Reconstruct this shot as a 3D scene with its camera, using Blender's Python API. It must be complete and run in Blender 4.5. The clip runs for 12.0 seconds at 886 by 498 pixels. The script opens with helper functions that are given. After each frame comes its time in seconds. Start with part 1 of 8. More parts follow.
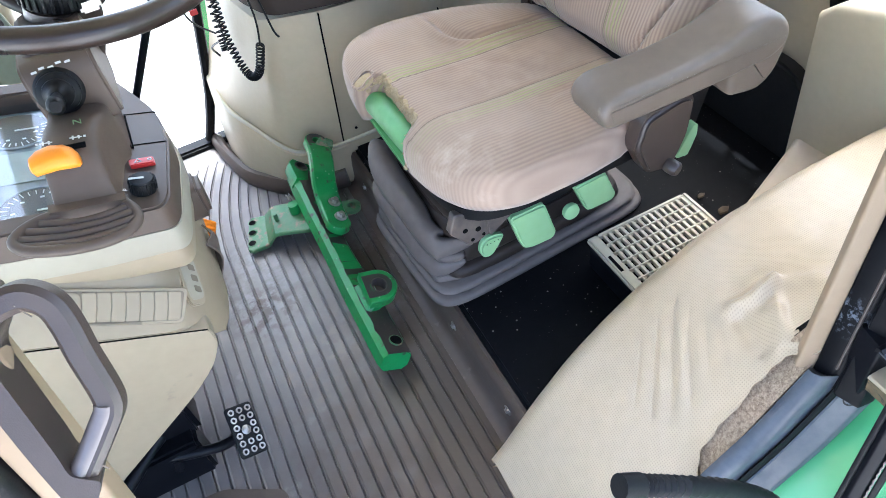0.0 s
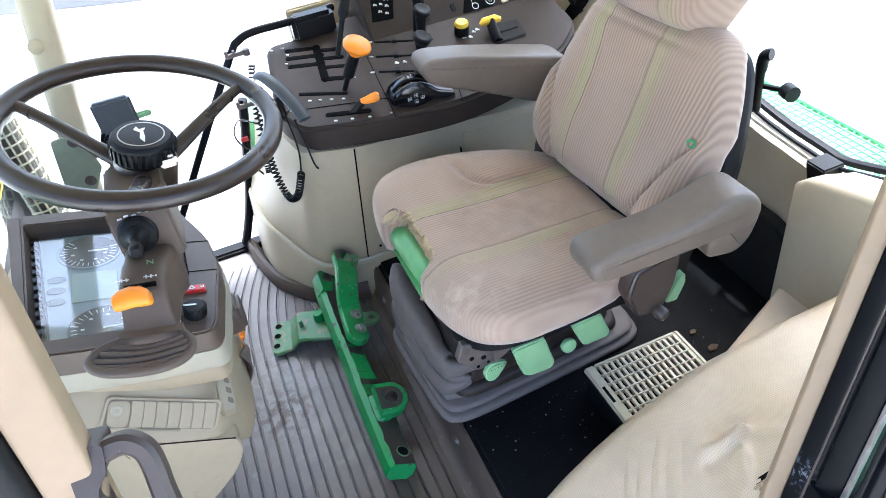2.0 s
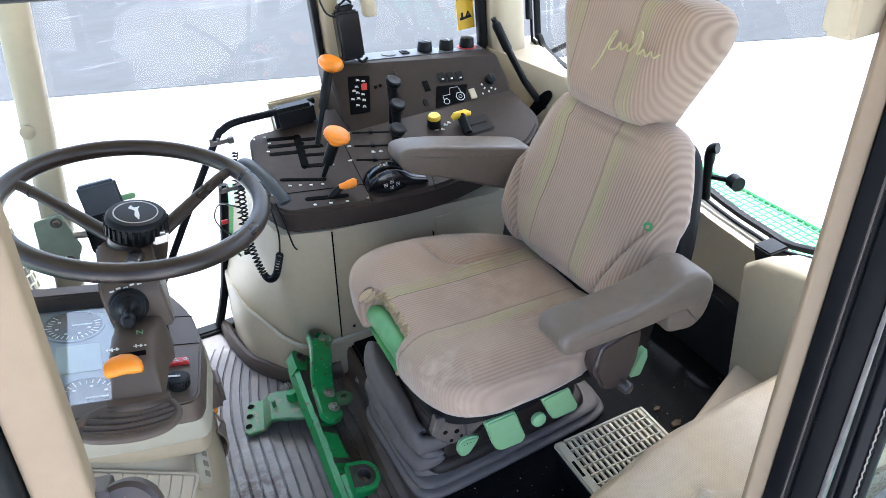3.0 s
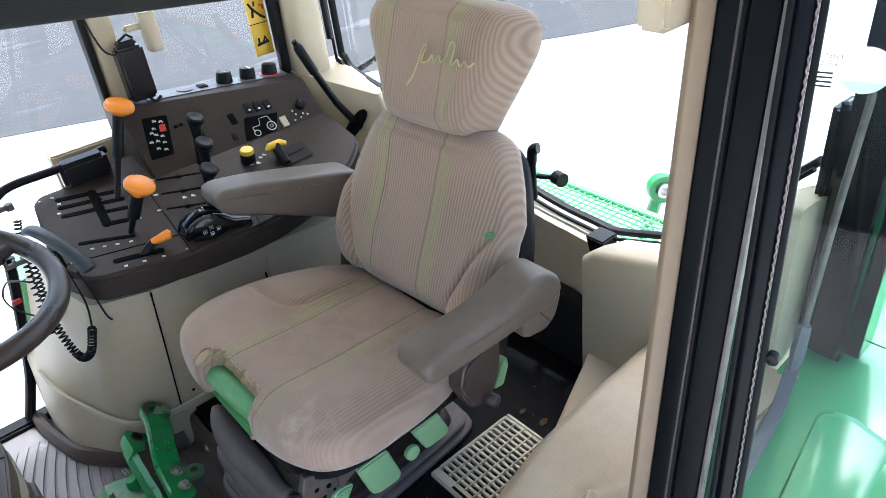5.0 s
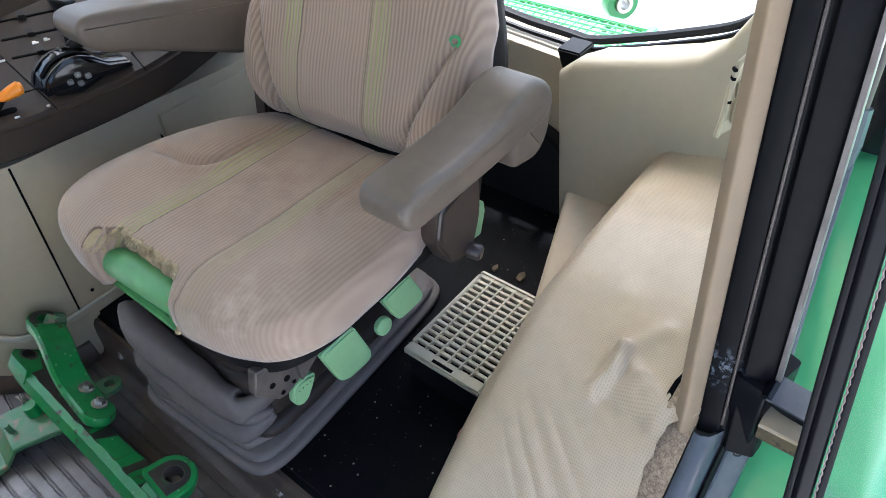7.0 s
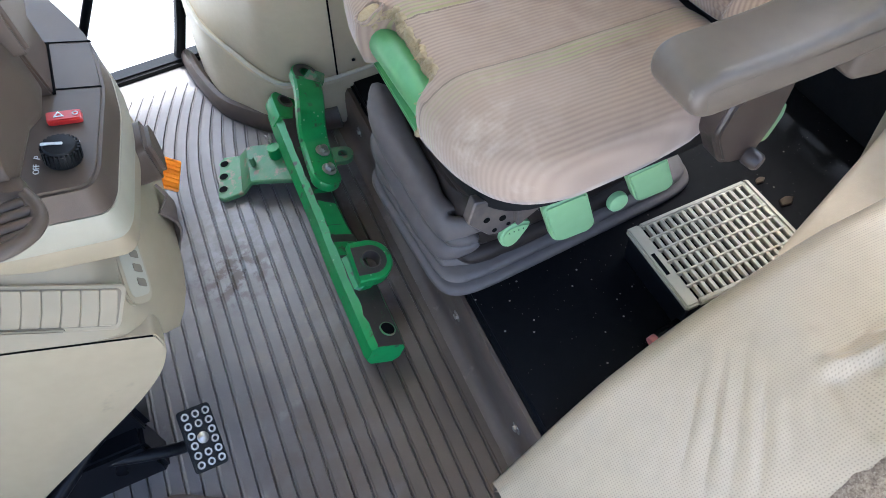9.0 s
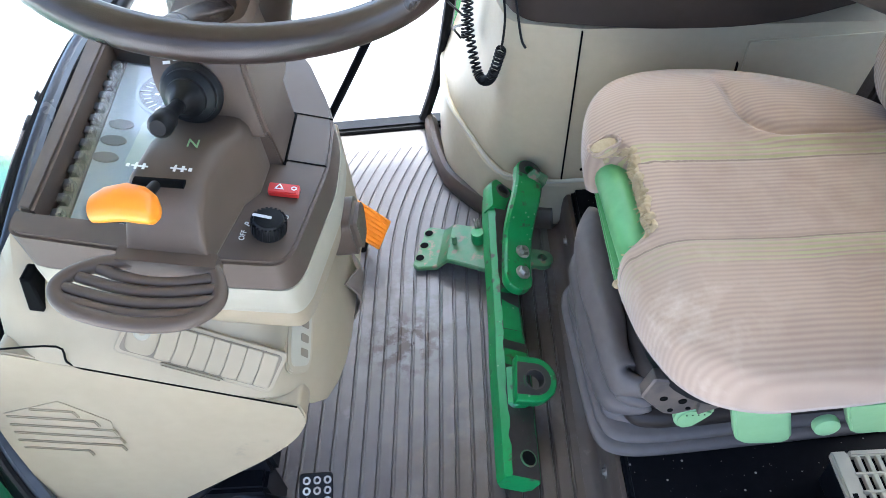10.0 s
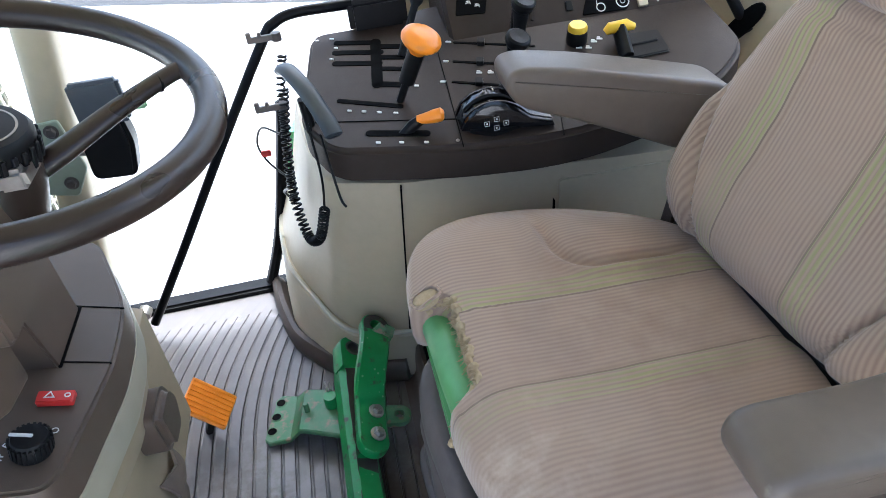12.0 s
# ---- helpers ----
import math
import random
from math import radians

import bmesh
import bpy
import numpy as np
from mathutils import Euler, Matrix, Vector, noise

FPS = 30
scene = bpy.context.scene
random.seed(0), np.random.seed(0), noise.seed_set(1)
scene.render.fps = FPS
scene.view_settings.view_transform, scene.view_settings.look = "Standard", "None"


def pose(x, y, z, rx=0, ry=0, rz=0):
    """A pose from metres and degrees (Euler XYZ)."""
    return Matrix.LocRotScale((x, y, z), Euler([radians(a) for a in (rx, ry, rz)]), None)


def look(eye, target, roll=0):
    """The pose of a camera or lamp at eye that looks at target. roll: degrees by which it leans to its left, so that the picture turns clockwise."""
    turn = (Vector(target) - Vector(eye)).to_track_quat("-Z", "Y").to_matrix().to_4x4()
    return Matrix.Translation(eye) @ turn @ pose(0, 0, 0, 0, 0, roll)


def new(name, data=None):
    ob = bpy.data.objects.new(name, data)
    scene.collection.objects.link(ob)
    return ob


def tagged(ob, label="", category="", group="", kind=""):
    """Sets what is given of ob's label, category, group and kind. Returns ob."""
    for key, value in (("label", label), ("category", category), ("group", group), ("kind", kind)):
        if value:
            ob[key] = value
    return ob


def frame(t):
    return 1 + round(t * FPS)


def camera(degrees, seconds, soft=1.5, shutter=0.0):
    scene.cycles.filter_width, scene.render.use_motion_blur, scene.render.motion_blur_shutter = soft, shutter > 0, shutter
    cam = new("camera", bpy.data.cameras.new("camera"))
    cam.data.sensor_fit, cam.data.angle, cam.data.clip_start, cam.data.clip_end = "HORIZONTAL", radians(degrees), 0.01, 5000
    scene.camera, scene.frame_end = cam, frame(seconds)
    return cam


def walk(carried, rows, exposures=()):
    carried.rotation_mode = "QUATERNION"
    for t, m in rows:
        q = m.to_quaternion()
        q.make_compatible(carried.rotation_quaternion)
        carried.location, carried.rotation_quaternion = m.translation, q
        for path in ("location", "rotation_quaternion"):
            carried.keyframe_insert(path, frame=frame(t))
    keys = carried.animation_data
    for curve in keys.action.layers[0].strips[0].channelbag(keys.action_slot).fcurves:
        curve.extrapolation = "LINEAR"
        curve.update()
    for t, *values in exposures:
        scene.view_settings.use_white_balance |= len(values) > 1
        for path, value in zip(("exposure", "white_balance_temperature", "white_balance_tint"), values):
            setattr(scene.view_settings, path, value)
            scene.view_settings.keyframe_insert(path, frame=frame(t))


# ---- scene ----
cam = camera(64.3, 12.0, 0.7)
PATH = [
    (0, (0.115, 0.088, 1.124), (0.506, 1.398, -0.336), -12.6),
    (0.5, (0.112, 0.07, 1.148), (0.471, 1.396, -0.306), -12.4),
    (1, (0.113, 0.061, 1.181), (0.451, 1.412, -0.254), -11.9),
    (1.5, (0.125, 0.063, 1.23), (0.479, 1.458, -0.159), -11.1),
    (2, (0.123, 0.035, 1.268), (0.56, 1.509, -0.011), -9.2),
    (2.5, (0.102, -0.011, 1.288), (0.644, 1.522, 0.123), -7.2),
    (4.3, (0.077, -0.026, 1.294), (0.806, 1.538, 0.283), -5.6),
    (4.5, (0.086, -0.011, 1.291), (0.884, 1.509, 0.265), -6.1),
    (5, (0.106, 0.051, 1.276), (1.125, 1.38, 0.182), -6.6),
    (5.5, (0.132, 0.094, 1.214), (1.254, 1.314, 0.094), -8.1),
    (6, (0.147, 0.173, 1.128), (1.298, 1.333, -0.026), -10.1),
    (6.5, (0.152, 0.229, 1.093), (1.269, 1.321, -0.155), -9.8),
    (7, (0.142, 0.245, 1.063), (1.179, 1.269, -0.307), -7.6),
    (7.2, (0.14, 0.249, 1.051), (1.127, 1.246, -0.374), -6.6),
    (8.8, (0.152, 0.297, 1.02), (0.58, 1.363, -0.617), -7.5),
    (9, (0.159, 0.315, 1.028), (0.503, 1.439, -0.591), -8.2),
    (9.5, (0.191, 0.366, 1.036), (0.297, 1.635, -0.506), -8.9),
    (10, (0.199, 0.399, 1.047), (0.05, 1.763, -0.409), -8.9),
    (10.5, (0.195, 0.413, 1.044), (-0.087, 1.79, -0.379), -10.0),
    (11, (0.205, 0.421, 1.041), (-0.037, 1.87, -0.317), -9.7),
    (11.5, (0.24, 0.42, 1.051), (0.196, 1.988, -0.19), -7.8),
    (12, (0.288, 0.434, 1.032), (0.494, 2.028, -0.158), -7.1),
]
walk(cam, [(t, look(eye, target, roll)) for t, eye, target, roll in PATH], [(t, stops, warm, 8.6) for t, stops, warm in ((0.0, 3.04, 5580), (1.5, 2.97, 5520), (2.5, 2.64, 5500), (4.5, 2.09, 5540), (5.5, 2.10, 5620), (7.0, 2.32, 5650), (9.0, 2.77, 5520), (10.0, 3.07, 5470), (10.5, 2.92, 5470), (11.5, 2.63, 5460), (12.0, 2.36, 5500))])

# ---- sky, sun ----
SUN_ELEV, SUN_ROT = radians(70), radians(43)
world = bpy.data.worlds.new("sky")
scene.world = world
world.use_nodes = True
wn = world.node_tree
sky = wn.nodes.new("ShaderNodeTexSky")
sky.sky_type = "NISHITA"
sky.sun_disc = False
sky.sun_elevation, sky.sun_rotation = SUN_ELEV, SUN_ROT
sky.air_density, sky.dust_density, sky.ozone_density = 1.0, 7.0, 1.0
wn.nodes["Background"].inputs["Strength"].default_value = 0.15
wn.links.new(sky.outputs[0], wn.nodes["Background"].inputs["Color"])
sun = new("sun", bpy.data.lights.new("sun", "SUN"))
sun.data.energy, sun.data.angle, sun.data.color = 2.2, radians(3), (1.0, 0.98, 0.95)
sun.matrix_world = look((math.sin(SUN_ROT) * 20, math.cos(SUN_ROT) * 20, 20 * math.tan(SUN_ELEV)), (0.4, 1.0, 0.0))


# ---- materials ----
def material(name, col, col2=None, rough=0.5, metal=0.0, big=6.0, small=60.0, mix=0.5, bump=0.15, bump_scale=400.0, rough_var=0.12, spec=0.5, dirt=None, dirt_at=0.62, stretch=None):
    """Two-scale colour variation, a fine bump and an optional dirt layer."""
    m = bpy.data.materials.new(name)
    m.use_nodes = True
    nt = m.node_tree
    b = nt.nodes["Principled BSDF"]
    link = nt.links.new
    co = nt.nodes.new("ShaderNodeTexCoord")
    src = co.outputs["Object"]
    if stretch:
        mp = nt.nodes.new("ShaderNodeMapping")
        mp.inputs["Scale"].default_value = stretch
        link(src, mp.inputs[0])
        src = mp.outputs[0]
    n1, n2, n3 = (nt.nodes.new("ShaderNodeTexNoise") for _ in range(3))
    for n, s, d in ((n1, big, 4), (n2, small, 5), (n3, bump_scale, 3)):
        n.inputs["Scale"].default_value, n.inputs["Detail"].default_value = s, d
        link(src, n.inputs["Vector"])
    add = nt.nodes.new("ShaderNodeMix")
    add.data_type = "FLOAT"
    add.inputs[0].default_value = 0.45
    link(n1.outputs["Fac"], add.inputs[2])
    link(n2.outputs["Fac"], add.inputs[3])
    ramp = nt.nodes.new("ShaderNodeMapRange")
    ramp.inputs[1].default_value, ramp.inputs[2].default_value = 0.35, 0.65
    link(add.outputs[0], ramp.inputs[0])
    cm = nt.nodes.new("ShaderNodeMix")
    cm.data_type = "RGBA"
    col2 = col2 or tuple(c * 0.82 for c in col)
    cm.inputs[6].default_value, cm.inputs[7].default_value = (*col, 1), (*col2, 1)
    link(ramp.outputs[0], cm.inputs[0])
    out = cm.outputs[2]
    if dirt:
        dn = nt.nodes.new("ShaderNodeTexNoise")
        dn.inputs["Scale"].default_value, dn.inputs["Detail"].default_value, dn.inputs["Roughness"].default_value = big * 2.3, 8, 0.65
        link(src, dn.inputs["Vector"])
        dr = nt.nodes.new("ShaderNodeMapRange")
        dr.inputs[1].default_value, dr.inputs[2].default_value = dirt_at, dirt_at + 0.08
        link(dn.outputs["Fac"], dr.inputs[0])
        dm = nt.nodes.new("ShaderNodeMix")
        dm.data_type = "RGBA"
        link(dr.outputs[0], dm.inputs[0])
        link(out, dm.inputs[6])
        dm.inputs[7].default_value = (*dirt, 1)
        out = dm.outputs[2]
    link(out, b.inputs["Base Color"])
    rr = nt.nodes.new("ShaderNodeMapRange")
    rr.inputs[3].default_value, rr.inputs[4].default_value = max(0.02, rough - rough_var), min(1, rough + rough_var)
    link(n1.outputs["Fac"], rr.inputs[0])
    link(rr.outputs[0], b.inputs["Roughness"])
    b.inputs["Metallic"].default_value = metal
    b.inputs["Specular IOR Level"].default_value = spec
    if bump:
        bp = nt.nodes.new("ShaderNodeBump")
        bp.inputs["Strength"].default_value, bp.inputs["Distance"].default_value = bump, 0.0006
        link(n3.outputs["Fac"], bp.inputs["Height"])
        link(bp.outputs[0], b.inputs["Normal"])
    return m


BEIGE = material("beige_plastic", (0.50, 0.425, 0.292), (0.46, 0.39, 0.265), rough=0.48, bump=0.25, bump_scale=900, dirt=(0.36, 0.31, 0.24), dirt_at=0.70)
# dash plastics: tan of their own, darkened further for shade missing at the front
DASH_BEIGE = material("shaded_tan_plastic", (0.315, 0.253, 0.166), (0.285, 0.228, 0.148), rough=0.5, spec=0.35, bump=0.25, bump_scale=900, dirt=(0.235, 0.19, 0.13), dirt_at=0.66)
DASH_LIGHT = material("shaded_greyish_beige", (0.335, 0.30, 0.222), (0.305, 0.272, 0.20), rough=0.48, spec=0.35, bump=0.2, bump_scale=900, dirt=(0.29, 0.25, 0.19), dirt_at=0.68)
BEIGE_LIGHT = material("pale_beige_plastic", (0.53, 0.495, 0.395), (0.49, 0.455, 0.36), rough=0.45, bump=0.2, bump_scale=900)
GRILLE_BEIGE = material("grille_beige_plastic", (0.46, 0.415, 0.30), (0.42, 0.375, 0.27), rough=0.5, bump=0.2, bump_scale=900, dirt=(0.30, 0.25, 0.18), dirt_at=0.64)
VINYL = material("tan_vinyl", (0.50, 0.405, 0.285), (0.45, 0.36, 0.25), rough=0.42, big=5, bump=0.3, bump_scale=700, dirt=(0.40, 0.32, 0.23), dirt_at=0.66)
BROWN = material("dark_brown_plastic", (0.040, 0.0300, 0.0240), (0.033, 0.0245, 0.0195), rough=0.5, spec=0.14, bump=0.35, bump_scale=1200)
BROWN_GREY = material("grey_brown_plastic", (0.058, 0.042, 0.034), (0.047, 0.034, 0.027), rough=0.34, spec=0.45, bump=0.3, bump_scale=1100)
ARM = material("armrest_vinyl", (0.128, 0.100, 0.075), (0.104, 0.081, 0.060), rough=0.44, bump=0.3, bump_scale=1000, dirt=(0.21, 0.18, 0.15), dirt_at=0.64)
DASH_BROWN = material("dash_brown_plastic", (0.094, 0.068, 0.050), (0.080, 0.057, 0.042), rough=0.42, spec=0.3, bump=0.3, bump_scale=1100)
RUBBER = material("black_rubber", (0.007, 0.007, 0.008), (0.012, 0.012, 0.012), spec=0.12, rough=0.5, bump=0.3, bump_scale=500)
BLACK = material("black_plastic", (0.006, 0.006, 0.007), (0.009, 0.009, 0.009), spec=0.18, rough=0.4, bump=0.2, bump_scale=900)
GLOSS_BLACK = material("glossy_black_plastic", (0.007, 0.007, 0.008), (0.010, 0.010, 0.011), rough=0.16, spec=0.5, bump=0.05)
BLACK_PAINT = material("black_painted_steel", (0.004, 0.0045, 0.006), (0.007, 0.007, 0.009), rough=0.32, spec=0.14, bump=0.1, dirt=(0.035, 0.033, 0.03), dirt_at=0.70)
MAT = material("floor_mat_rubber", (0.122, 0.108, 0.101), (0.155, 0.139, 0.132), rough=0.38, big=4, small=25, bump=0.3, bump_scale=300, dirt=(0.24, 0.225, 0.22), dirt_at=0.62)
MAT_BROWN = material("brown_mat_rubber", (0.09, 0.066, 0.05), (0.07, 0.05, 0.038), rough=0.5, big=7, bump=0.3, bump_scale=300, dirt=(0.16, 0.12, 0.09), dirt_at=0.62)
BOOT_RUBBER = material("brown_boot_rubber", (0.036, 0.027, 0.022), (0.028, 0.021, 0.017), rough=0.5, spec=0.25, bump=0.2, bump_scale=500)
BELLOWS = material("bellows_rubber", (0.140, 0.120, 0.110), (0.112, 0.095, 0.086), rough=0.55, spec=0.25, bump=0.2, bump_scale=600, dirt=(0.12, 0.105, 0.095), dirt_at=0.68)
GREEN = material("tractor_green_paint", (0.016, 0.215, 0.048), (0.024, 0.26, 0.065), rough=0.3, big=16, bump=0.25, bump_scale=200, dirt=(0.085, 0.065, 0.042), dirt_at=0.60)
GREEN_WORN = material("worn_green_paint", (0.03, 0.18, 0.055), (0.11, 0.19, 0.095), rough=0.45, big=16, bump=0.3, bump_scale=200, dirt=(0.24, 0.17, 0.11), dirt_at=0.56)
GREEN_BRIGHT = material("bright_green_paint", (0.014, 0.195, 0.042), (0.022, 0.25, 0.062), rough=0.36, big=14, bump=0.35, bump_scale=160, dirt=(0.050, 0.055, 0.028), dirt_at=0.57)
GREEN_GREASY = material("greasy_green_paint", (0.030, 0.026, 0.022), (0.045, 0.036, 0.030), rough=0.38, big=14, bump=0.35, bump_scale=220, dirt=(0.020, 0.16, 0.045), dirt_at=0.60)
GREEN_SEAT = material("seat_frame_green", (0.13, 0.36, 0.13), (0.10, 0.30, 0.10), rough=0.42, big=20)
GREEN_PALE = material("pale_green_plastic", (0.27, 0.46, 0.23), (0.24, 0.42, 0.20), rough=0.42, bump=0.2)
# body green, its base colour lightened to stand in for reflected sky
GREEN_BODY = material("sky_paled_green_paint", (0.105, 0.41, 0.165), (0.115, 0.425, 0.175), rough=0.16, spec=1.0, big=2, bump=0.0)
SLOT = material("slot_black", (0.004, 0.004, 0.004), rough=0.8, bump=0.0, spec=0.05)
STEEL = material("bare_steel", (0.45, 0.43, 0.40), (0.30, 0.27, 0.24), rough=0.35, metal=0.9, big=40)
DARK_STEEL = material("dirty_steel", (0.09, 0.08, 0.075), (0.16, 0.13, 0.11), rough=0.5, metal=0.5, big=40)
ORANGE = material("orange_plastic", (0.85, 0.27, 0.012), (0.80, 0.24, 0.01), rough=0.35, bump=0.1)
YELLOW = material("yellow_plastic", (0.80, 0.52, 0.02), (0.74, 0.47, 0.02), rough=0.4, bump=0.1)
RED = material("red_plastic", (0.55, 0.03, 0.025), (0.48, 0.025, 0.02), rough=0.35, bump=0.1)
WHITE = material("white_print", (0.75, 0.75, 0.72), rough=0.6, bump=0.0)
FOAM = material("yellowed_foam", (0.42, 0.33, 0.195), (0.30, 0.22, 0.12), rough=0.95, big=30, small=200, bump=1.0, bump_scale=250)
BOARD = material("bare_chipboard", (0.43, 0.325, 0.215), (0.16, 0.11, 0.07), rough=0.9, big=190, small=520, bump=1.0, bump_scale=420, dirt=(0.50, 0.40, 0.28), dirt_at=0.6)
CONCRETE = material("yard_concrete", (0.58, 0.57, 0.55), (0.5, 0.49, 0.47), rough=0.85, big=0.6, small=6, bump=0.3, bump_scale=30)


def glass_material(name, tint=(0.9, 0.97, 0.95), gloss=0.06, edge=0.12, haze=0.01):
    """A thin pane: mostly clear, with a faint mirror on top."""
    m = bpy.data.materials.new(name)
    m.use_nodes = True
    nt = m.node_tree
    nt.nodes.remove(nt.nodes["Principled BSDF"])
    tr, gl, mx, lw, pw = (nt.nodes.new(k) for k in ("ShaderNodeBsdfTransparent", "ShaderNodeBsdfGlossy", "ShaderNodeMixShader", "ShaderNodeLayerWeight", "ShaderNodeMath"))
    tr.inputs[0].default_value = (*tint, 1)
    gl.inputs["Roughness"].default_value = haze
    lw.inputs["Blend"].default_value = 0.5
    pw.operation, pw.inputs[1].default_value, pw.inputs[2].default_value = "MULTIPLY_ADD", edge, gloss * 0.5
    nt.links.new(lw.outputs["Facing"], pw.inputs[0])
    nt.links.new(pw.outputs[0], mx.inputs[0])
    nt.links.new(tr.outputs[0], mx.inputs[1])
    nt.links.new(gl.outputs[0], mx.inputs[2])
    nt.links.new(mx.outputs[0], nt.nodes["Material Output"].inputs[0])
    return m


def ragged_blotch(mat, at, radius, col, amount=0.8, scale=40.0, lo=0.5, soft=0.1):
    """A blotch with a ragged outline round one place."""
    nt = mat.node_tree
    b, link = nt.nodes["Principled BSDF"], nt.links.new
    co, ds, ns = nt.nodes.new("ShaderNodeTexCoord"), nt.nodes.new("ShaderNodeVectorMath"), nt.nodes.new("ShaderNodeTexNoise")
    ds.operation, ds.inputs[1].default_value = "DISTANCE", at
    ns.inputs["Scale"].default_value, ns.inputs["Detail"].default_value, ns.inputs["Roughness"].default_value = scale, 6, 0.65
    link(co.outputs["Object"], ds.inputs[0])
    link(co.outputs["Object"], ns.inputs["Vector"])
    near, edge, mul, mx = nt.nodes.new("ShaderNodeMapRange"), nt.nodes.new("ShaderNodeMapRange"), nt.nodes.new("ShaderNodeMath"), nt.nodes.new("ShaderNodeMix")
    near.inputs[1].default_value, near.inputs[2].default_value, near.inputs[3].default_value, near.inputs[4].default_value = 0.0, radius, amount, 0.0
    edge.inputs[1].default_value, edge.inputs[2].default_value = lo, lo + soft
    link(ds.outputs["Value"], near.inputs[0])
    link(ns.outputs["Fac"], edge.inputs[0])
    mul.operation, mx.data_type = "MULTIPLY", "RGBA"
    link(near.outputs[0], mul.inputs[0])
    link(edge.outputs[0], mul.inputs[1])
    link(mul.outputs[0], mx.inputs[0])
    link(b.inputs["Base Color"].links[0].from_socket, mx.inputs[6])
    mx.inputs[7].default_value = (*col, 1)
    link(mx.outputs[2], b.inputs["Base Color"])


# pale and brown blotches; the mat gets browner towards the seat platform
ragged_blotch(MAT, (0.03, 1.22, 0), 0.20, (0.22, 0.21, 0.215), 0.9, 22, 0.46)
ragged_blotch(MAT, (0.02, 1.15, 0), 0.095, (0.045, 0.026, 0.016), 1.6, 38, 0.47)
ragged_blotch(MAT, (0.29, 0.95, 0), 0.26, (0.060, 0.042, 0.030), 1.2, 11, 0.42)
ragged_blotch(MAT, (0.24, 0.62, 0), 0.22, (0.075, 0.054, 0.040), 1.1, 16, 0.44)
ragged_blotch(MAT, (0.10, 0.95, 0), 0.16, (0.20, 0.155, 0.12), 0.8, 18, 0.50)
ragged_blotch(MAT, (0.30, 1.15, 0), 0.20, (0.055, 0.039, 0.030), 1.5, 6, 0.30, 0.12)
ragged_blotch(MAT, (0.31, 0.75, 0), 0.30, (0.080, 0.058, 0.046), 1.3, 7, 0.34, 0.14)
ragged_blotch(MAT, (0.12, 0.55, 0), 0.34, (0.105, 0.080, 0.066), 1.1, 7, 0.36, 0.16)
ragged_blotch(MAT, (0.18, 0.74, 0), 0.30, (0.085, 0.062, 0.048), 0.9, 14, 0.46)
ragged_blotch(MAT, (0.28, 0.72, 0), 0.36, (0.062, 0.044, 0.032), 1.4, 5, 0.30, 0.20)
POST_PAINT = material("scuffed_black_paint", (0.004, 0.0045, 0.0055), (0.008, 0.008, 0.009), rough=0.34, spec=0.08, bump=0.1, dirt=(0.03, 0.03, 0.03), dirt_at=0.72)
ragged_blotch(POST_PAINT, (0.598, 0.350, 0.475), 0.036, (0.16, 0.18, 0.21), 1.6, 130, 0.52)

GLASS = glass_material("window_glass", (0.93, 0.97, 0.96))


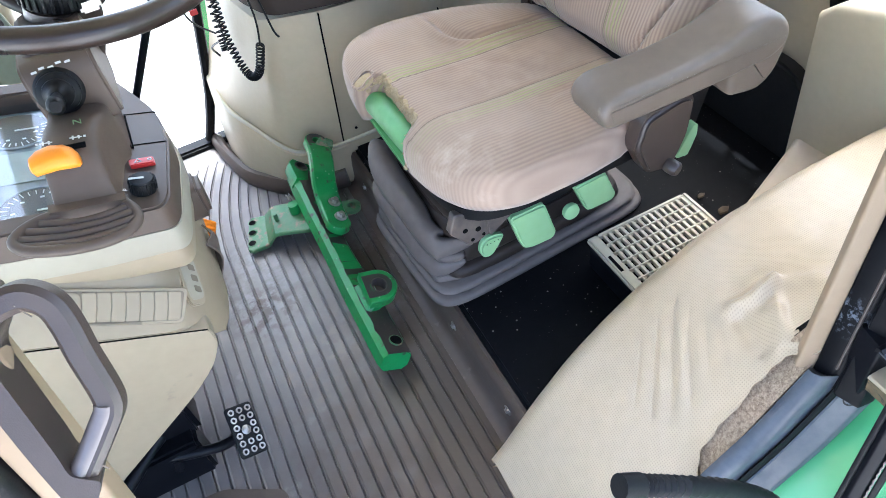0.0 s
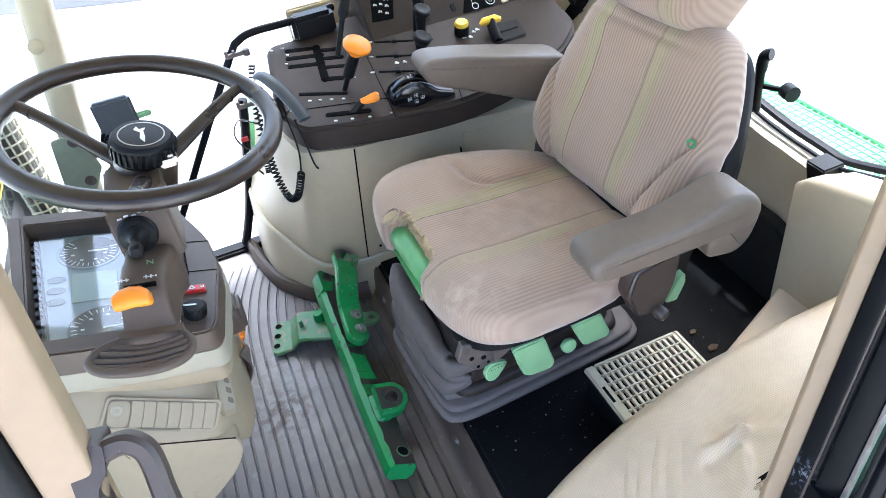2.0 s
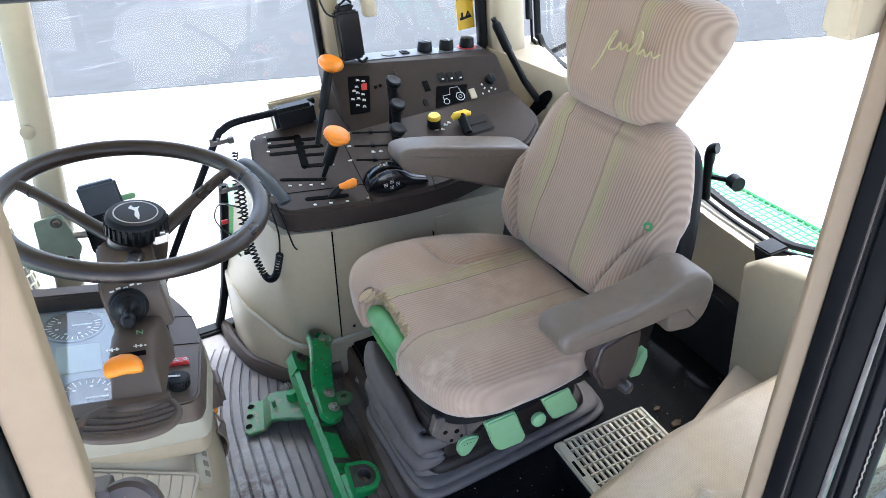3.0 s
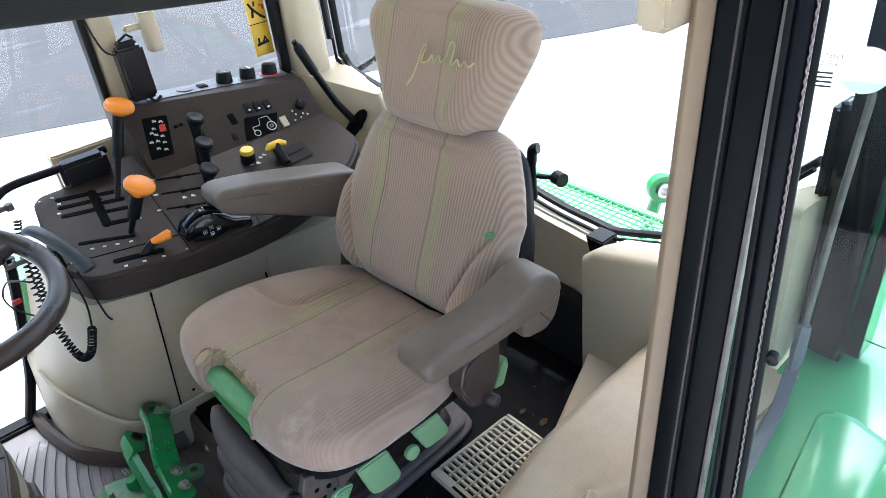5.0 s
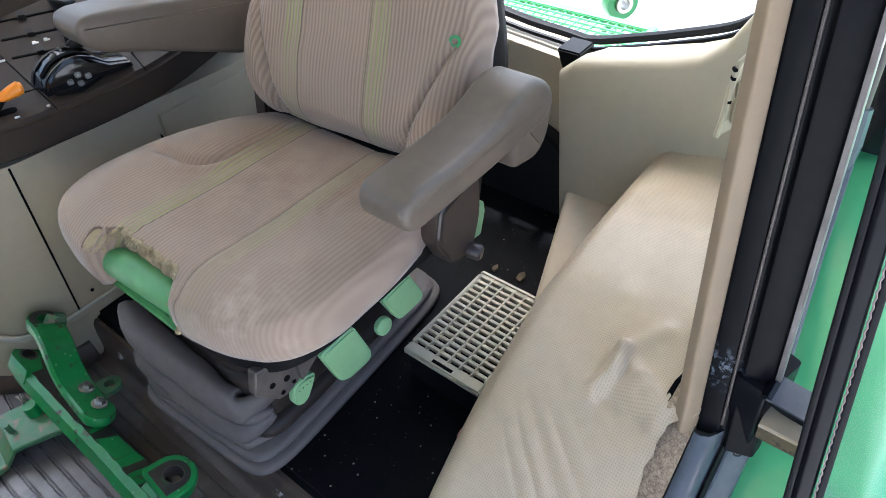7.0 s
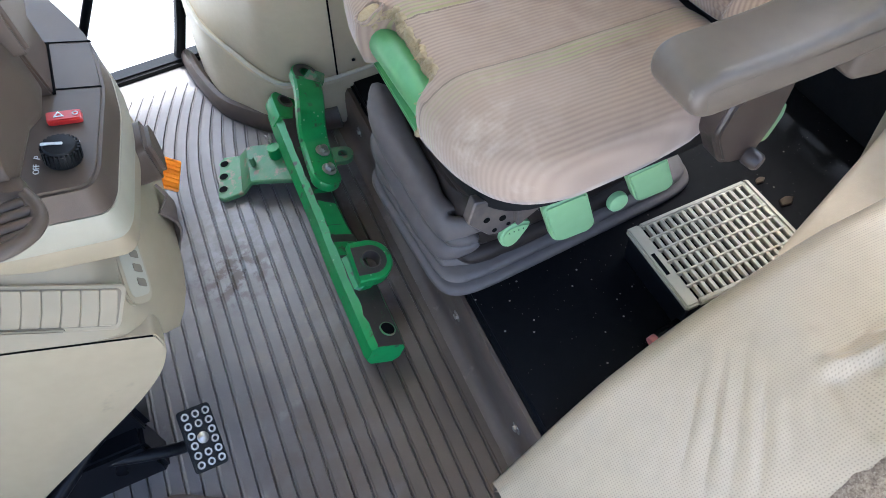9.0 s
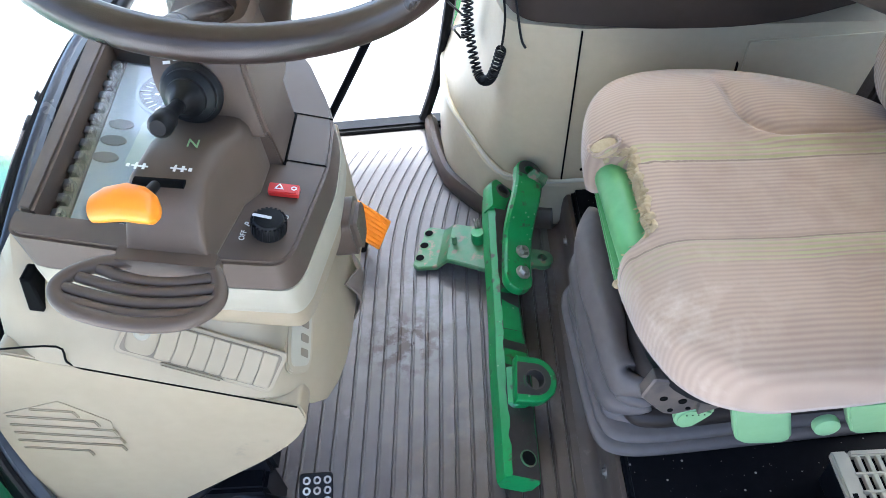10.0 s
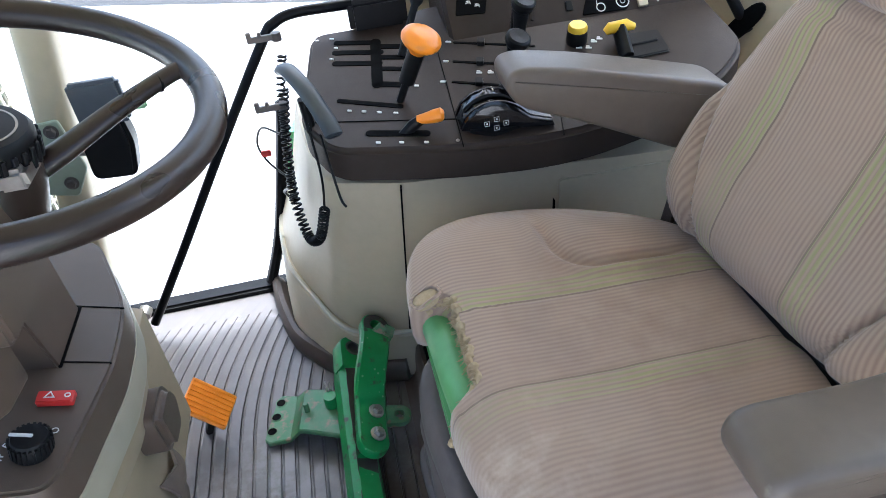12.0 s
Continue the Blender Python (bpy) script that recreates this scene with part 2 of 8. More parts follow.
def fabric_material(name, ribs=1.0):
    """Ribbed seat cloth: fine cords front to back, two green bands, worn patches."""
    m = bpy.data.materials.new(name)
    m.use_nodes = True
    nt = m.node_tree
    b, link = nt.nodes["Principled BSDF"], nt.links.new
    co, sep = nt.nodes.new("ShaderNodeTexCoord"), nt.nodes.new("ShaderNodeSeparateXYZ")
    link(co.outputs["Object"], sep.inputs[0])

    def maths(op, a, c=None, d=None):
        n = nt.nodes.new("ShaderNodeMath")
        n.operation = op
        for k, v in enumerate((a, c, d)):
            if v is None:
                continue
            if isinstance(v, (int, float)):
                n.inputs[k].default_value = v
            else:
                link(v, n.inputs[k])
        return n.outputs[0]

    def noise_of(scale, detail=4):
        n = nt.nodes.new("ShaderNodeTexNoise")
        n.inputs["Scale"].default_value, n.inputs["Detail"].default_value = scale, detail
        link(co.outputs["Object"], n.inputs["Vector"])
        return n.outputs["Fac"]

    def colours(fac, a, c):
        n = nt.nodes.new("ShaderNodeMix")
        n.data_type = "RGBA"
        link(fac, n.inputs[0])
        for k, v in ((6, a), (7, c)):
            if isinstance(v, tuple):
                n.inputs[k].default_value = (*v, 1)
            else:
                link(v, n.inputs[k])
        return n.outputs[2]

    side = maths("ABSOLUTE", sep.outputs["Y"])
    cord = maths("SINE", maths("MULTIPLY", sep.outputs["Y"], 2 * math.pi / 0.0064))
    cord01 = maths("MULTIPLY_ADD", cord, 0.5, 0.5)
    wear = nt.nodes.new("ShaderNodeMapRange")
    wear.inputs[1].default_value, wear.inputs[2].default_value = 0.40, 0.62
    link(noise_of(7.0, 5), wear.inputs[0])
    depth = maths("MULTIPLY", cord01, maths("MULTIPLY_ADD", wear.outputs[0], -0.55 * ribs, 0.15 + 0.77 * ribs))
    base = colours(depth, (0.358, 0.264, 0.194), (0.200, 0.136, 0.101))
    band = maths("MULTIPLY", maths("LESS_THAN", maths("ABSOLUTE", maths("SUBTRACT", side, 0.083)), 0.017), maths("GREATER_THAN", maths("SINE", maths("MULTIPLY", sep.outputs["Y"], 2 * math.pi / 0.0085)), -0.1))
    banded = colours(maths("MULTIPLY", band, maths("MULTIPLY_ADD", wear.outputs[0], -0.42, 0.62)), base, (0.30, 0.33, 0.12))
    seam = maths("LESS_THAN", maths("ABSOLUTE", maths("SUBTRACT", side, 0.066)), 0.0013)
    seamed = colours(maths("MULTIPLY", seam, 0.6), banded, (0.10, 0.07, 0.055))
    dirt = nt.nodes.new("ShaderNodeMapRange")
    dirt.inputs[1].default_value, dirt.inputs[2].default_value = 0.5, 0.75
    link(noise_of(3.2, 6), dirt.inputs[0])
    out = colours(maths("MULTIPLY", dirt.outputs[0], 0.55), seamed, (0.30, 0.215, 0.16))
    link(out, b.inputs["Base Color"])
    b.inputs["Roughness"].default_value = 0.95
    b.inputs["Specular IOR Level"].default_value = 0.15
    b.inputs["Sheen Weight"].default_value = 0.25
    bp = nt.nodes.new("ShaderNodeBump")
    bp.inputs["Strength"].default_value, bp.inputs["Distance"].default_value = 0.1 + 0.35 * ribs, 0.0010
    link(maths("ADD", cord01, maths("MULTIPLY", noise_of(700, 2), 0.6)), bp.inputs["Height"])
    link(bp.outputs[0], b.inputs["Normal"])
    return m


FABRIC = fabric_material("ribbed_seat_cloth", 0.68)
FABRIC_WORN = fabric_material("worn_ribbed_seat_cloth", 0.36)
ragged_blotch(FABRIC_WORN, (0.02, 0.0, 0.37), 0.24, (0.20, 0.132, 0.092), 0.75, 9, 0.42, 0.24)
ragged_blotch(FABRIC_WORN, (-0.21, -0.16, 0.36), 0.15, (0.50, 0.40, 0.31), 0.8, 24, 0.50, 0.20)
ragged_blotch(FABRIC_WORN, (-0.02, -0.22, 0.36), 0.16, (0.21, 0.145, 0.105), 0.55, 10, 0.46, 0.28)
ragged_blotch(FABRIC, (0.22, -0.02, 0.62), 0.22, (0.20, 0.135, 0.095), 0.5, 14, 0.5, 0.28)

# ---- mesh tools; all shapes are given in world metres ----
WORLD = {}


def thing(name, at, label="", category="", group="", kind="", turn=0.0):
    ob = new(name)
    ob.empty_display_size = 0.05
    ob.matrix_world = WORLD[ob] = pose(*at, 0, 0, turn)
    return tagged(ob, label, category, group, kind)


def part(name, bm, mat, parent=None, label="", smooth=True, angle=40):
    me = bpy.data.meshes.new(name)
    m = WORLD[parent] if parent else Matrix()
    bm.transform(m.inverted())
    bmesh.ops.recalc_face_normals(bm, faces=bm.faces[:])
    if smooth:
        for f in bm.faces:
            f.smooth = True
        for e in bm.edges:
            if len(e.link_faces) == 2 and e.calc_face_angle(0) > radians(angle):
                e.smooth = False
    bm.to_mesh(me)
    bm.free()
    me.materials.append(mat)
    ob = new(name, me)
    WORLD[ob] = m
    if parent:
        ob.parent = parent
    return tagged(ob, label)


def solid(name, bm, mat, label="", category="", group="", kind="", angle=40):
    return tagged(part(name, bm, mat, None, label, angle=angle), "", category, group, kind)


def bevelled(bm, w, seg=2, angle=30):
    if w > 0:
        es = [e for e in bm.edges if len(e.link_faces) == 2 and e.calc_face_angle(0) > radians(angle)]
        bmesh.ops.bevel(bm, geom=es, offset=w, segments=seg, affect="EDGES", clamp_overlap=True)
    return bm


def box(lo, hi, bev=0.003, seg=2, m=None):
    bm = bmesh.new()
    bmesh.ops.create_cube(bm, size=1)
    for v in bm.verts:
        v.co = Vector((lo[k] + (v.co[k] + 0.5) * (hi[k] - lo[k]) for k in range(3)))
    bevelled(bm, bev, seg)
    if m:
        bm.transform(m)
    return bm


def prism(poly, axis, a, b, bev=0.003, seg=2, m=None):
    """A polygon given in the two other axes, pushed along the axis from a to b."""
    bm = bmesh.new()
    put = {"x": lambda p, h: (h, p[0], p[1]), "y": lambda p, h: (p[0], h, p[1]), "z": lambda p, h: (p[0], p[1], h)}[axis]
    lo, hi = [bm.verts.new(put(p, a)) for p in poly], [bm.verts.new(put(p, b)) for p in poly]
    n = len(poly)
    bm.faces.new(lo)
    bm.faces.new(hi)
    for i in range(n):
        bm.faces.new((lo[i], lo[(i + 1) % n], hi[(i + 1) % n], hi[i]))
    bmesh.ops.recalc_face_normals(bm, faces=bm.faces[:])
    bevelled(bm, bev, seg)
    if m:
        bm.transform(m)
    return bm


def loft(rings, cap=True, closed=True, loop=False, bm=None):
    bm = bm or bmesh.new()
    vs = [[bm.verts.new(p) for p in r] for r in rings]
    n = len(rings[0])
    pairs = list(zip(vs, vs[1:])) + ([(vs[-1], vs[0])] if loop else [])
    for a, b in pairs:
        for i in range(n if closed else n - 1):
            bm.faces.new((a[i], a[(i + 1) % n], b[(i + 1) % n], b[i]))
    if cap and not loop:
        bm.faces.new(vs[0])
        bm.faces.new(vs[-1])
    return bm


def smooth_path(pts, n=8, loop=False):
    """A smooth curve through the points."""
    pts = [Vector(p) for p in pts]
    out, k = [], len(pts)
    for i in range(k if loop else k - 1):
        g = (lambda j: pts[j % k]) if loop else (lambda j: pts[min(max(j, 0), k - 1)])
        a, b, c, d = g(i - 1), g(i), g(i + 1), g(i + 2)
        for s in range(n):
            t = s / n
            out.append(0.5 * ((2 * b) + (c - a) * t + (2 * a - 5 * b + 4 * c - d) * t * t + (3 * b - a - 3 * c + d) * t**3))
    if not loop:
        out.append(pts[-1])
    return out


def tube(path, r, seg=12, loop=False, cap=True, flat=1.0, up=None, bm=None):
    """A round (or flattened) bar along a path; r is one radius or one a point."""
    path = [Vector(p) for p in path]
    n = len(path)
    rs = r if isinstance(r, (list, tuple)) else [r] * n
    rings, side = [], None
    for i, p in enumerate(path):
        a = path[(i - 1) % n] if loop or i else p
        b = path[(i + 1) % n] if loop or i < n - 1 else p
        d = (b - a).normalized()
        ref = side if side is not None else (Vector(up) if up else (Vector((0, 0, 1)) if abs(d.z) < 0.9 else Vector((1, 0, 0)))).cross(d)
        side = (ref - d * ref.dot(d)).normalized()
        over = d.cross(side)
        rings.append([p + rs[i] * (math.cos(2 * math.pi * k / seg) * side + flat * math.sin(2 * math.pi * k / seg) * over) for k in range(seg)])
    return loft(rings, cap, True, loop, bm)


def lathe(profile, seg=24, m=None, cap=True, bm=None):
    """Radius and height pairs turned about z."""
    rings = [[(r * math.cos(2 * math.pi * k / seg), r * math.sin(2 * math.pi * k / seg), h) for k in range(seg)] for r, h in profile]
    made = loft(rings, cap, True, False, bm)
    if m:
        made.transform(m)
    return made


def facing(at, to, spin=0.0):
    """A pose whose z axis points along to."""
    return Matrix.Translation(at) @ Vector(to).to_track_quat("Z", "Y").to_matrix().to_4x4() @ pose(0, 0, 0, 0, 0, spin)


def joined(*bms):
    out = bmesh.new()
    for b in bms:
        me = bpy.data.meshes.new("tmp")
        b.to_mesh(me)
        b.free()
        out.from_mesh(me)
        bpy.data.meshes.remove(me)
    return out


def superring(cx, cy, a, b, n=48, power=4.0):
    out = []
    for k in range(n):
        t = 2 * math.pi * k / n
        c, s = math.cos(t), math.sin(t)
        out.append((cx + a * math.copysign(abs(c) ** (2 / power), c), cy + b * math.copysign(abs(s) ** (2 / power), s)))
    return out


def rounded(points, r, seg=5):
    """A polygon with its corners rounded by r (one radius, or one a corner)."""
    out, n = [], len(points)
    rs = r if isinstance(r, (list, tuple)) else [r] * n
    for i in range(n):
        p, a, b = Vector(points[i]), Vector(points[i - 1]), Vector(points[(i + 1) % n])
        u, v = (a - p), (b - p)
        d = min(rs[i], u.length * 0.49, v.length * 0.49)
        if d <= 0:
            out.append(tuple(p))
            continue
        s, e = p + u.normalized() * d, p + v.normalized() * d
        for k in range(seg + 1):
            t = k / seg
            out.append(tuple(s * (1 - t) ** 2 + p * 2 * t * (1 - t) + e * t * t))
    return out


def words(text, size, m, depth=0.0004):
    """Flat lettering as a mesh, in the x-y plane of the pose m."""
    cu = bpy.data.curves.new("lettering", "FONT")
    cu.body, cu.size, cu.extrude, cu.align_x, cu.align_y = text, size, depth, "CENTER", "CENTER"
    tmp = bpy.data.objects.new("lettering", cu)
    me = bpy.data.meshes.new_from_object(tmp)
    bm = bmesh.new()
    bm.from_mesh(me)
    bm.transform(m)
    bpy.data.objects.remove(tmp)
    bpy.data.meshes.remove(me)
    bpy.data.curves.remove(cu)
    return bm


def padded(poly, a, b, r, seg=5):
    """A padded block: an x-z polygon between y = a and y = b, its rims rounded over by r."""
    n = len(poly)
    area = sum(poly[i - 1][0] * poly[i][1] - poly[i][0] * poly[i - 1][1] for i in range(n))
    sign = 1 if area > 0 else -1
    out = []
    for i in range(n):
        d = (Vector(poly[(i + 1) % n]) - Vector(poly[i - 1])).normalized()
        out.append(Vector((-d.y, d.x)) * sign)
    steps = [(r * (1 - math.sin(q)), r * (1 - math.cos(q))) for q in (math.pi / 2 * k / seg for k in range(seg + 1))]
    rows = [[(p[0] + v.x * i, a + o, p[1] + v.y * i) for p, v in zip(poly, out)] for i, o in steps]
    rows += [[(p[0] + v.x * i, b - o, p[1] + v.y * i) for p, v in zip(poly, out)] for i, o in reversed(steps)]
    return loft(rows)


def plate_path(pts, width, thick, wide=(1, 0, 0), bev=0.0):
    """A flat bar along a path; wide: the direction of its width."""
    pts = [Vector(p) for p in pts]
    rows = []
    for i, p in enumerate(pts):
        d = (pts[min(i + 1, len(pts) - 1)] - pts[max(i - 1, 0)]).normalized()
        w = Vector(wide[i] if isinstance(wide[0], (tuple, list)) else wide)
        w = (w - d * w.dot(d)).normalized()
        n = d.cross(w)
        k = width[i] if isinstance(width, (list, tuple)) else width
        b = thick * 0.22
        rows.append([p + w * x + n * z for x, z in ((-k / 2, -thick / 2 + b), (-k / 2 + b, -thick / 2), (k / 2 - b, -thick / 2), (k / 2, -thick / 2 + b), (k / 2, thick / 2 - b), (k / 2 - b, thick / 2), (-k / 2 + b, thick / 2), (-k / 2, thick / 2 - b))])
    return loft(rows)


def hexbolt(at, to, r=0.008, h=0.006):
    return lathe([(r, 0), (r, h * 0.8), (r * 0.85, h)], 6, facing(at, to))


def ring_plate(outer, inner, h, seg=28, m=None):
    """A flat washer: outer and inner radius, height."""
    bm = bmesh.new()
    loft([[(r * math.cos(2 * math.pi * k / seg), r * math.sin(2 * math.pi * k / seg), z) for k in range(seg)] for r, z in ((inner, 0), (outer * 0.97, 0), (outer, h * 0.15), (outer, h * 0.85), (outer * 0.97, h), (inner, h))], cap=False, loop=True, bm=bm)
    if m:
        bm.transform(m)
    return bm


def coil(path, r, wire, turns, seg=6):
    """A coiled cord along a path."""
    path = smooth_path(path, 12)
    pts, n = [], len(path)
    steps = turns * 10
    for k in range(steps + 1):
        f = k / steps * (n - 1)
        i = min(int(f), n - 2)
        p = path[i].lerp(path[i + 1], f - i)
        d = (path[i + 1] - path[i]).normalized()
        a = d.cross(Vector((0.3, 1, 0.2))).normalized()
        b = d.cross(a)
        t = 2 * math.pi * k / 10
        pts.append(p + r * (math.cos(t) * a + math.sin(t) * b))
    return tube(pts, wire, seg)


def specks(mat, scale, size, col, amount=0.7):
    """Scattered grains of dust."""
    nt = mat.node_tree
    b, link = nt.nodes["Principled BSDF"], nt.links.new
    co, vo, ra, ns, mu, mx = (nt.nodes.new(k) for k in ("ShaderNodeTexCoord", "ShaderNodeTexVoronoi", "ShaderNodeMapRange", "ShaderNodeTexNoise", "ShaderNodeMath", "ShaderNodeMix"))
    vo.inputs["Scale"].default_value = scale
    ns.inputs["Scale"].default_value = scale * 0.35
    link(co.outputs["Object"], vo.inputs["Vector"])
    link(co.outputs["Object"], ns.inputs["Vector"])
    ra.inputs[1].default_value, ra.inputs[2].default_value, ra.inputs[3].default_value, ra.inputs[4].default_value = size, size * 1.6, amount, 0.0
    link(vo.outputs["Distance"], ra.inputs[0])
    mu.operation, mu.inputs[1].default_value = "GREATER_THAN", 0.50
    link(ns.outputs["Fac"], mu.inputs[0])
    m2 = nt.nodes.new("ShaderNodeMath")
    m2.operation = "MULTIPLY"
    link(ra.outputs[0], m2.inputs[0])
    link(mu.outputs[0], m2.inputs[1])
    mx.data_type = "RGBA"
    link(m2.outputs[0], mx.inputs[0])
    link(b.inputs["Base Color"].links[0].from_socket, mx.inputs[6])
    mx.inputs[7].default_value = (*col, 1)
    link(mx.outputs[2], b.inputs["Base Color"])


specks(GREEN_BRIGHT, 70, 0.10, (0.22, 0.36, 0.20), 0.8)
specks(GREEN_BRIGHT, 33, 0.12, (0.030, 0.026, 0.020), 0.8)
specks(GREEN_WORN, 40, 0.16, (0.19, 0.12, 0.07), 0.8)
specks(GREEN_GREASY, 60, 0.12, (0.10, 0.085, 0.07), 0.6)
DUSTY_BLACK = material("dusty_black_paint", (0.0035, 0.004, 0.005), (0.006, 0.006, 0.007), rough=0.55, spec=0.05, big=9, bump=0.2, dirt=(0.018, 0.014, 0.011), dirt_at=0.66)
specks(DUSTY_BLACK, 45, 0.055, (0.40, 0.36, 0.30))
specks(DUSTY_BLACK, 110, 0.07, (0.22, 0.19, 0.16), 0.5)

# ---- yard outside ----
GROUND = -1.3
bm = bmesh.new()
bmesh.ops.create_grid(bm, x_segments=8, y_segments=8, size=250)
bm.transform(pose(0, 0, GROUND))
solid("ground", bm, CONCRETE, "pale bright concrete yard under an overcast sky", "ground", kind="structure")
ASPHALT = material("worn_asphalt", (0.050, 0.050, 0.051), (0.066, 0.066, 0.068), rough=0.85, spec=0.12, big=0.35, small=5, bump=0.4, bump_scale=60, dirt=(0.16, 0.16, 0.165), dirt_at=0.60, stretch=(0.3, 1, 1))
bm = bmesh.new()
n = 80
near = [(-60 + 120 * k / n, 0.10 * noise.noise((k * 0.9, 0, 5))) for k in range(n + 1)]
far = [(x, 14.0) for x, _ in near]
a, b = ([bm.verts.new((*p, 0.006)) for p in row] for row in (near, far))
for i in range(n):
    bm.faces.new((a[i], a[i + 1], b[i + 1], b[i]))
bm.transform(pose(0, 8.66, GROUND, 0, 0, -26.3))
solid("road", bm, ASPHALT, "grey worn asphalt road with wet pale patches", "road", kind="structure")

# ---- floor mat with moulded ribs along y ----
FLOOR_Y0, FLOOR_Y1 = 0.24, 1.80
RIB = 0.0255


def floor_section():
    """Heights across the mat: flat tops with narrow grooves, and a finer line between."""
    xs = [(-0.80, 0.0)]
    x = -0.35
    while x < 0.31:
        for dx, z in ((0.0, 0.0), (0.0008, -0.0045), (0.0022, -0.0045), (0.0030, 0.0004), (0.0038, 0.0012), (0.0050, 0.0014), (0.0075, 0.0002)):
            xs.append((x + dx, z))
        x += RIB
    xs.append((0.345, 0.0))
    return xs


sec = floor_section()
bm = bmesh.new()
cols = []
for y in (FLOOR_Y0, 0.6, 1.0, 1.3, 1.36, 1.40, 1.44, 1.48, 1.52, 1.56, 1.60, 1.64, 1.68, 1.715, 1.72, FLOOR_Y1):
    bend = 0.64 * max(0.0, y - 1.35) ** 2
    cols.append([bm.verts.new((x + bend, y, z if y < 1.718 else 0.0)) for x, z in sec])
for a, b in zip(cols, cols[1:]):
    for i in range(len(sec) - 1):
        bm.faces.new((a[i], a[i + 1], b[i + 1], b[i]))
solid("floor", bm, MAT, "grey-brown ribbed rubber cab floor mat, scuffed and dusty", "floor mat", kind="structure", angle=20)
solid("floor_slab", box((-0.80, FLOOR_Y0, -0.06), (1.15, FLOOR_Y1, -0.008), 0), BLACK_PAINT, "black steel cab floor under the mat", "floor", kind="structure")
solid("mat_pad", prism(rounded([(-0.36, 0.42), (-0.10, 0.50), (-0.055, 0.74), (-0.16, 0.80), (-0.36, 0.80)], 0.02), "z", 0.0, 0.006, 0.002), MAT_BROWN, "smooth brown rubber pad under the pedals", "floor mat", kind="structure")

# ---- seat platform ----
PLAT = 0.10
riser = [(0.306, 0.001), (0.318, 0.003), (0.327, 0.010), (0.332, 0.022), (0.335, 0.06), (0.339, 0.082), (0.345, 0.091), (0.352, 0.090), (0.352, -0.005), (0.306, -0.005)]
solid("riser", prism(riser, "y", 0.50, 1.415, 0), MAT_BROWN, "brown rubber mat edge turned up against the seat platform", "riser", kind="structure", angle=60)
solid("platform", box((0.353, 0.352, -0.005), (1.115, 1.424, PLAT), 0.008, 3), DUSTY_BLACK, "black painted steel seat platform, dusty", "platform", kind="structure")
for y, z in ((0.863, 0.05), (0.655, 0.05), (1.33, 0.05)):
    solid("bolt", joined(lathe([(0.010, 0), (0.010, 0.0015)], 16, facing((0.3345, y, z), (-1, 0, 0))), hexbolt((0.333, y, z), (-1, 0, 0), 0.0055, 0.004)), STEEL, "small steel bolt holding the platform edge", "bolt", "platform bolts")

# ---- rear wall and sills ----
BACK = 1.13
WHEEL_ARCH = material("black_rubber_lining", (0.013, 0.013, 0.014), (0.02, 0.02, 0.02), rough=0.55, spec=0.15, big=14, bump=0.5, bump_scale=200, dirt=(0.12, 0.105, 0.095), dirt_at=0.70)
solid("lining", prism(rounded([(0.665, 0.10), (1.30, 0.10), (1.30, 0.30), (0.86, 0.30), (0.80, 0.24), (0.70, 0.14)], [0, 0, 0.02, 0.05, 0.05, 0.03]), "x", 1.075, 1.11, 0.006), WHEEL_ARCH, "black rubber lining below the rear cab wall", "wall lining", kind="structure")
solid("wall_rear", prism(rounded([(0.80, 0.14), (0.90, 0.26), (1.82, 0.26), (1.82, 0.60), (1.57, 0.565), (1.05, 0.450), (0.84, 0.435), (0.80, 0.42)], [0.01, 0.05, 0, 0, 0.05, 0.1, 0.03, 0.01]), "x", BACK - 0.02, BACK + 0.05, 0.008, 3), BEIGE, "beige moulded plastic rear cab wall", "wall", kind="structure")
CORNER = [(0.80, 0.478), (0.77, 0.492), (0.72, 0.506), (0.66, 0.522), (0.61, 0.536), (0.57, 0.553), (0.54, 0.580), (0.515, 0.625), (0.49, 0.69), (0.44, 0.72), (0.40, 0.725)]
SILL = [(0.80, 0.452), (0.77, 0.462), (0.72, 0.476), (0.66, 0.496), (0.61, 0.512), (0.57, 0.530), (0.54, 0.556), (0.515, 0.600), (0.49, 0.665), (0.44, 0.70), (0.40, 0.705)]
rows = []
for x, f, drop, inset in ((1.018, 0.0, 0.016, 0.012), (1.0195, 0.0, 0.009, 0.006), (1.024, 0.0, 0.003, 0.002), (1.031, 0.0, 0.0, 0.0), (1.06, 0.1, 0.0, 0.0), (1.11, 0.65, 0.0, 0.0), (1.148, 1.0, 0.0, 0.0)):
    line = [(y - inset * (k == 0), za + (zb - za) * f - drop - (0.012 if k == 0 else 0.0)) for k, ((y, za), (_, zb)) in enumerate(zip(CORNER, SILL))]
    rows.append([(x, y, z) for y, z in [(0.40, 0.05), (0.792 - inset, 0.05)] + line])
solid("wall_rear_corner", loft(rows), BEIGE, "beige moulded corner panel behind the side bench", "wall panel", kind="structure", angle=60)
rows = [[(x, 0.58, 0.09), (x, 0.58, z + 0.012), (x, y - 0.012, z + 0.002), (x, y - 0.003, z - 0.003), (x, y, z - 0.012), (x, y, 0.09)] for x, y, z in ((0.64, 0.648, 0.148), (0.72, 0.672, 0.163), (0.80, 0.700, 0.180), (0.90, 0.735, 0.202), (1.0, 0.770, 0.226), (1.022, 0.779, 0.231))]
solid("shelf_lower", loft(rows), VINYL, "pale tan trim sloping along the inner side of the bench", "trim", kind="structure")
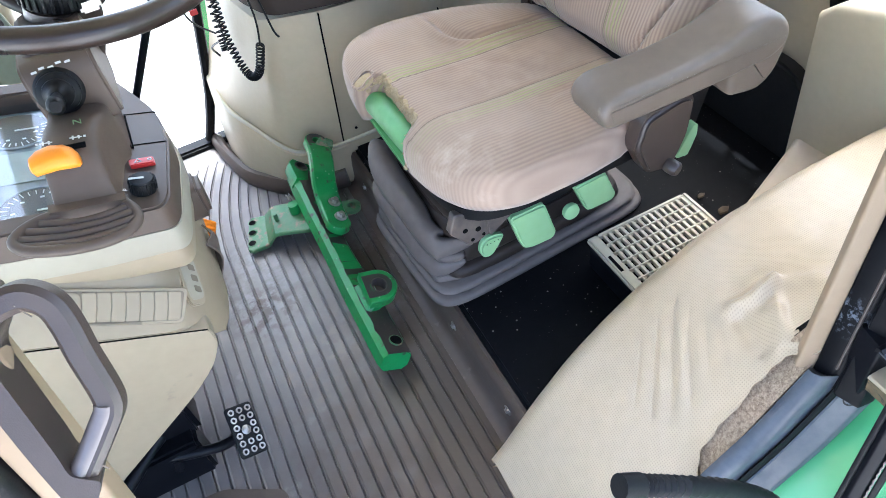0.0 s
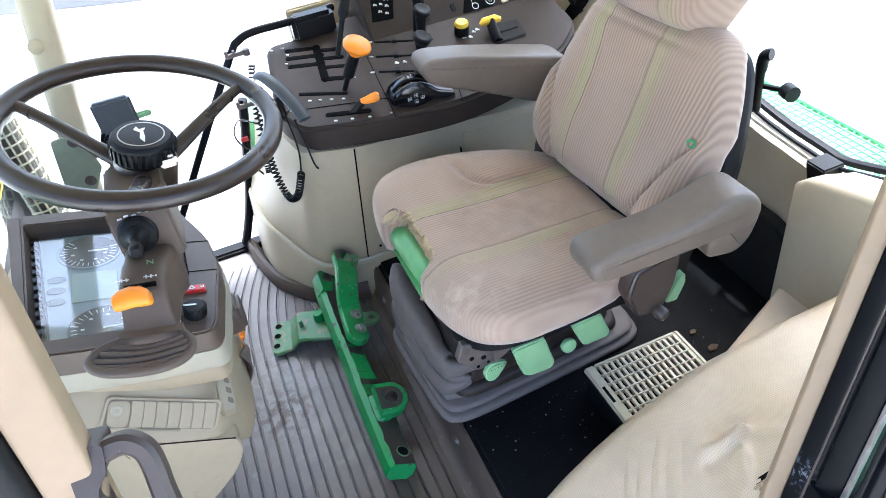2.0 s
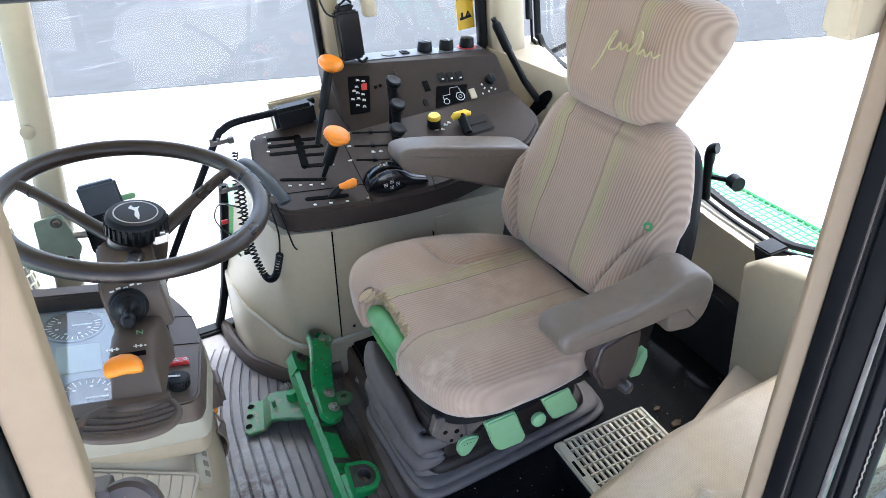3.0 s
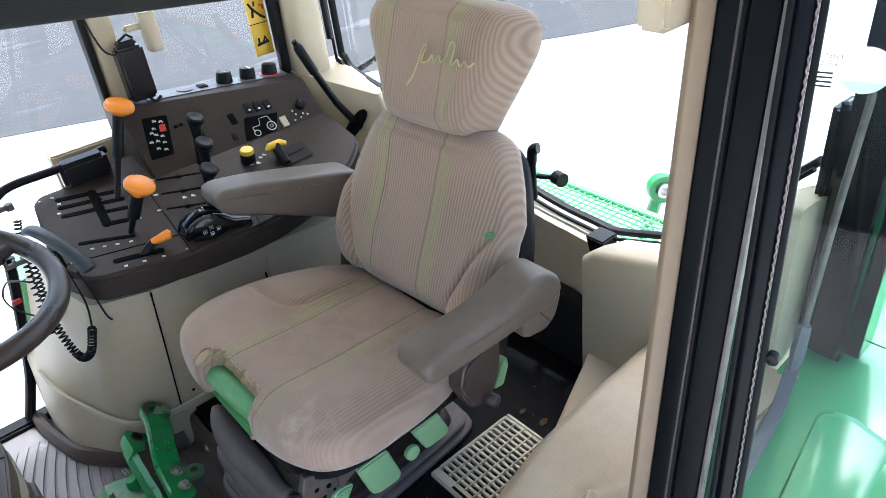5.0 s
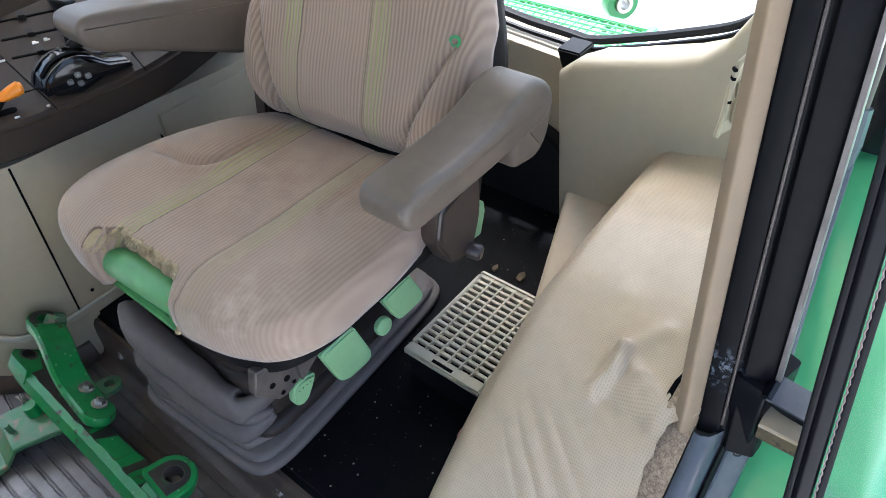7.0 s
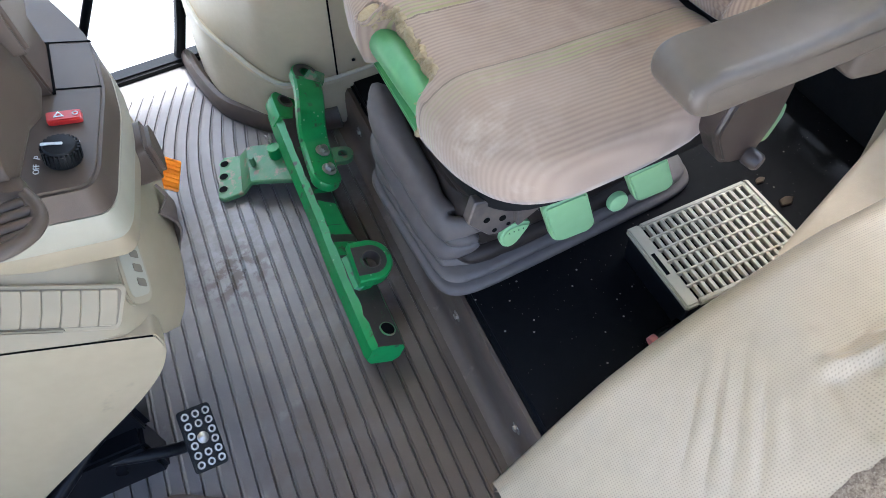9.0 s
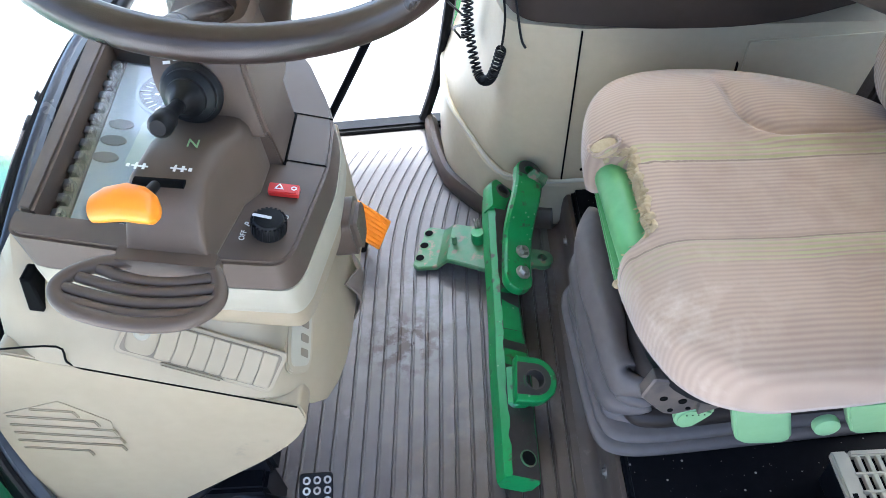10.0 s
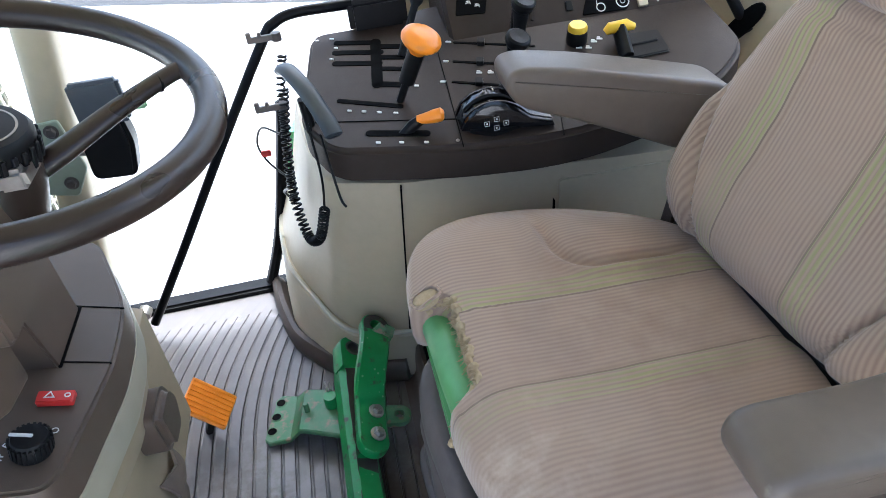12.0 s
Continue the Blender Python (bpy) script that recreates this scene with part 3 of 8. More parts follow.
rear_line = [(1.155, 0.44, 0.74), (1.155, 0.49, 0.68), (1.155, 0.525, 0.595), (1.155, 0.566, 0.547), (1.155, 0.66, 0.508), (1.155, 0.73, 0.484), (1.155, 0.81, 0.460), (1.155, 0.86, 0.460), (1.155, 1.05, 0.480), (1.155, 1.54, 0.588), (1.155, 1.72, 0.622), (1.155, 1.775, 0.66), (1.155, 1.79, 0.74), (1.15, 1.79, 1.47)]
solid("window_rear_frame", joined(tube(smooth_path(rear_line, 5), 0.0075, 8, flat=1.4, up=(1, 0, 0))), RUBBER, "black rubber rear window seal", "window frame", kind="structure")
solid("window_rear_trim", tube(smooth_path([(x - 0.02, y, z - 0.008) for x, y, z in rear_line], 5), 0.0045, 8), BLACK_PAINT, "black painted rear window frame", "window frame", kind="structure")
solid("gusset", prism([(0.803, 0.425), (0.838, 0.425), (0.85, 0.462), (0.803, 0.462)], "x", 1.095, 1.146, 0.003), BLACK, "black plastic filler at the window corner", "trim", kind="structure")
bm = bmesh.new()
vs = [bm.verts.new(p) for p in ((1.165, 0.40, 0.44), (1.165, 1.82, 0.60), (1.165, 1.82, 1.5), (1.165, 0.40, 1.5))]
bm.faces.new(vs)
w = solid("window_rear_glass", bm, GLASS, "clear rear cab window", "window", kind="structure")
w.visible_shadow = False

# ---- right side: pillars, door opening, window ----


def pillar(name, base, top, w, d, mat, label, lean=0.8):
    b, t = Vector(base), Vector(top)
    rings = [[p + Vector((x, y, 0)) for x, y in rounded([(-w, -d), (w, -d), (w, d), (-w, d)], min(w, d) * lean, 5)] for p in (b, (b + t) / 2, t)]
    return solid(name, loft(rings), mat, label, "pillar", kind="structure")


pillar("pillar_front_right", (-0.325, 1.775, -0.02), (-0.045, 1.70, 1.47), 0.034, 0.035, BEIGE, "beige front corner post of the cab")
pillar("pillar_side_right", (0.545, 1.835, 0.5), (0.555, 1.79, 1.47), 0.028, 0.022, BEIGE, "beige side post of the cab")
pillar("seal_side_right", (0.508, 1.835, 0.5), (0.515, 1.79, 1.47), 0.008, 0.02, RUBBER, "black rubber window seal beside the post")
pillar("pillar_rear_right", (1.055, 1.80, 0.5), (1.045, 1.79, 1.47), 0.052, 0.04, BEIGE, "beige rear corner post of the cab")
pillar("seal_rear_right", (0.985, 1.815, 0.66), (0.985, 1.795, 1.47), 0.014, 0.015, RUBBER, "black rubber window seal beside the rear post")
solid("sill_right", box((-0.80, 1.785, -0.05), (0.14, 1.83, 0.016), 0.006, 3), RUBBER, "black rubber door sill seal", "sill", kind="structure")
solid("wall_right", prism([(0.20, -0.06), (1.15, -0.06), (1.15, 0.64), (0.345, 0.64), (0.345, 0.46), (0.25, 0.41), (0.20, 0.39)], "y", 1.822, 1.87, 0.004), BEIGE, "beige lower side wall of the cab", "wall", kind="structure")
solid("sill_window_right", tube([(0.50, 1.828, 0.655), (1.0, 1.828, 0.655)], 0.012, 8), RUBBER, "black rubber side window seal", "sill", kind="structure")
bm = bmesh.new()
bm.faces.new([bm.verts.new(p) for p in ((-0.80, 1.845, 0.0), (0.55, 1.845, 0.0), (0.55, 1.845, 1.5), (-0.80, 1.845, 1.5))])
w = solid("window_right_door", bm, GLASS, "clear glass side door of the cab", "window", kind="structure")
w.visible_shadow = False
bm = bmesh.new()
bm.faces.new([bm.verts.new(p) for p in ((0.55, 1.845, 0.64), (1.05, 1.845, 0.64), (1.05, 1.845, 1.5), (0.55, 1.845, 1.5))])
w = solid("window_right_side", bm, GLASS, "clear side window above the console", "window", kind="structure")
w.visible_shadow = False
solid("door_edge", tube(smooth_path([(0.05, 1.80, 0.02), (0.10, 1.80, 0.15), (0.15, 1.81, 0.34), (0.175, 1.815, 0.45)], 5), 0.013, 8), RUBBER, "black rubber door edge seal beside the console", "seal", kind="structure")

# ---- rear right corner panel with the hand lever slot ----
panel_rings = []
for z, k in ((0.10, 0.0), (0.40, 0.0), (0.58, 0.02), (0.625, 0.05)):
    panel_rings.append([(x, y, z + (0.03 if y > 1.7 else -0.02) * (z > 0.5)) for x, y in rounded([(0.965 + k * 0.6, 1.755 + k * 0.3), (1.115, 1.515 + k), (1.15, 1.56 + k), (1.15, 1.82), (0.965 + k * 0.6, 1.82)], 0.015, 3)])
solid("wall_rear_right", loft(panel_rings), BEIGE, "beige moulded corner panel beside the console", "wall panel", kind="structure")

# ---- front: bulkhead, windscreen seal, glass ----
solid("wall_front", prism([(0.765, -0.06), (1.84, -0.06), (1.84, 0.50), (1.3, 0.495), (1.136, 0.462), (1.03, 0.434), (0.90, 0.393), (0.832, 0.376), (0.812, 0.30), (0.794, 0.19), (0.77, 0.03)], "x", -0.47, -0.425, 0.004), BLACK_PAINT, "black cab bulkhead under the windscreen", "wall", kind="structure")
FRAME_GREY = material("grey_blue_frame", (0.09, 0.10, 0.12), rough=0.25)
screen = smooth_path([(-0.405, 0.56, 0.325), (-0.405, 0.719, 0.363), (-0.405, 0.825, 0.390), (-0.405, 0.97, 0.429), (-0.405, 1.136, 0.479), (-0.405, 1.299, 0.509), (-0.405, 1.45, 0.514), (-0.405, 1.75, 0.515)], 6)
solid("windscreen_seal", tube(screen, 0.016, 10), BLACK_PAINT, "black painted windscreen frame", "window frame", kind="structure")
solid("windscreen_frame", tube([p + Vector((-0.002, -0.007, 0.026)) for p in screen], 0.0125, 8, flat=0.7), FRAME_GREY, "grey metal windscreen frame strip", "window frame", kind="structure")
solid("windscreen_bead", tube([p + Vector((-0.006, -0.011, 0.043)) for p in screen], 0.0055, 8), RUBBER, "black rubber windscreen bead", "window frame", kind="structure")
low = smooth_path([(-0.415, 0.826, 0.372), (-0.415, 0.806, 0.30), (-0.415, 0.788, 0.19), (-0.415, 0.764, 0.03), (-0.415, 0.755, -0.04)], 5)
solid("lower_window_seal", tube(low, 0.013, 8), FRAME_GREY, "grey rubber seal of the lower front window", "window frame", kind="structure")
solid("lower_window_bead", tube([p + Vector((0.004, -0.016, 0.0)) for p in low], 0.005, 8), RUBBER, "black rubber bead of the lower front window", "window frame", kind="structure")
bm = bmesh.new()
bm.faces.new([bm.verts.new(p) for p in ((-0.47, 0.36, -0.02), (-0.47, 1.80, -0.02), (-0.30, 1.80, 1.5), (-0.30, 0.36, 1.5))])
w = solid("windscreen_glass", bm, glass_material("windscreen_tint", (0.90, 0.96, 0.95), 0.5), "clear windscreen", "window", kind="structure")
w.visible_shadow = False

# ---- roof ----
solid("ceiling", box((-0.75, 0.26, 1.47), (1.25, 1.90, 1.55), 0.02), BEIGE, "cab roof lining", "ceiling", kind="structure")
solid("roof", box((-0.90, 0.10, 1.551), (1.38, 2.08, 1.66), 0.05, 4), BEIGE_LIGHT, "overhanging cab roof", "roof", kind="structure")
solid("header_left", loft([[(x, y, z + (0.013 - 0.118 * x) * (z < 1.4)) for y, z in rounded([(0.20, 1.262), (0.245, 1.240), (0.28, 1.245), (0.32, 1.48), (0.18, 1.48)], 0.01)] for x in (-0.75, 0.25, 1.25)]), BLACK, "black door header under the cab roof", "header", kind="structure")

# ---- left rear post of the door opening, leaning back and inward ----


def post_at(z, dx, dy):
    return (0.605 + 0.19 * (z - 0.5) + dx, 0.360 + 0.075 * (z - 0.5) + dy, z)


def post(name, poly, z0, z1, mat, label):
    rings = [[post_at(z0 + (z1 - z0) * k / 4, *p) for p in poly] for k in range(5)]
    return solid(name, loft(rings), mat, label, "post", kind="structure")


EDGE_STRIP = material("worn_edge_strip", (0.20, 0.165, 0.15), (0.13, 0.105, 0.095), rough=0.35, big=30)
TRIM_TAN = material("tan_trim_plastic", (0.275, 0.200, 0.126), (0.245, 0.178, 0.112), rough=0.6, spec=0.25, big=9, bump=0.3, bump_scale=600, dirt=(0.26, 0.19, 0.12), dirt_at=0.66)
post("trim_post", rounded([(-0.006, 0.009), (0.0085, -0.0035), (0.024, 0.006), (0.008, 0.024)], 0.004, 3), 0.383, 1.47, TRIM_TAN, "tan plastic trim strip on the door post")
post("pillar_left", rounded([(0.010, -0.003), (0.0115, -0.024), (0.016, -0.026), (0.017, -0.031), (0.012, -0.034), (0.020, -0.060), (0.040, -0.062), (0.10, -0.045), (0.10, 0.0), (0.03, 0.012)], 0.0025, 2), 0.372, 1.47, POST_PAINT, "black painted steel door post")
post("seal_post", rounded([(0.0185, -0.0605), (0.0195, -0.0655), (0.026, -0.066), (0.026, -0.062)], 0.001, 2), 0.468, 1.47, EDGE_STRIP, "worn pinkish-grey edge strip on the door post")
post("seal_lip", rounded([(0.009, -0.0245), (0.0095, -0.0275), (0.0125, -0.0275), (0.0125, -0.0245)], 0.001, 2), 0.405, 1.47, BROWN_GREY, "thin brown edge of the door seal")
pillar("pillar_front_left", (-0.170, 0.441, -0.02), (0.006, 0.412, 1.47), 0.019, 0.017, TRIM_TAN, "beige front post of the door opening", 0.35)
pillar("seal_front_left", (-0.208, 0.433, -0.02), (-0.032, 0.404, 1.47), 0.0180, 0.018, RUBBER, "black rubber door seal on the front post")
# sill and outer channel following the wheel arch up to the post
arch = smooth_path([(0.255, 0.346, 0.0), (0.32, 0.346, 0.115), (0.39, 0.346, 0.195), (0.459, 0.346, 0.261), (0.525, 0.346, 0.317), (0.583, 0.346, 0.390)], 6)
SILL_GREY = material("scuffed_sill_paint", (0.050, 0.058, 0.072), (0.085, 0.092, 0.105), rough=0.34, big=14, small=90, bump=0.2, dirt=(0.018, 0.018, 0.02), dirt_at=0.66)


def sill_strip(section):
    """A strip along the arch; the section gives distance out, down and along the normal."""
    rings = []
    for k, p in enumerate(arch):
        t = (arch[min(k + 1, len(arch) - 1)] - arch[max(k - 1, 0)]).normalized()
        n = Vector((0, -1, 0)).cross(t).normalized()
        n = n if n.z > 0 else -n
        rings.append([p + Vector((0, -o, 0)) + n * h + t * a for o, h, a in section])
    return loft(rings)


solid("sill_arch", sill_strip([(-0.004, -0.010, 0), (-0.002, 0.0, 0), (0.005, 0.003, 0), (0.014, 0.002, 0.004), (0.020, -0.004, 0.010), (0.023, -0.014, 0.014), (0.024, -0.030, 0.014), (0.004, -0.030, 0)]), SILL_GREY, "scuffed blue-grey door sill along the wheel arch", "sill", kind="structure")
solid("seal_arch", sill_strip([(0.0245, -0.048, 0.010), (0.0245, -0.022, 0.012), (0.0272, -0.019, 0.012), (0.030, -0.026, 0.010), (0.030, -0.048, 0.006)]), RUBBER, "black rubber seal along the wheel arch", "seal", kind="structure")
flange = solid("flange_arch", sill_strip([(0.031, -0.050, 0.0), (0.0305, -0.030, 0.0), (0.033, -0.030, 0.0), (0.040, -0.040, 0.0), (0.049, -0.048, 0.0), (0.051, -0.052, 0.0), (0.051, -0.066, 0.0), (0.040, -0.060, 0.0)]), SILL_GREY, "dark grey steel channel along the wheel arch", "sill", kind="structure")
part("drain_hole", lathe([(0.0072, -0.004), (0.0072, 0.0006), (0.0055, 0.0006), (0.0055, -0.003)], 20, facing((0.6095, 0.3055, 0.3585), (-0.54, -0.72, 0.43))), BLACK, flange)

# ---- driver's seat ----
SEAT_Y, SEAT_TURN = 1.0, radians(4.6)
FLIP = Matrix(((0, 0, -1, 0), (-1, 0, 0, 0), (0, 1, 0, 0), (0, 0, 0, 1)))


def disc_body(outline, height, rings=26, drop=0.10, lip=0.035, flare=0.0):
    """A cushion: the outline filled in rings; height(x, y, s) on top, rounded over the edge and closed below."""
    bm = bmesh.new()
    cx = sum(p[0] for p in outline) / len(outline)
    cy = sum(p[1] for p in outline) / len(outline)
    n = len(outline)
    rows = []
    for i in range(1, rings + 1):
        s = i / rings
        flat = [(cx + (x - cx) * s * 0.93, cy + (y - cy) * s * 0.93) for x, y in outline]
        rows.append([bm.verts.new((x, y, height(x, y, s))) for x, y in flat])
    mid = bm.verts.new((cx, cy, height(cx, cy, 0)))
    for i in range(n):
        bm.faces.new((mid, rows[0][i], rows[0][(i + 1) % n]))
    rim = [height(cx + (x - cx) * 0.93, cy + (y - cy) * 0.93, 1) for x, y in outline]
    steps = [(0.93 + 0.07 * math.sin(a / 6 * math.pi / 2), lip * (1 - math.cos(a / 6 * math.pi / 2))) for a in range(1, 7)]
    steps = [(k * (1 + flare * z / drop), z) for k, z in steps + [(1.0, drop * 0.75), (0.985, drop * 0.95), (0.95, drop)]]
    for k, z in steps:
        rows.append([bm.verts.new((cx + (x - cx) * k, cy + (y - cy) * k, h - z)) for (x, y), h in zip(outline, rim)])
    for a, b in zip(rows, rows[1:]):
        for i in range(n):
            bm.faces.new((a[i], a[(i + 1) % n], b[(i + 1) % n], b[i]))
    bm.faces.new(rows[-1])
    return bm


def bell(v, mid, w):
    return math.exp(-(((v - mid) / w) ** 2))


def rise(v, w):
    return 1 / (1 + math.exp(-max(-40.0, min(40.0, v / w))))


def cushion_height(x, y, s):
    c, n = math.cos(SEAT_TURN), math.sin(SEAT_TURN)
    x, y = 0.56 + c * (x - 0.56) + n * (y - SEAT_Y), SEAT_Y - n * (x - 0.56) + c * (y - SEAT_Y)
    v = abs(y - SEAT_Y)
    z = 0.474 - 0.115 * max(0.0, x - 0.40) + 0.004 * bell(x, 0.38, 0.06)
    # hip bolsters behind a curved crease
    a, b = 0.055 - (x - 0.535), 0.055 - (v - 0.108)
    edge = 0.055 - (math.hypot(max(a, 0.0), max(b, 0.0)) + min(max(a, b), 0.0))
    deep = 1.0 if y > SEAT_Y else 0.2
    z += (0.010 if y > SEAT_Y else 0.005) * rise(edge - 0.032, 0.017) * max(0.0, 1 - max(0.0, (s - 0.60) / 0.30)) ** 1.5 - deep * 0.010 * max(0.0, 1 - max(0.0, (s - 0.70) / 0.20)) * bell(edge, 0.006, 0.009) + deep * 0.005 * max(0.0, 1 - max(0.0, (s - 0.70) / 0.20)) * bell(edge, -0.012, 0.010)
    z += 0.006 * bell(v, 0.20, 0.06) - 0.004 * bell(v, 0.0, 0.1)
    z -= 0.0018 * (bell(v, 0.066, 0.004))
    z -= 0.016 * max(0.0, (s - 0.75) / 0.25) ** 2
    return z + 0.002 * noise.noise((x * 11, y * 11, 0.3)) + 0.001 * noise.noise((x * 30, y * 30, 0.9))


def seat():
    s = thing("driver_seat", (0.56, SEAT_Y, PLAT), "worn tan ribbed-cloth tractor seat with torn front edge and brown armrests", "seat", turn=4.6)
    plan = [(0.322, 1.10), (0.329, 1.175), (0.350, 1.228), (0.390, 1.270), (0.45, 1.294), (0.53, 1.297), (0.60, 1.283), (0.68, 1.245), (0.74, 1.205), (0.772, 1.16), (0.782, 1.08), (0.786, 0.93), (0.780, 0.875), (0.745, 0.820), (0.68, 0.789), (0.60, 0.768), (0.50, 0.754), (0.44, 0.751), (0.400, 0.760), (0.370, 0.787), (0.351, 0.832), (0.341, 0.875), (0.335, 0.925), (0.328, 1.0)]
    outline = [(p.x, p.y) for p in smooth_path([(x, y, 0) for x, y in plan], 7, True)]
    bm = disc_body(outline, cushion_height, rings=64, drop=0.070)
    for v in bm.verts:
        lo, hi = 0.928, 1.090
        if lo < v.co.y < hi and v.co.x < 0.40:
            depth = min(1.0, (v.co.y - lo) / 0.030, (hi - v.co.y) / 0.008)
            goal = 0.376 + 0.005 * noise.noise((v.co.y * 70, 0, 0))
            v.co.x += max(0.0, goal - v.co.x) * depth
    cushion = part("cushion", bm, FABRIC_WORN, s, angle=75)
    cut = lambda y: 0.376 + 0.005 * noise.noise((y * 70, 0, 0))
    lip = lambda x, y: cushion_height(x, y, 0.86)
    edge = [(0.338, 0.924, 0.402), (0.342, 0.926, 0.428), (0.354, 0.931, 0.446)] + [(cut(y) - 0.001, y, lip(cut(y), y) - 0.001) for y in (0.945, 0.96, 0.975, 0.99, 1.005, 1.02, 1.035, 1.05, 1.065, 1.078)] + [(0.358, 1.090, 0.460), (0.344, 1.094, 0.448)]
    line = smooth_path(edge, 8)
    line = [p + 0.003 * Vector((noise.noise(p * 160), noise.noise(p * 170 + Vector((3, 0, 0))), 0.6 * noise.noise(p * 150 + Vector((0, 4, 0))))) for p in line]
    part("torn_edge", tube(line, [0.0046 + 0.0042 * noise.noise(p * 180) for p in line], 8), FOAM, cushion, "frayed yellow foam showing at the torn edge")
    rows = [[(cut(y) + 0.002, y, lip(cut(y), y) - 0.003), (cut(y) - 0.004 + 0.003 * noise.noise((y * 120, 1, 0)), y, lip(cut(y), y) - 0.008), (cut(y) - 0.006 + 0.004 * noise.noise((y * 90, 5, 0)), y, 0.447), (cut(y) + 0.002, y, 0.436)] for y in (0.93 + 0.0075 * k for k in range(21))]
    part("foam", loft(rows), FOAM, cushion, "bared yellow foam")
    threads = bmesh.new()
    for k in range(170):
        p = line[random.randrange(10, len(line) - 4)]
        q = p + Vector((-0.004 - 0.010 * random.random(), 0.006 * random.uniform(-1, 1), random.uniform(-0.005, 0.003)))
        tube([p, (p + q) / 2 + Vector((0, 0, 0.003)), q], 0.0005, 4, bm=threads)
    part("thread", threads, FOAM, cushion, "loose frayed threads")
    part("foam_hole", lathe([(0.0005, 0.004), (0.009, 0.005), (0.0165, 0.003), (0.019, -0.002), (0.019, -0.006)], 20, facing((0.344, 1.098, cushion_height(0.344, 1.098, 0.97) + 0.001), (-0.42, 0.1, 0.9)) @ Matrix.Scale(0.75, 4, (1, 0, 0))), FOAM, cushion, "hole in the cloth with foam showing")
    part("hole_edge", tube([facing((0.344, 1.098, cushion_height(0.344, 1.098, 0.97) + 0.004), (-0.42, 0.1, 0.9)) @ Vector((0.0155 * math.cos(q), 0.0205 * math.sin(q), 0.002 * math.sin(3 * q))) for q in (2 * math.pi * k / 28 for k in range(28))], 0.0024, 6, True), FABRIC_WORN, cushion)
    part("front_edge", tube([(0.366, 0.922, 0.416), (0.364, 0.95, 0.419), (0.361, 1.0, 0.421), (0.359, 1.06, 0.421), (0.356, 1.096, 0.419)], [0.022, 0.023, 0.023, 0.023, 0.022], 18, flat=1.25), GREEN_SEAT, s, "green seat shell edge bared by the tear")
    part("edge_lip", box((0.336, 0.935, 0.387), (0.354, 1.096, 0.393), 0.002), GREEN_SEAT, s)
    part("pan", prism(superring(0.560, SEAT_Y, 0.205, 0.22, 48, 5), "z", 0.348, 0.385, 0.008, 2), BLACK, s)
    # side frame, brackets, adjusters on the near side
    part("side_rail", prism(rounded([(0.450, 0.296), (0.68, 0.325), (0.74, 0.36), (0.74, 0.385), (0.440, 0.352)], 0.012), "y", 0.812, 0.84, 0.004), BLACK, s)
    part("side_rail", prism(rounded([(0.385, 0.285), (0.68, 0.325), (0.74, 0.36), (0.74, 0.385), (0.385, 0.345)], 0.012), "y", 1.17, 1.20, 0.004), BROWN, s)
    bracket = part("front_bracket", prism(rounded([(0.348, 0.335), (0.376, 0.296), (0.390, 0.292), (0.425, 0.305), (0.425, 0.350), (0.36, 0.370)], 0.004), "y", 0.815, 0.832, 0.002, 1), DARK_STEEL, s, "black steel bracket with bolt holes")
    for x, z, r_ in ((0.396, 0.322, 0.005), (0.384, 0.304, 0.0035), (0.374, 0.330, 0.0045), (0.404, 0.306, 0.003)):
        part("hole", lathe([(r_, 0), (r_, 0.001)], 14, facing((x, 0.8152, z), (0, -1, 0))), SLOT, bracket)
    part("flange", prism(rounded([(0.412, 0.305), (0.452, 0.330), (0.452, 0.352), (0.412, 0.345)], 0.004), "y", 0.806, 0.8148, 0.002, 1), DARK_STEEL, bracket)
    part("height_paddle", prism(rounded([(0.446, 0.325), (0.510, 0.325), (0.530, 0.246), (0.520, 0.236), (0.476, 0.238), (0.464, 0.248)], 0.010), "y", 0.800, 0.818, 0.006, 3), GREEN_PALE, s, "pale green adjuster paddle")
    part("tilt_paddle", prism(rounded([(0.556, 0.345), (0.614, 0.350), (0.636, 0.290), (0.628, 0.281), (0.580, 0.281)], 0.009), "y", 0.784, 0.802, 0.006, 3), GREEN_PALE, s, "pale green adjuster paddle")
    knob = prism(rounded([(0.398, 0.245), (0.408, 0.268), (0.428, 0.270), (0.450, 0.262), (0.440, 0.246), (0.424, 0.226), (0.408, 0.224)], 0.012), "y", 0.832, 0.846, 0.004, 3)
    k = part("weight_knob", knob, GREEN_PALE, s, "pale green weight knob with printed marks")
    for i in range(4):
        part("mark", box((0.413 + 0.007 * i, 0.8312, 0.257), (0.4145 + 0.007 * i, 0.832, 0.2585), 0), BLACK, k)
    part("knob_disc", lathe([(0.014, 0), (0.015, 0.004), (0.014, 0.009), (0.009, 0.011)], 24, facing((0.552, 0.796, 0.292), (0, -1, 0.1))), GREEN_PALE, s)
    part("knob_disc", lathe([(0.012, 0), (0.0125, 0.004), (0.011, 0.010)], 24, facing((0.421, 0.848, 0.237), (0, -1, 0.1))), GREEN_PALE, s)
    part("recliner_lever", prism(rounded([(0.750, 0.310), (0.775, 0.306), (0.790, 0.345), (0.788, 0.368), (0.776, 0.362)], 0.006), "y", 0.782, 0.798, 0.004, 2), GREEN_PALE, s, "pale green recliner lever")
    part("arm_latch", box((0.742, 0.775, 0.452), (0.772, 0.79, 0.468), 0.003), GREEN_PALE, s)
    # backrest, built flat and leaned
    lean = pose(0.742, SEAT_Y, 0.405, 0, 0, 4.6) @ pose(0, 0, 0, 0, 20, 0)
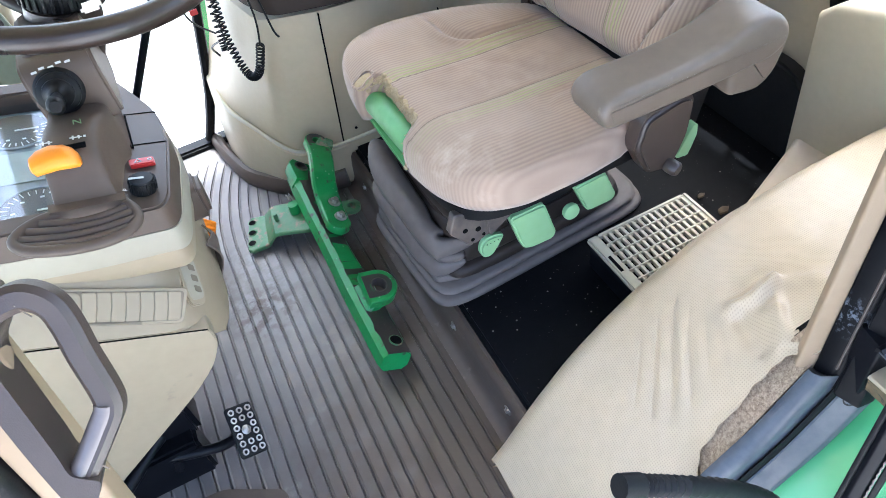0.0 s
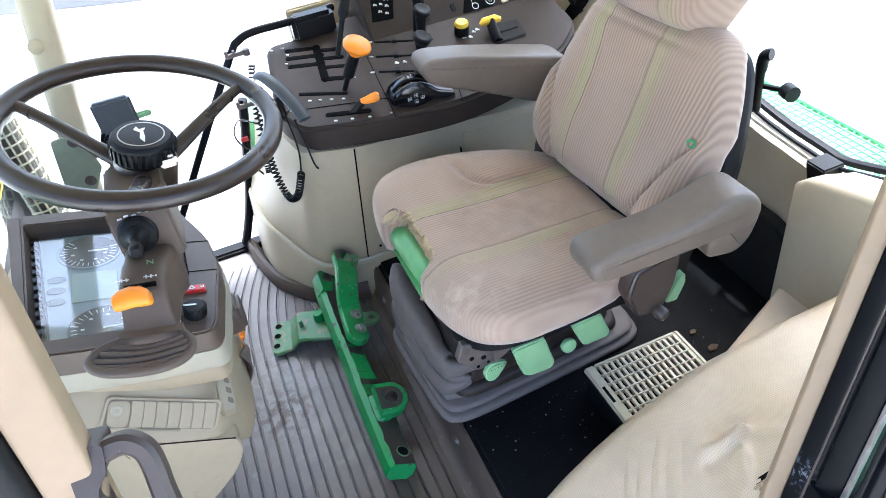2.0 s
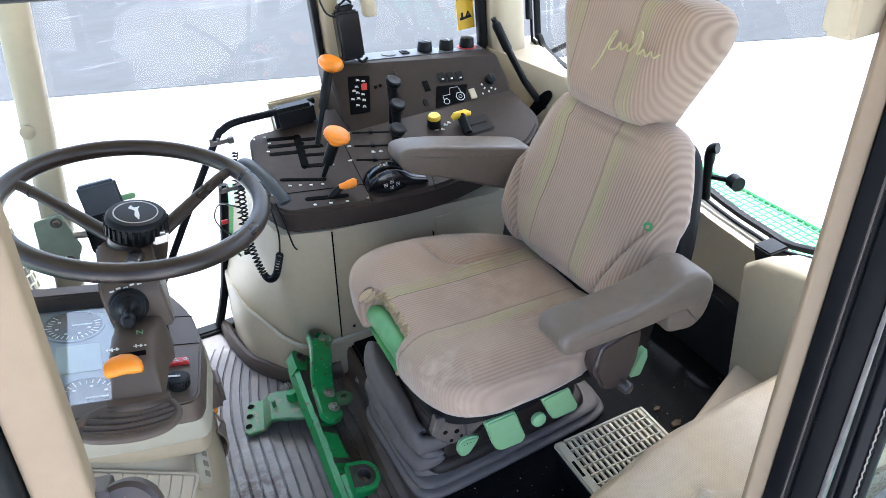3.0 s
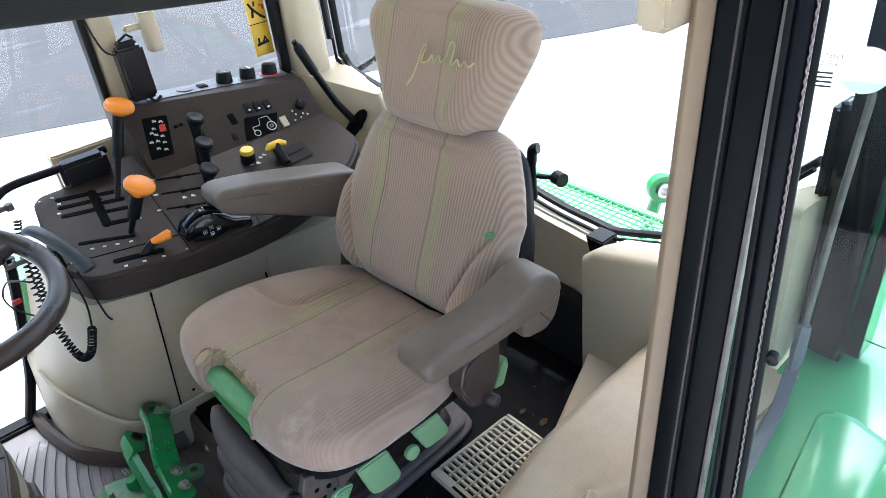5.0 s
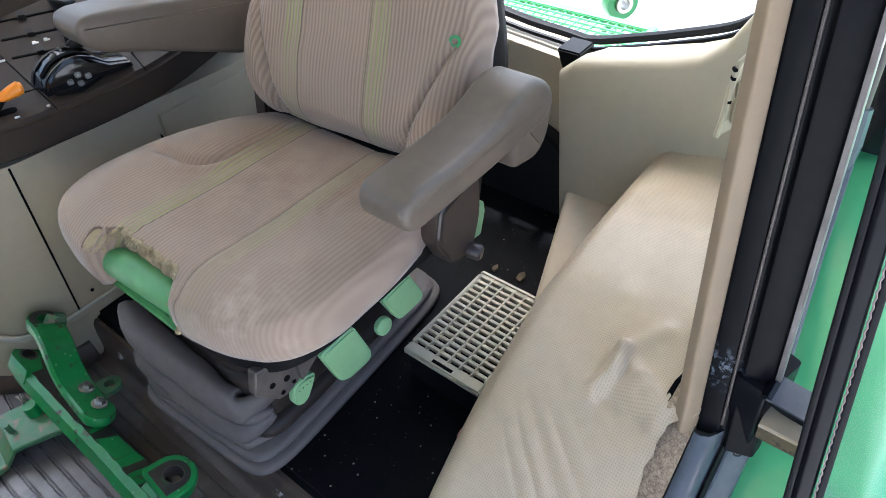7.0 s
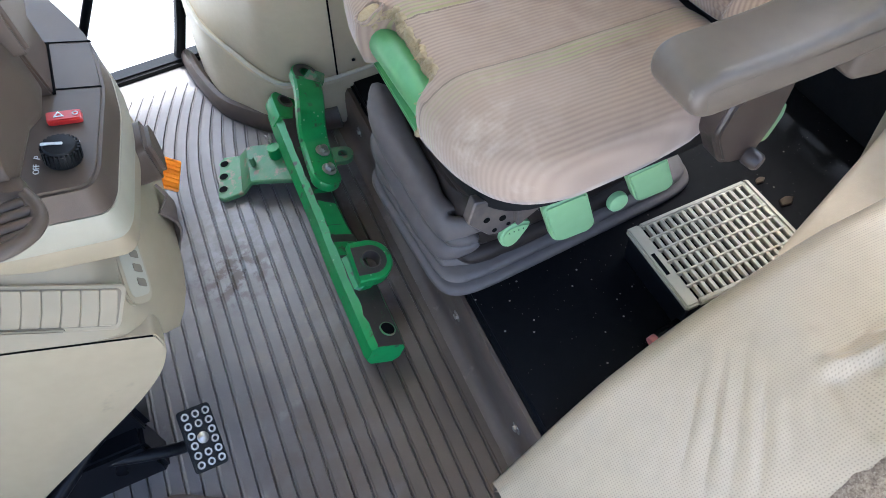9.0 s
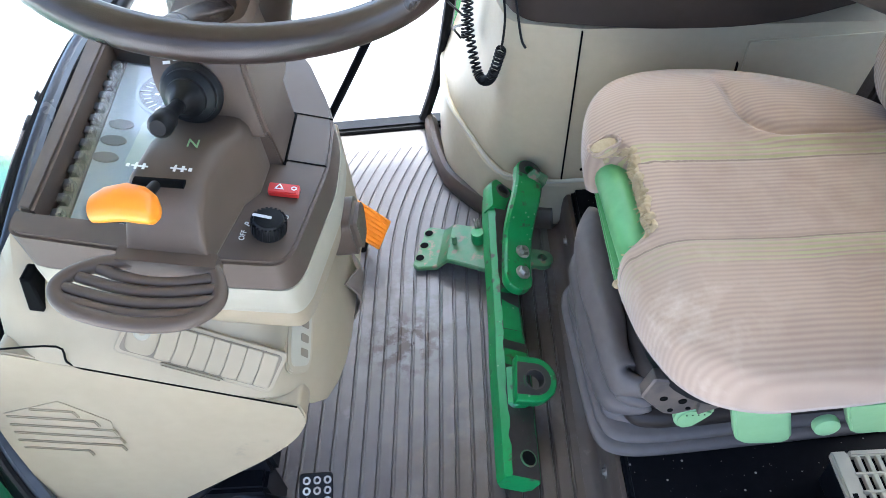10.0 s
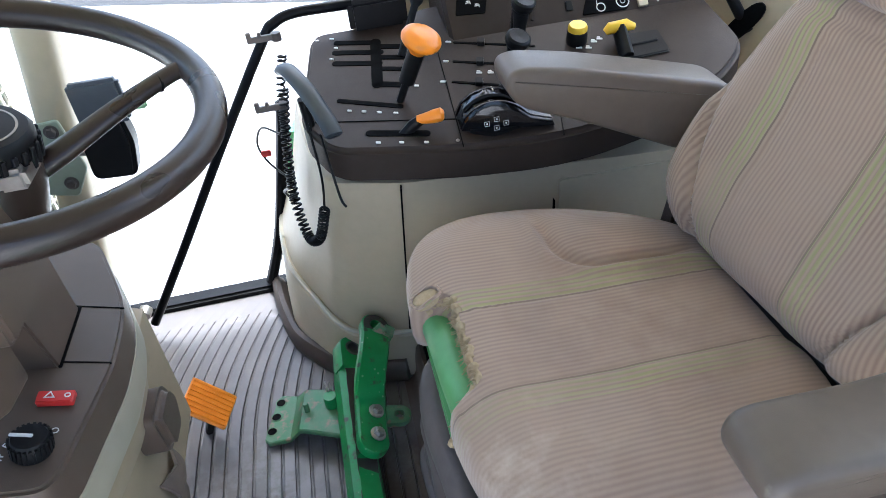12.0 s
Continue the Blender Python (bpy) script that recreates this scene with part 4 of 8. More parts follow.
    half = [(0.095, 0.028), (0.166, 0.040), (0.208, 0.075), (0.221, 0.125), (0.214, 0.20), (0.186, 0.30), (0.154, 0.362), (0.102, 0.382), (0.0, 0.387)]
    shape = [(-a, b) for a, b in reversed(half[:-1])] + [(0.0, 0.027)] + half
    outline = [(p.x, p.y) for p in smooth_path([(a, b, 0) for a, b in shape], 6, True)]

    def back_height(a, b, q):
        v = abs(a)
        crease = v - 0.106 - 0.40 * b
        fade = 1 if b < 0.20 else max(0.0, 1 - (b - 0.20) / 0.07)
        z = 0.045 + (0.016 * rise(crease, 0.008) - 0.013 * bell(crease, -0.002, 0.006)) * fade
        z += 0.014 * bell(b, 0.10, 0.1) - 0.020 * max(0.0, (q - 0.75) / 0.25) ** 2
        z -= 0.002 * bell(v, 0.070, 0.004) + 0.004 * bell(b, 0.345, 0.006)
        return z + 0.003 * noise.noise((a * 10, b * 10, 2.0)) + 0.0012 * noise.noise((a * 30, b * 30, 4.0))

    bm = disc_body(outline, back_height, rings=50, drop=0.075)
    bm.transform(lean @ FLIP)
    back = part("backrest", bm, FABRIC, s, angle=75)
    patch = lean @ Vector((-0.036, -0.186, 0.215))
    part("patch", ring_plate(0.0085, 0.0045, 0.0016, 18, facing(patch, (-0.8, -0.45, 0.2))), GREEN, back, "small round green paint mark")
    bm = disc_body([(a * 0.95, 0.18 + (b - 0.195) * 0.95) for a, b in outline], lambda a, b, q: 0.0, rings=6, drop=0.035)
    bm.transform(lean @ pose(0.05, 0, 0) @ FLIP)
    part("back_shell", bm, BLACK, s, "black plastic back shell")
    part("gap_bar", box((0.735, 0.83, 0.385), (0.80, 1.20, 0.44), 0.01), BLACK, s)
    # headrest
    half = [(0.066, 0.368), (0.096, 0.380), (0.120, 0.43), (0.151, 0.50), (0.161, 0.54), (0.148, 0.572), (0.102, 0.587), (0.0, 0.592)]
    shape = [(-a, b) for a, b in reversed(half[:-1])] + [(0.0, 0.366)] + half
    outline = [(p.x, p.y) for p in smooth_path([(a, b, 0) for a, b in shape], 6, True)]

    def head_height(a, b, q):
        return 0.072 + 0.55 * a * a - 0.018 * max(0.0, (q - 0.75) / 0.25) ** 2 - 0.002 * bell(abs(a), 0.066, 0.004) + 0.002 * noise.noise((a * 14, b * 14, 7))

    bm = disc_body(outline, head_height, rings=40, drop=0.10, flare=0.10)
    bm.transform(lean @ FLIP)
    head = part("headrest", bm, FABRIC, s, angle=75)
    # embroidered flourish, drawn as a plain thread line
    to_world = lean @ FLIP
    stitch = bmesh.new()
    for stroke in (((0.072, 0.455), (0.062, 0.475), (0.050, 0.52), (0.042, 0.53), (0.050, 0.50), (0.036, 0.503), (0.030, 0.515), (0.024, 0.503), (0.016, 0.515), (0.010, 0.505), (0.0, 0.518)), ((0.0, 0.518), (-0.004, 0.54), (-0.012, 0.535), (-0.010, 0.505), (-0.020, 0.515), (-0.028, 0.506), (-0.036, 0.516), (-0.044, 0.508), (-0.054, 0.516))):
        pts = [to_world @ Vector((a, b, 0.0795 + 0.55 * a * a)) for a, b, _ in smooth_path([(0.0697 - 1.23 * a, b - 0.018, 0) for a, b in stroke], 5)]
        tube(pts, 0.0018, 5, bm=stitch)
    part("stitching", stitch, material("olive_thread", (0.46, 0.42, 0.21), rough=0.8), head, "faded yellow embroidery thread")
    for y in (0.95, 1.05):
        a = lean @ Vector((0.02, y - SEAT_Y, 0.36))
        part("headrest_rod", tube([a, a + Vector((0.03, 0, 0.10))], 0.007, 10), STEEL, s)
    # armrests
    side = [(0.537, 0.548), (0.544, 0.566), (0.562, 0.573), (0.66, 0.569), (0.725, 0.576), (0.772, 0.595), (0.812, 0.595), (0.840, 0.570), (0.846, 0.540), (0.820, 0.520), (0.70, 0.517), (0.56, 0.519), (0.543, 0.528)]
    poly = rounded(side, [0.012, 0.012, 0.02, 0.05, 0.04, 0.03, 0.03, 0.03, 0.02, 0.03, 0.03, 0.02, 0.012], 4)
    block = rounded([(0.750, 0.570), (0.750, 0.484), (0.803, 0.473), (0.830, 0.492), (0.846, 0.540), (0.835, 0.575)], [0.012, 0.012, 0.02, 0.02, 0.02, 0.012], 4)
    part("armrest", joined(padded(poly, 0.690, 0.770, 0.012), padded(block, 0.6915, 0.7685, 0.012)), ARM, s, angle=80)
    side = [(0.504, 0.648), (0.510, 0.664), (0.530, 0.668), (0.60, 0.655), (0.70, 0.628), (0.82, 0.594), (0.850, 0.565), (0.842, 0.490), (0.76, 0.500), (0.68, 0.540), (0.60, 0.580), (0.54, 0.604), (0.513, 0.622)]
    poly = rounded(side, [0.012, 0.012, 0.02, 0.05, 0.05, 0.03, 0.03, 0.03, 0.02, 0.05, 0.04, 0.03, 0.015], 4)
    part("armrest", padded(poly, 1.264, 1.342, 0.009), ARM, s, angle=80)
    mount = part("arm_bracket", prism(rounded([(0.640, 0.405), (0.655, 0.455), (0.72, 0.47), (0.745, 0.46), (0.738, 0.395), (0.712, 0.335), (0.665, 0.345)], 0.014), "y", 0.745, 0.785, 0.008, 3), BROWN_GREY, s)
    part("pivot_bolt", lathe([(0.011, 0), (0.012, 0.004), (0.012, 0.018), (0.009, 0.022)], 18, facing((0.700, 0.745, 0.352), (0.3, -1, -0.1))), BROWN_GREY, mount)
    part("arm_bracket", prism(rounded([(0.728, 0.36), (0.755, 0.33), (0.79, 0.35), (0.80, 0.50), (0.76, 0.52), (0.742, 0.43)], 0.015), "y", 1.225, 1.262, 0.006), BROWN_GREY, s)
    part("recliner", prism(rounded([(0.735, 0.335), (0.80, 0.33), (0.835, 0.45), (0.79, 0.50), (0.745, 0.47)], 0.02), "y", 0.80, 0.835, 0.006), BLACK, s)
    # suspension bellows and base
    cx, cy = 0.545, 1.030
    swing = Matrix.Rotation(radians(3.4), 4, "Z")
    # two flat trays, the boot above them drawn in, slack folds hanging over its front
    folds = ((0.101, 0.119, 0.240, 0.166, 0.0), (0.121, 0.138, 0.231, 0.157, 0.0), (0.136, 0.166, 0.196, 0.146, 1.0), (0.160, 0.215, 0.180, 0.134, 1.0), (0.210, 0.262, 0.184, 0.138, 1.0), (0.258, 0.322, 0.172, 0.130, 1.0))
    for k, (z0, z1, ax, ay, loose) in enumerate(folds):
        rows = []
        for g, z in ((-0.030, z0), (-0.006, z0 + 0.002), (0.0, z0 + 0.35 * (z1 - z0)), (-0.002, z0 + 0.75 * (z1 - z0)), (-0.009, z1 - 0.002), (-0.030, z1)):
            ring = []
            for x, y in superring(cx, cy, ax + g, ay + g, 120, 8):
                w = loose * (0.007 * noise.noise((x * 15, y * 15, k * 3.1)) + 0.003 * noise.noise((x * 44, y * 44, k * 5.0 + z * 30)))
                sag = -0.010 * (k > 2) * (0.5 + 0.5 * noise.noise((x * 9, y * 9, k * 1.7)))
                q = swing @ Vector((x + w * (x - cx) / 0.2 - cx, y + w * (y - cy) / 0.17 - cy, 0))
                ring.append((cx + q.x, cy + q.y, z + sag * (z > z0)))
            rows.append(ring)
        part("bellows_fold", loft(rows), BELLOWS if k < 2 else BOOT_RUBBER, s, "grey rubber suspension skirt" if k == 0 else "dark brown rubber bellows" if k == 2 else "", angle=80)

    def slack(z_far, z_near, x0, tall, thick, reach):
        """A rubber fold drooping over the front of the boot, wide at the far end and pinched to a point at the near corner."""
        plan = smooth_path([(x0 + 0.020, 1.176, 0), (x0 + 0.002, 1.135, 0), (x0, 1.06, 0), (x0 + 0.004, 0.985, 0), (x0 + 0.012, 0.930, 0), (x0 + 0.026, 0.902, 0), (x0 + reach, 0.888, 0)], 8)
        rows, n = [], len(plan)
        for k, p in enumerate(plan):
            t = k / (n - 1)
            d = (plan[min(k + 1, n - 1)] - plan[max(k - 1, 0)]).normalized()
            out = Vector((d.y, -d.x, 0))
            full = min(1.0, (t / 0.12) ** 0.5 + 0.05) * (1 - 0.45 * t) * min(1.0, ((1 - t) / 0.22) ** 0.6 + 0.03)
            full *= 1 + 0.22 * noise.noise((t * 5, z_far * 37, 2.0))
            z = z_far + (z_near - z_far) * min(1.0, t / 0.8) + 0.007 * math.sin(t * 8 + z_far * 61)
            h, w = tall * full, thick * full
            rows.append([p + out * (w * (0.55 * math.cos(q) - 0.32) + 0.007 * noise.noise((t * 6, z_far * 30, math.cos(q) * 1.5))) + Vector((0, 0, z + h * (0.5 * math.sin(q) + 0.10 * math.sin(2 * q)) - 0.012 * math.cos(q) * full)) for q in (2 * math.pi * i / 18 for i in range(18))])
        return loft(rows)

    part("slack_fold", slack(0.160, 0.148, 0.325, 0.040, 0.056, 0.050), BELLOWS, s, "slack grey-brown rubber fold", angle=80)
    part("slack_fold", slack(0.200, 0.172, 0.322, 0.056, 0.060, 0.070), BELLOWS, s, angle=80)
    part("slack_fold", slack(0.238, 0.196, 0.332, 0.046, 0.050, 0.060), BELLOWS, s, angle=80)
    part("slack_fold", slack(0.286, 0.222, 0.326, 0.070, 0.054, 0.095), BELLOWS, s, angle=80)
    part("bellows_core", prism(superring(cx, cy, 0.17, 0.12, 40, 6), "z", 0.10, 0.36, 0.0), BROWN, s)
    return s


seat()

# ---- control console beside the seat ----


def top_z(y):
    return 0.535 + 0.21 * (y - 1.368)


DECK_N = Vector((0, -0.21, 1)).normalized()


def on_deck(x, y, up=0.0):
    return Vector((x, y, top_z(y))) + DECK_N * up


def slab_on_top(poly, z0, z1, bev, seg=3):
    """A plan polygon on the sloping console top."""
    bm = prism(poly, "z", 0, 1, 0)
    for v in bm.verts:
        v.co.z = top_z(v.co.y) + z0 + (z1 - z0) * v.co.z
    bmesh.ops.recalc_face_normals(bm, faces=bm.faces[:])
    return bevelled(bm, bev, seg)


def strip(a, b, w, z0=-0.001, z1=0.0012, bev=0.0):
    """A thin bar on the deck from a to b (plan points), of width w, with round ends."""
    a, b = Vector((*a, 0)), Vector((*b, 0))
    d = (b - a).normalized()
    n = Vector((-d.y, d.x, 0))
    poly = []
    for c, t0 in ((b, -90), (a, 90)):
        for k in range(7):
            t = radians(t0 + 30 * k)
            q = c + (d * math.cos(t) + n * math.sin(t)) * (w / 2)
            poly.append((q.x, q.y))
    return slab_on_top(poly, z0, z1, bev)


SHELF = material("slate_grey_shelf", (0.115, 0.115, 0.118), (0.10, 0.10, 0.103), rough=0.30)
TOP_PLAN = rounded([(0.222, 1.47), (0.262, 1.388), (0.44, 1.345), (0.62, 1.325), (0.88, 1.385), (0.975, 1.47), (0.975, 1.745), (0.47, 1.745), (0.41, 1.715), (0.262, 1.715)], [0.03, 0.03, 0.05, 0.1, 0.05, 0.05, 0.01, 0.01, 0.03, 0.03])


def lever(parent, base, knob, shaft, boot=None):
    part("shaft", tube([base, base.lerp(knob, 0.5), knob], [shaft, shaft * 0.9, shaft * 0.8], 12), BLACK, parent)
    if boot:
        part("boot", tube([base, base.lerp(knob, boot)], [shaft * 1.8, shaft * 1.5], 14), BLACK, parent)


def pear(at, to, r, h, mat, parent, name="knob", label=""):
    """A rounded grip: narrow neck, wide flattened top."""
    prof = [(r * 0.40, 0), (r * 0.52, h * 0.18), (r * 0.80, h * 0.36), (r * 0.97, h * 0.52), (r, h * 0.66), (r * 0.93, h * 0.82), (r * 0.72, h * 0.94), (r * 0.4, h * 0.99), (0.0, h)]
    return part(name, lathe(prof, 24, facing(at, to)), mat, parent, label)


def console():
    c = thing("control_console", (0.6, 1.6, 0.0), "beige side control console with a dark brown lever deck", "console")
    deck = part("deck", slab_on_top(TOP_PLAN, -0.058, 0.0, 0.008), BROWN, c)
    plan = lambda pts, rs: rounded(pts, rs, 6)
    face_y = lambda z: 1.381 + 0.125 * (0.47 - z)

    def leaned(bm):
        """Shear a piece so that it lies on the leaning side face."""
        for v in bm.verts:
            v.co.y += 0.125 * (0.47 - v.co.z)
        return bm

    # column: door side, bend and front face at each height; the foot stands proud below a sloping ledge
    spec = ((0.0, 0.0, (0.090, 1.72), (0.102, 1.60), (0.188, 1.462), (0.320, 1.424), 0.0), (0.06, 0.0, (0.094, 1.72), (0.106, 1.60), (0.190, 1.461), (0.320, 1.422), 0.0), (0.112, 0.080, (0.108, 1.72), (0.120, 1.60), (0.196, 1.455), (0.322, 1.416), -0.006), (0.121, 0.080, (0.112, 1.72), (0.124, 1.60), (0.200, 1.459), (0.323, 1.420), -0.004), (0.123, 0.082, (0.119, 1.72), (0.131, 1.60), (0.207, 1.465), (0.325, 1.425), 0.0), (0.30, 0.0, (0.162, 1.72), (0.172, 1.60), (0.226, 1.432), (0.342, 1.4025), 0.0), (0.47, 0.0, (0.208, 1.72), (0.214, 1.58), (0.245, 1.415), (0.357, 1.381), 0.0))
    rows = []
    for z, climb, p, q, u, v, proud in spec:
        ring = plan([(p[0], 1.80), p, q, u, v, (0.93, face_y(z) + proud), (0.965, 1.455), (0.965, 1.80)], [0, 0.02, 0.05, 0.035, 0.03, 0.02, 0.02, 0])
        rows.append([(x, y, z + climb * max(0.0, min(1.0, (0.235 - x) / 0.115)) - (0.075 * max(0.0, x - 0.3) if z > 0.4 else 0)) for x, y in ring])
    body = part("body", loft(rows), BEIGE, c, angle=28)
    # edge of the ledge, in a paler beige for the light it catches from above
    edge = smooth_path([(0.1150, 1.70, 0.2035), (0.1275, 1.60, 0.1965), (0.165, 1.525, 0.172), (0.203, 1.461, 0.146), (0.240, 1.4465, 0.1235), (0.325, 1.4205, 0.1225), (0.60, 1.4205, 0.1225), (0.92, 1.4205, 0.1225)], 5)
    part("moulding", tube(edge, 0.0042, 8), BEIGE_LIGHT, body, "raised edge of the foot moulding, paled as if lit from above")
    # brown kerb round the foot
    kerb = smooth_path([(0.066, 1.790, 0.010), (0.078, 1.70, 0.011), (0.096, 1.62, 0.012), (0.112, 1.575, 0.013), (0.142, 1.530, 0.014), (0.182, 1.482, 0.016), (0.225, 1.448, 0.018), (0.318, 1.420, 0.022)], 6)
    part("kerb", tube(kerb, 0.0165, 10, flat=1.7), MAT_BROWN, c, "brown rubber kerb round the foot")
    # seams of the side panels
    part("seam", leaned(prism([(0.3555, 0.463), (0.3580, 0.463), (0.3295, 0.030), (0.3270, 0.030)], "y", 1.3775, 1.3818, 0)), SLOT, body)
    flap = part("glovebox_lid", leaned(prism(rounded([(0.614, 0.205), (0.90, 0.205), (0.90, 0.412), (0.614, 0.418)], 0.006), "y", 1.374, 1.381, 0.003)), BEIGE, c, "pale beige storage lid")
    part("seam", leaned(box((0.607, 1.3785, 0.19), (0.6115, 1.382, 0.428), 0)), SLOT, flap)
    part("seam", leaned(box((0.607, 1.3785, 0.4195), (0.90, 1.382, 0.4225), 0)), SLOT, flap)
    part("hole", leaned(lathe([(0.0035, 0), (0.0035, 0.002)], 12, facing((0.372, 1.3815, 0.148), (0, -1, 0)))), SLOT, body)
    # deck seams and gates
    part("seam", strip((0.455, 1.345), (0.475, 1.66), 0.0016), SLOT, deck)
    part("seam", strip((0.605, 1.33), (0.63, 1.44), 0.0016), SLOT, deck)
    part("seam", strip((0.245, 1.462), (0.462, 1.408), 0.0012), SLOT, deck)
    for a, b, w in (((0.306, 1.672), (0.375, 1.652), 0.0095), ((0.300, 1.642), (0.375, 1.622), 0.0095), ((0.296, 1.610), (0.368, 1.590), 0.0095), ((0.372, 1.655), (0.356, 1.532), 0.014), ((0.356, 1.532), (0.392, 1.520), 0.010), ((0.375, 1.640), (0.415, 1.628), 0.0095), ((0.372, 1.607), (0.415, 1.594), 0.009), ((0.372, 1.572), (0.41, 1.56), 0.008)):
        part("gate", strip(a, b, w * 1.35), SLOT, deck)
    part("gate", strip((0.290, 1.505), (0.382, 1.464), 0.0095), SLOT, deck)
    part("gate", strip((0.325, 1.412), (0.408, 1.388), 0.013), SLOT, deck)
    for k in range(3):
        y = 1.612 - 0.055 * k
        g = part("slider_slot", strip((0.505 - 0.014 * k, y), ((0.632, 0.575, 0.556)[k], y - (0.050, 0.034, 0.034)[k]), 0.005), SLOT, deck)
        part("slider", slab_on_top(rounded([(0.540 - 0.016 * k, y - 0.022), (0.552 - 0.016 * k, y - 0.026), (0.556 - 0.016 * k, y - 0.012), (0.544 - 0.016 * k, y - 0.008)], 0.002), 0, 0.008, 0.001), BLACK, g)
        part("mark", strip((0.492 - 0.017 * k, y + 0.006), (0.498 - 0.017 * k, y + 0.004), 0.004, 0, 0.0016), WHITE, deck)
    for x, y in ((0.332, 1.388), (0.366, 1.379), (0.402, 1.369), (0.296, 1.688), (0.30, 1.658), (0.289, 1.626), (0.30, 1.476), (0.322, 1.468), (0.345, 1.459), (0.37, 1.45), (0.415, 1.51)):
        part("mark", strip((x, y), (x + 0.004, y - 0.0015), 0.0035, 0, 0.0016), WHITE, deck)
    for x, y in ((0.52, 1.515), (0.538, 1.510), (0.655, 1.36), (0.70, 1.535), (0.715, 1.53), (0.73, 1.545), (0.742, 1.55)):
        part("mark", joined(strip((x, y), (x + 0.007, y - 0.002), 0.003, 0, 0.0016), strip((x + 0.002, y + 0.004), (x + 0.005, y + 0.003), 0.003, 0, 0.0016)), WHITE, deck)
    for x, y in ((0.272, 1.69), (0.45, 1.36), (0.47, 1.65), (0.255, 1.46)):
        part("screw", lathe([(0.003, 0), (0.003, 0.001), (0.002, 0.0015)], 10, facing(on_deck(x, y), DECK_N)), STEEL, deck)
    # gear levers
    b, k = on_deck(0.384, 1.478), Vector((0.418, 1.444, 0.652))
    g = part("gear_lever", tube([b, b.lerp(k, 0.35), b.lerp(k, 0.4), k], [0.006, 0.0065, 0.013, 0.0135], 16), BLACK, c)
    pear(k - Vector((0.002, 0, 0.006)), (0.35, -0.30, 0.9), 0.031, 0.036, ORANGE, g, "knob", "orange plastic knob")
    b, k = on_deck(0.408, 1.60), Vector((0.497, 1.708, 0.728))
    g = part("range_lever", tube([b, b.lerp(k, 0.45), b.lerp(k, 0.5), k], [0.0065, 0.0065, 0.012, 0.0125], 16), BLACK, c)
    pear(k - Vector((0.0, 0, 0.004)), (0.30, -0.30, 0.9), 0.033, 0.036, ORANGE, g, "knob", "orange plastic knob")
    b, k = on_deck(0.372, 1.399), Vector((0.404, 1.395, 0.561))
    g = part("throttle_lever", tube([b - DECK_N * 0.006, b.lerp(k, 0.6), k], [0.005, 0.006, 0.005], 10, flat=1.6), BLACK, c)
    part("knob", tube([k + Vector((-0.006, 0.002, 0.0)), k + Vector((0.006, -0.002, 0.001)), k + Vector((0.020, -0.004, 0.003)), k + Vector((0.030, -0.006, 0.005)), k + Vector((0.034, -0.007, 0.005))], [0.006, 0.0085, 0.0105, 0.0105, 0.006], 14), ORANGE, g, "small orange plastic knob")
    # hydraulic levers
    for x, y, h in ((0.618, 1.612, 0.108), (0.597, 1.540, 0.090), (0.567, 1.473, 0.072)):
        b = on_deck(x, y)
        k = b + Vector((0.008, -0.006, h))
        g = part("hydraulic_lever", tube([b, b.lerp(k, 0.55), k], [0.013, 0.0105, 0.015], 16), BLACK, c)
        part("knob", lathe([(0.014, -0.004), (0.0185, 0.002), (0.0205, 0.009), (0.0195, 0.014), (0.016, 0.0165), (0.0, 0.0150)], 24, facing(k - Vector((0, 0, 0.006)), (0.25, -0.40, 0.9))), BLACK, g)
    # speed quadrant
    q = part("speed_quadrant", loft([[on_deck(x, y, up) for x, y in rounded([(0.468, 1.372), (0.505, 1.352), (0.592, 1.372), (0.590, 1.395), (0.540, 1.425), (0.480, 1.440)], 0.012)] for up in (0.0, 0.006)]), BLACK, c)
    half = [(0.460, 0.004), (0.468, 0.026), (0.484, 0.042), (0.505, 0.050), (0.526, 0.048), (0.545, 0.037), (0.562, 0.022), (0.595, 0.012), (0.598, 0.003)]
    rows = []
    for f, y0 in ((0.0, 1.372), (0.25, 1.378), (0.75, 1.412), (1.0, 1.420)):
        k = 0.82 if f in (0.0, 1.0) else 1.0
        rows.append([on_deck(x, y0 - 0.02 * (x - 0.475) / 0.12, up * k) for x, up in half])
    part("dome", loft(rows), GLOSS_BLACK, q)
    for y_, r_ in ((1.3775, 0.0012), (1.4105, 0.0012)):
        part("rim", tube([on_deck(x, y_ - 0.02 * (x - 0.475) / 0.12, up + 0.0004) for x, up, _ in smooth_path([(x, up, 0) for x, up in half[:-1]], 4)], r_, 6), GLOSS_BLACK, q)
    for k in range(9):
        a = radians(158 - 9 * k)
        x, up = 0.512 + 0.044 * math.cos(a), 0.002 + 0.0465 * math.sin(a)
        part("ridge", tube([on_deck(x, 1.398, up), on_deck(x, 1.408, up)], 0.0015, 6), BROWN_GREY if k % 2 else BEIGE_LIGHT, q)
    track = [on_deck(x, 1.390 - 0.02 * (x - 0.475) / 0.12, up + 0.0008) for x, up, _ in smooth_path([(x, up, 0) for x, up in half[1:6]], 4)]
    part("track", plate_path(track, 0.010, 0.002, (0, 1, 0)), SLOT, q)
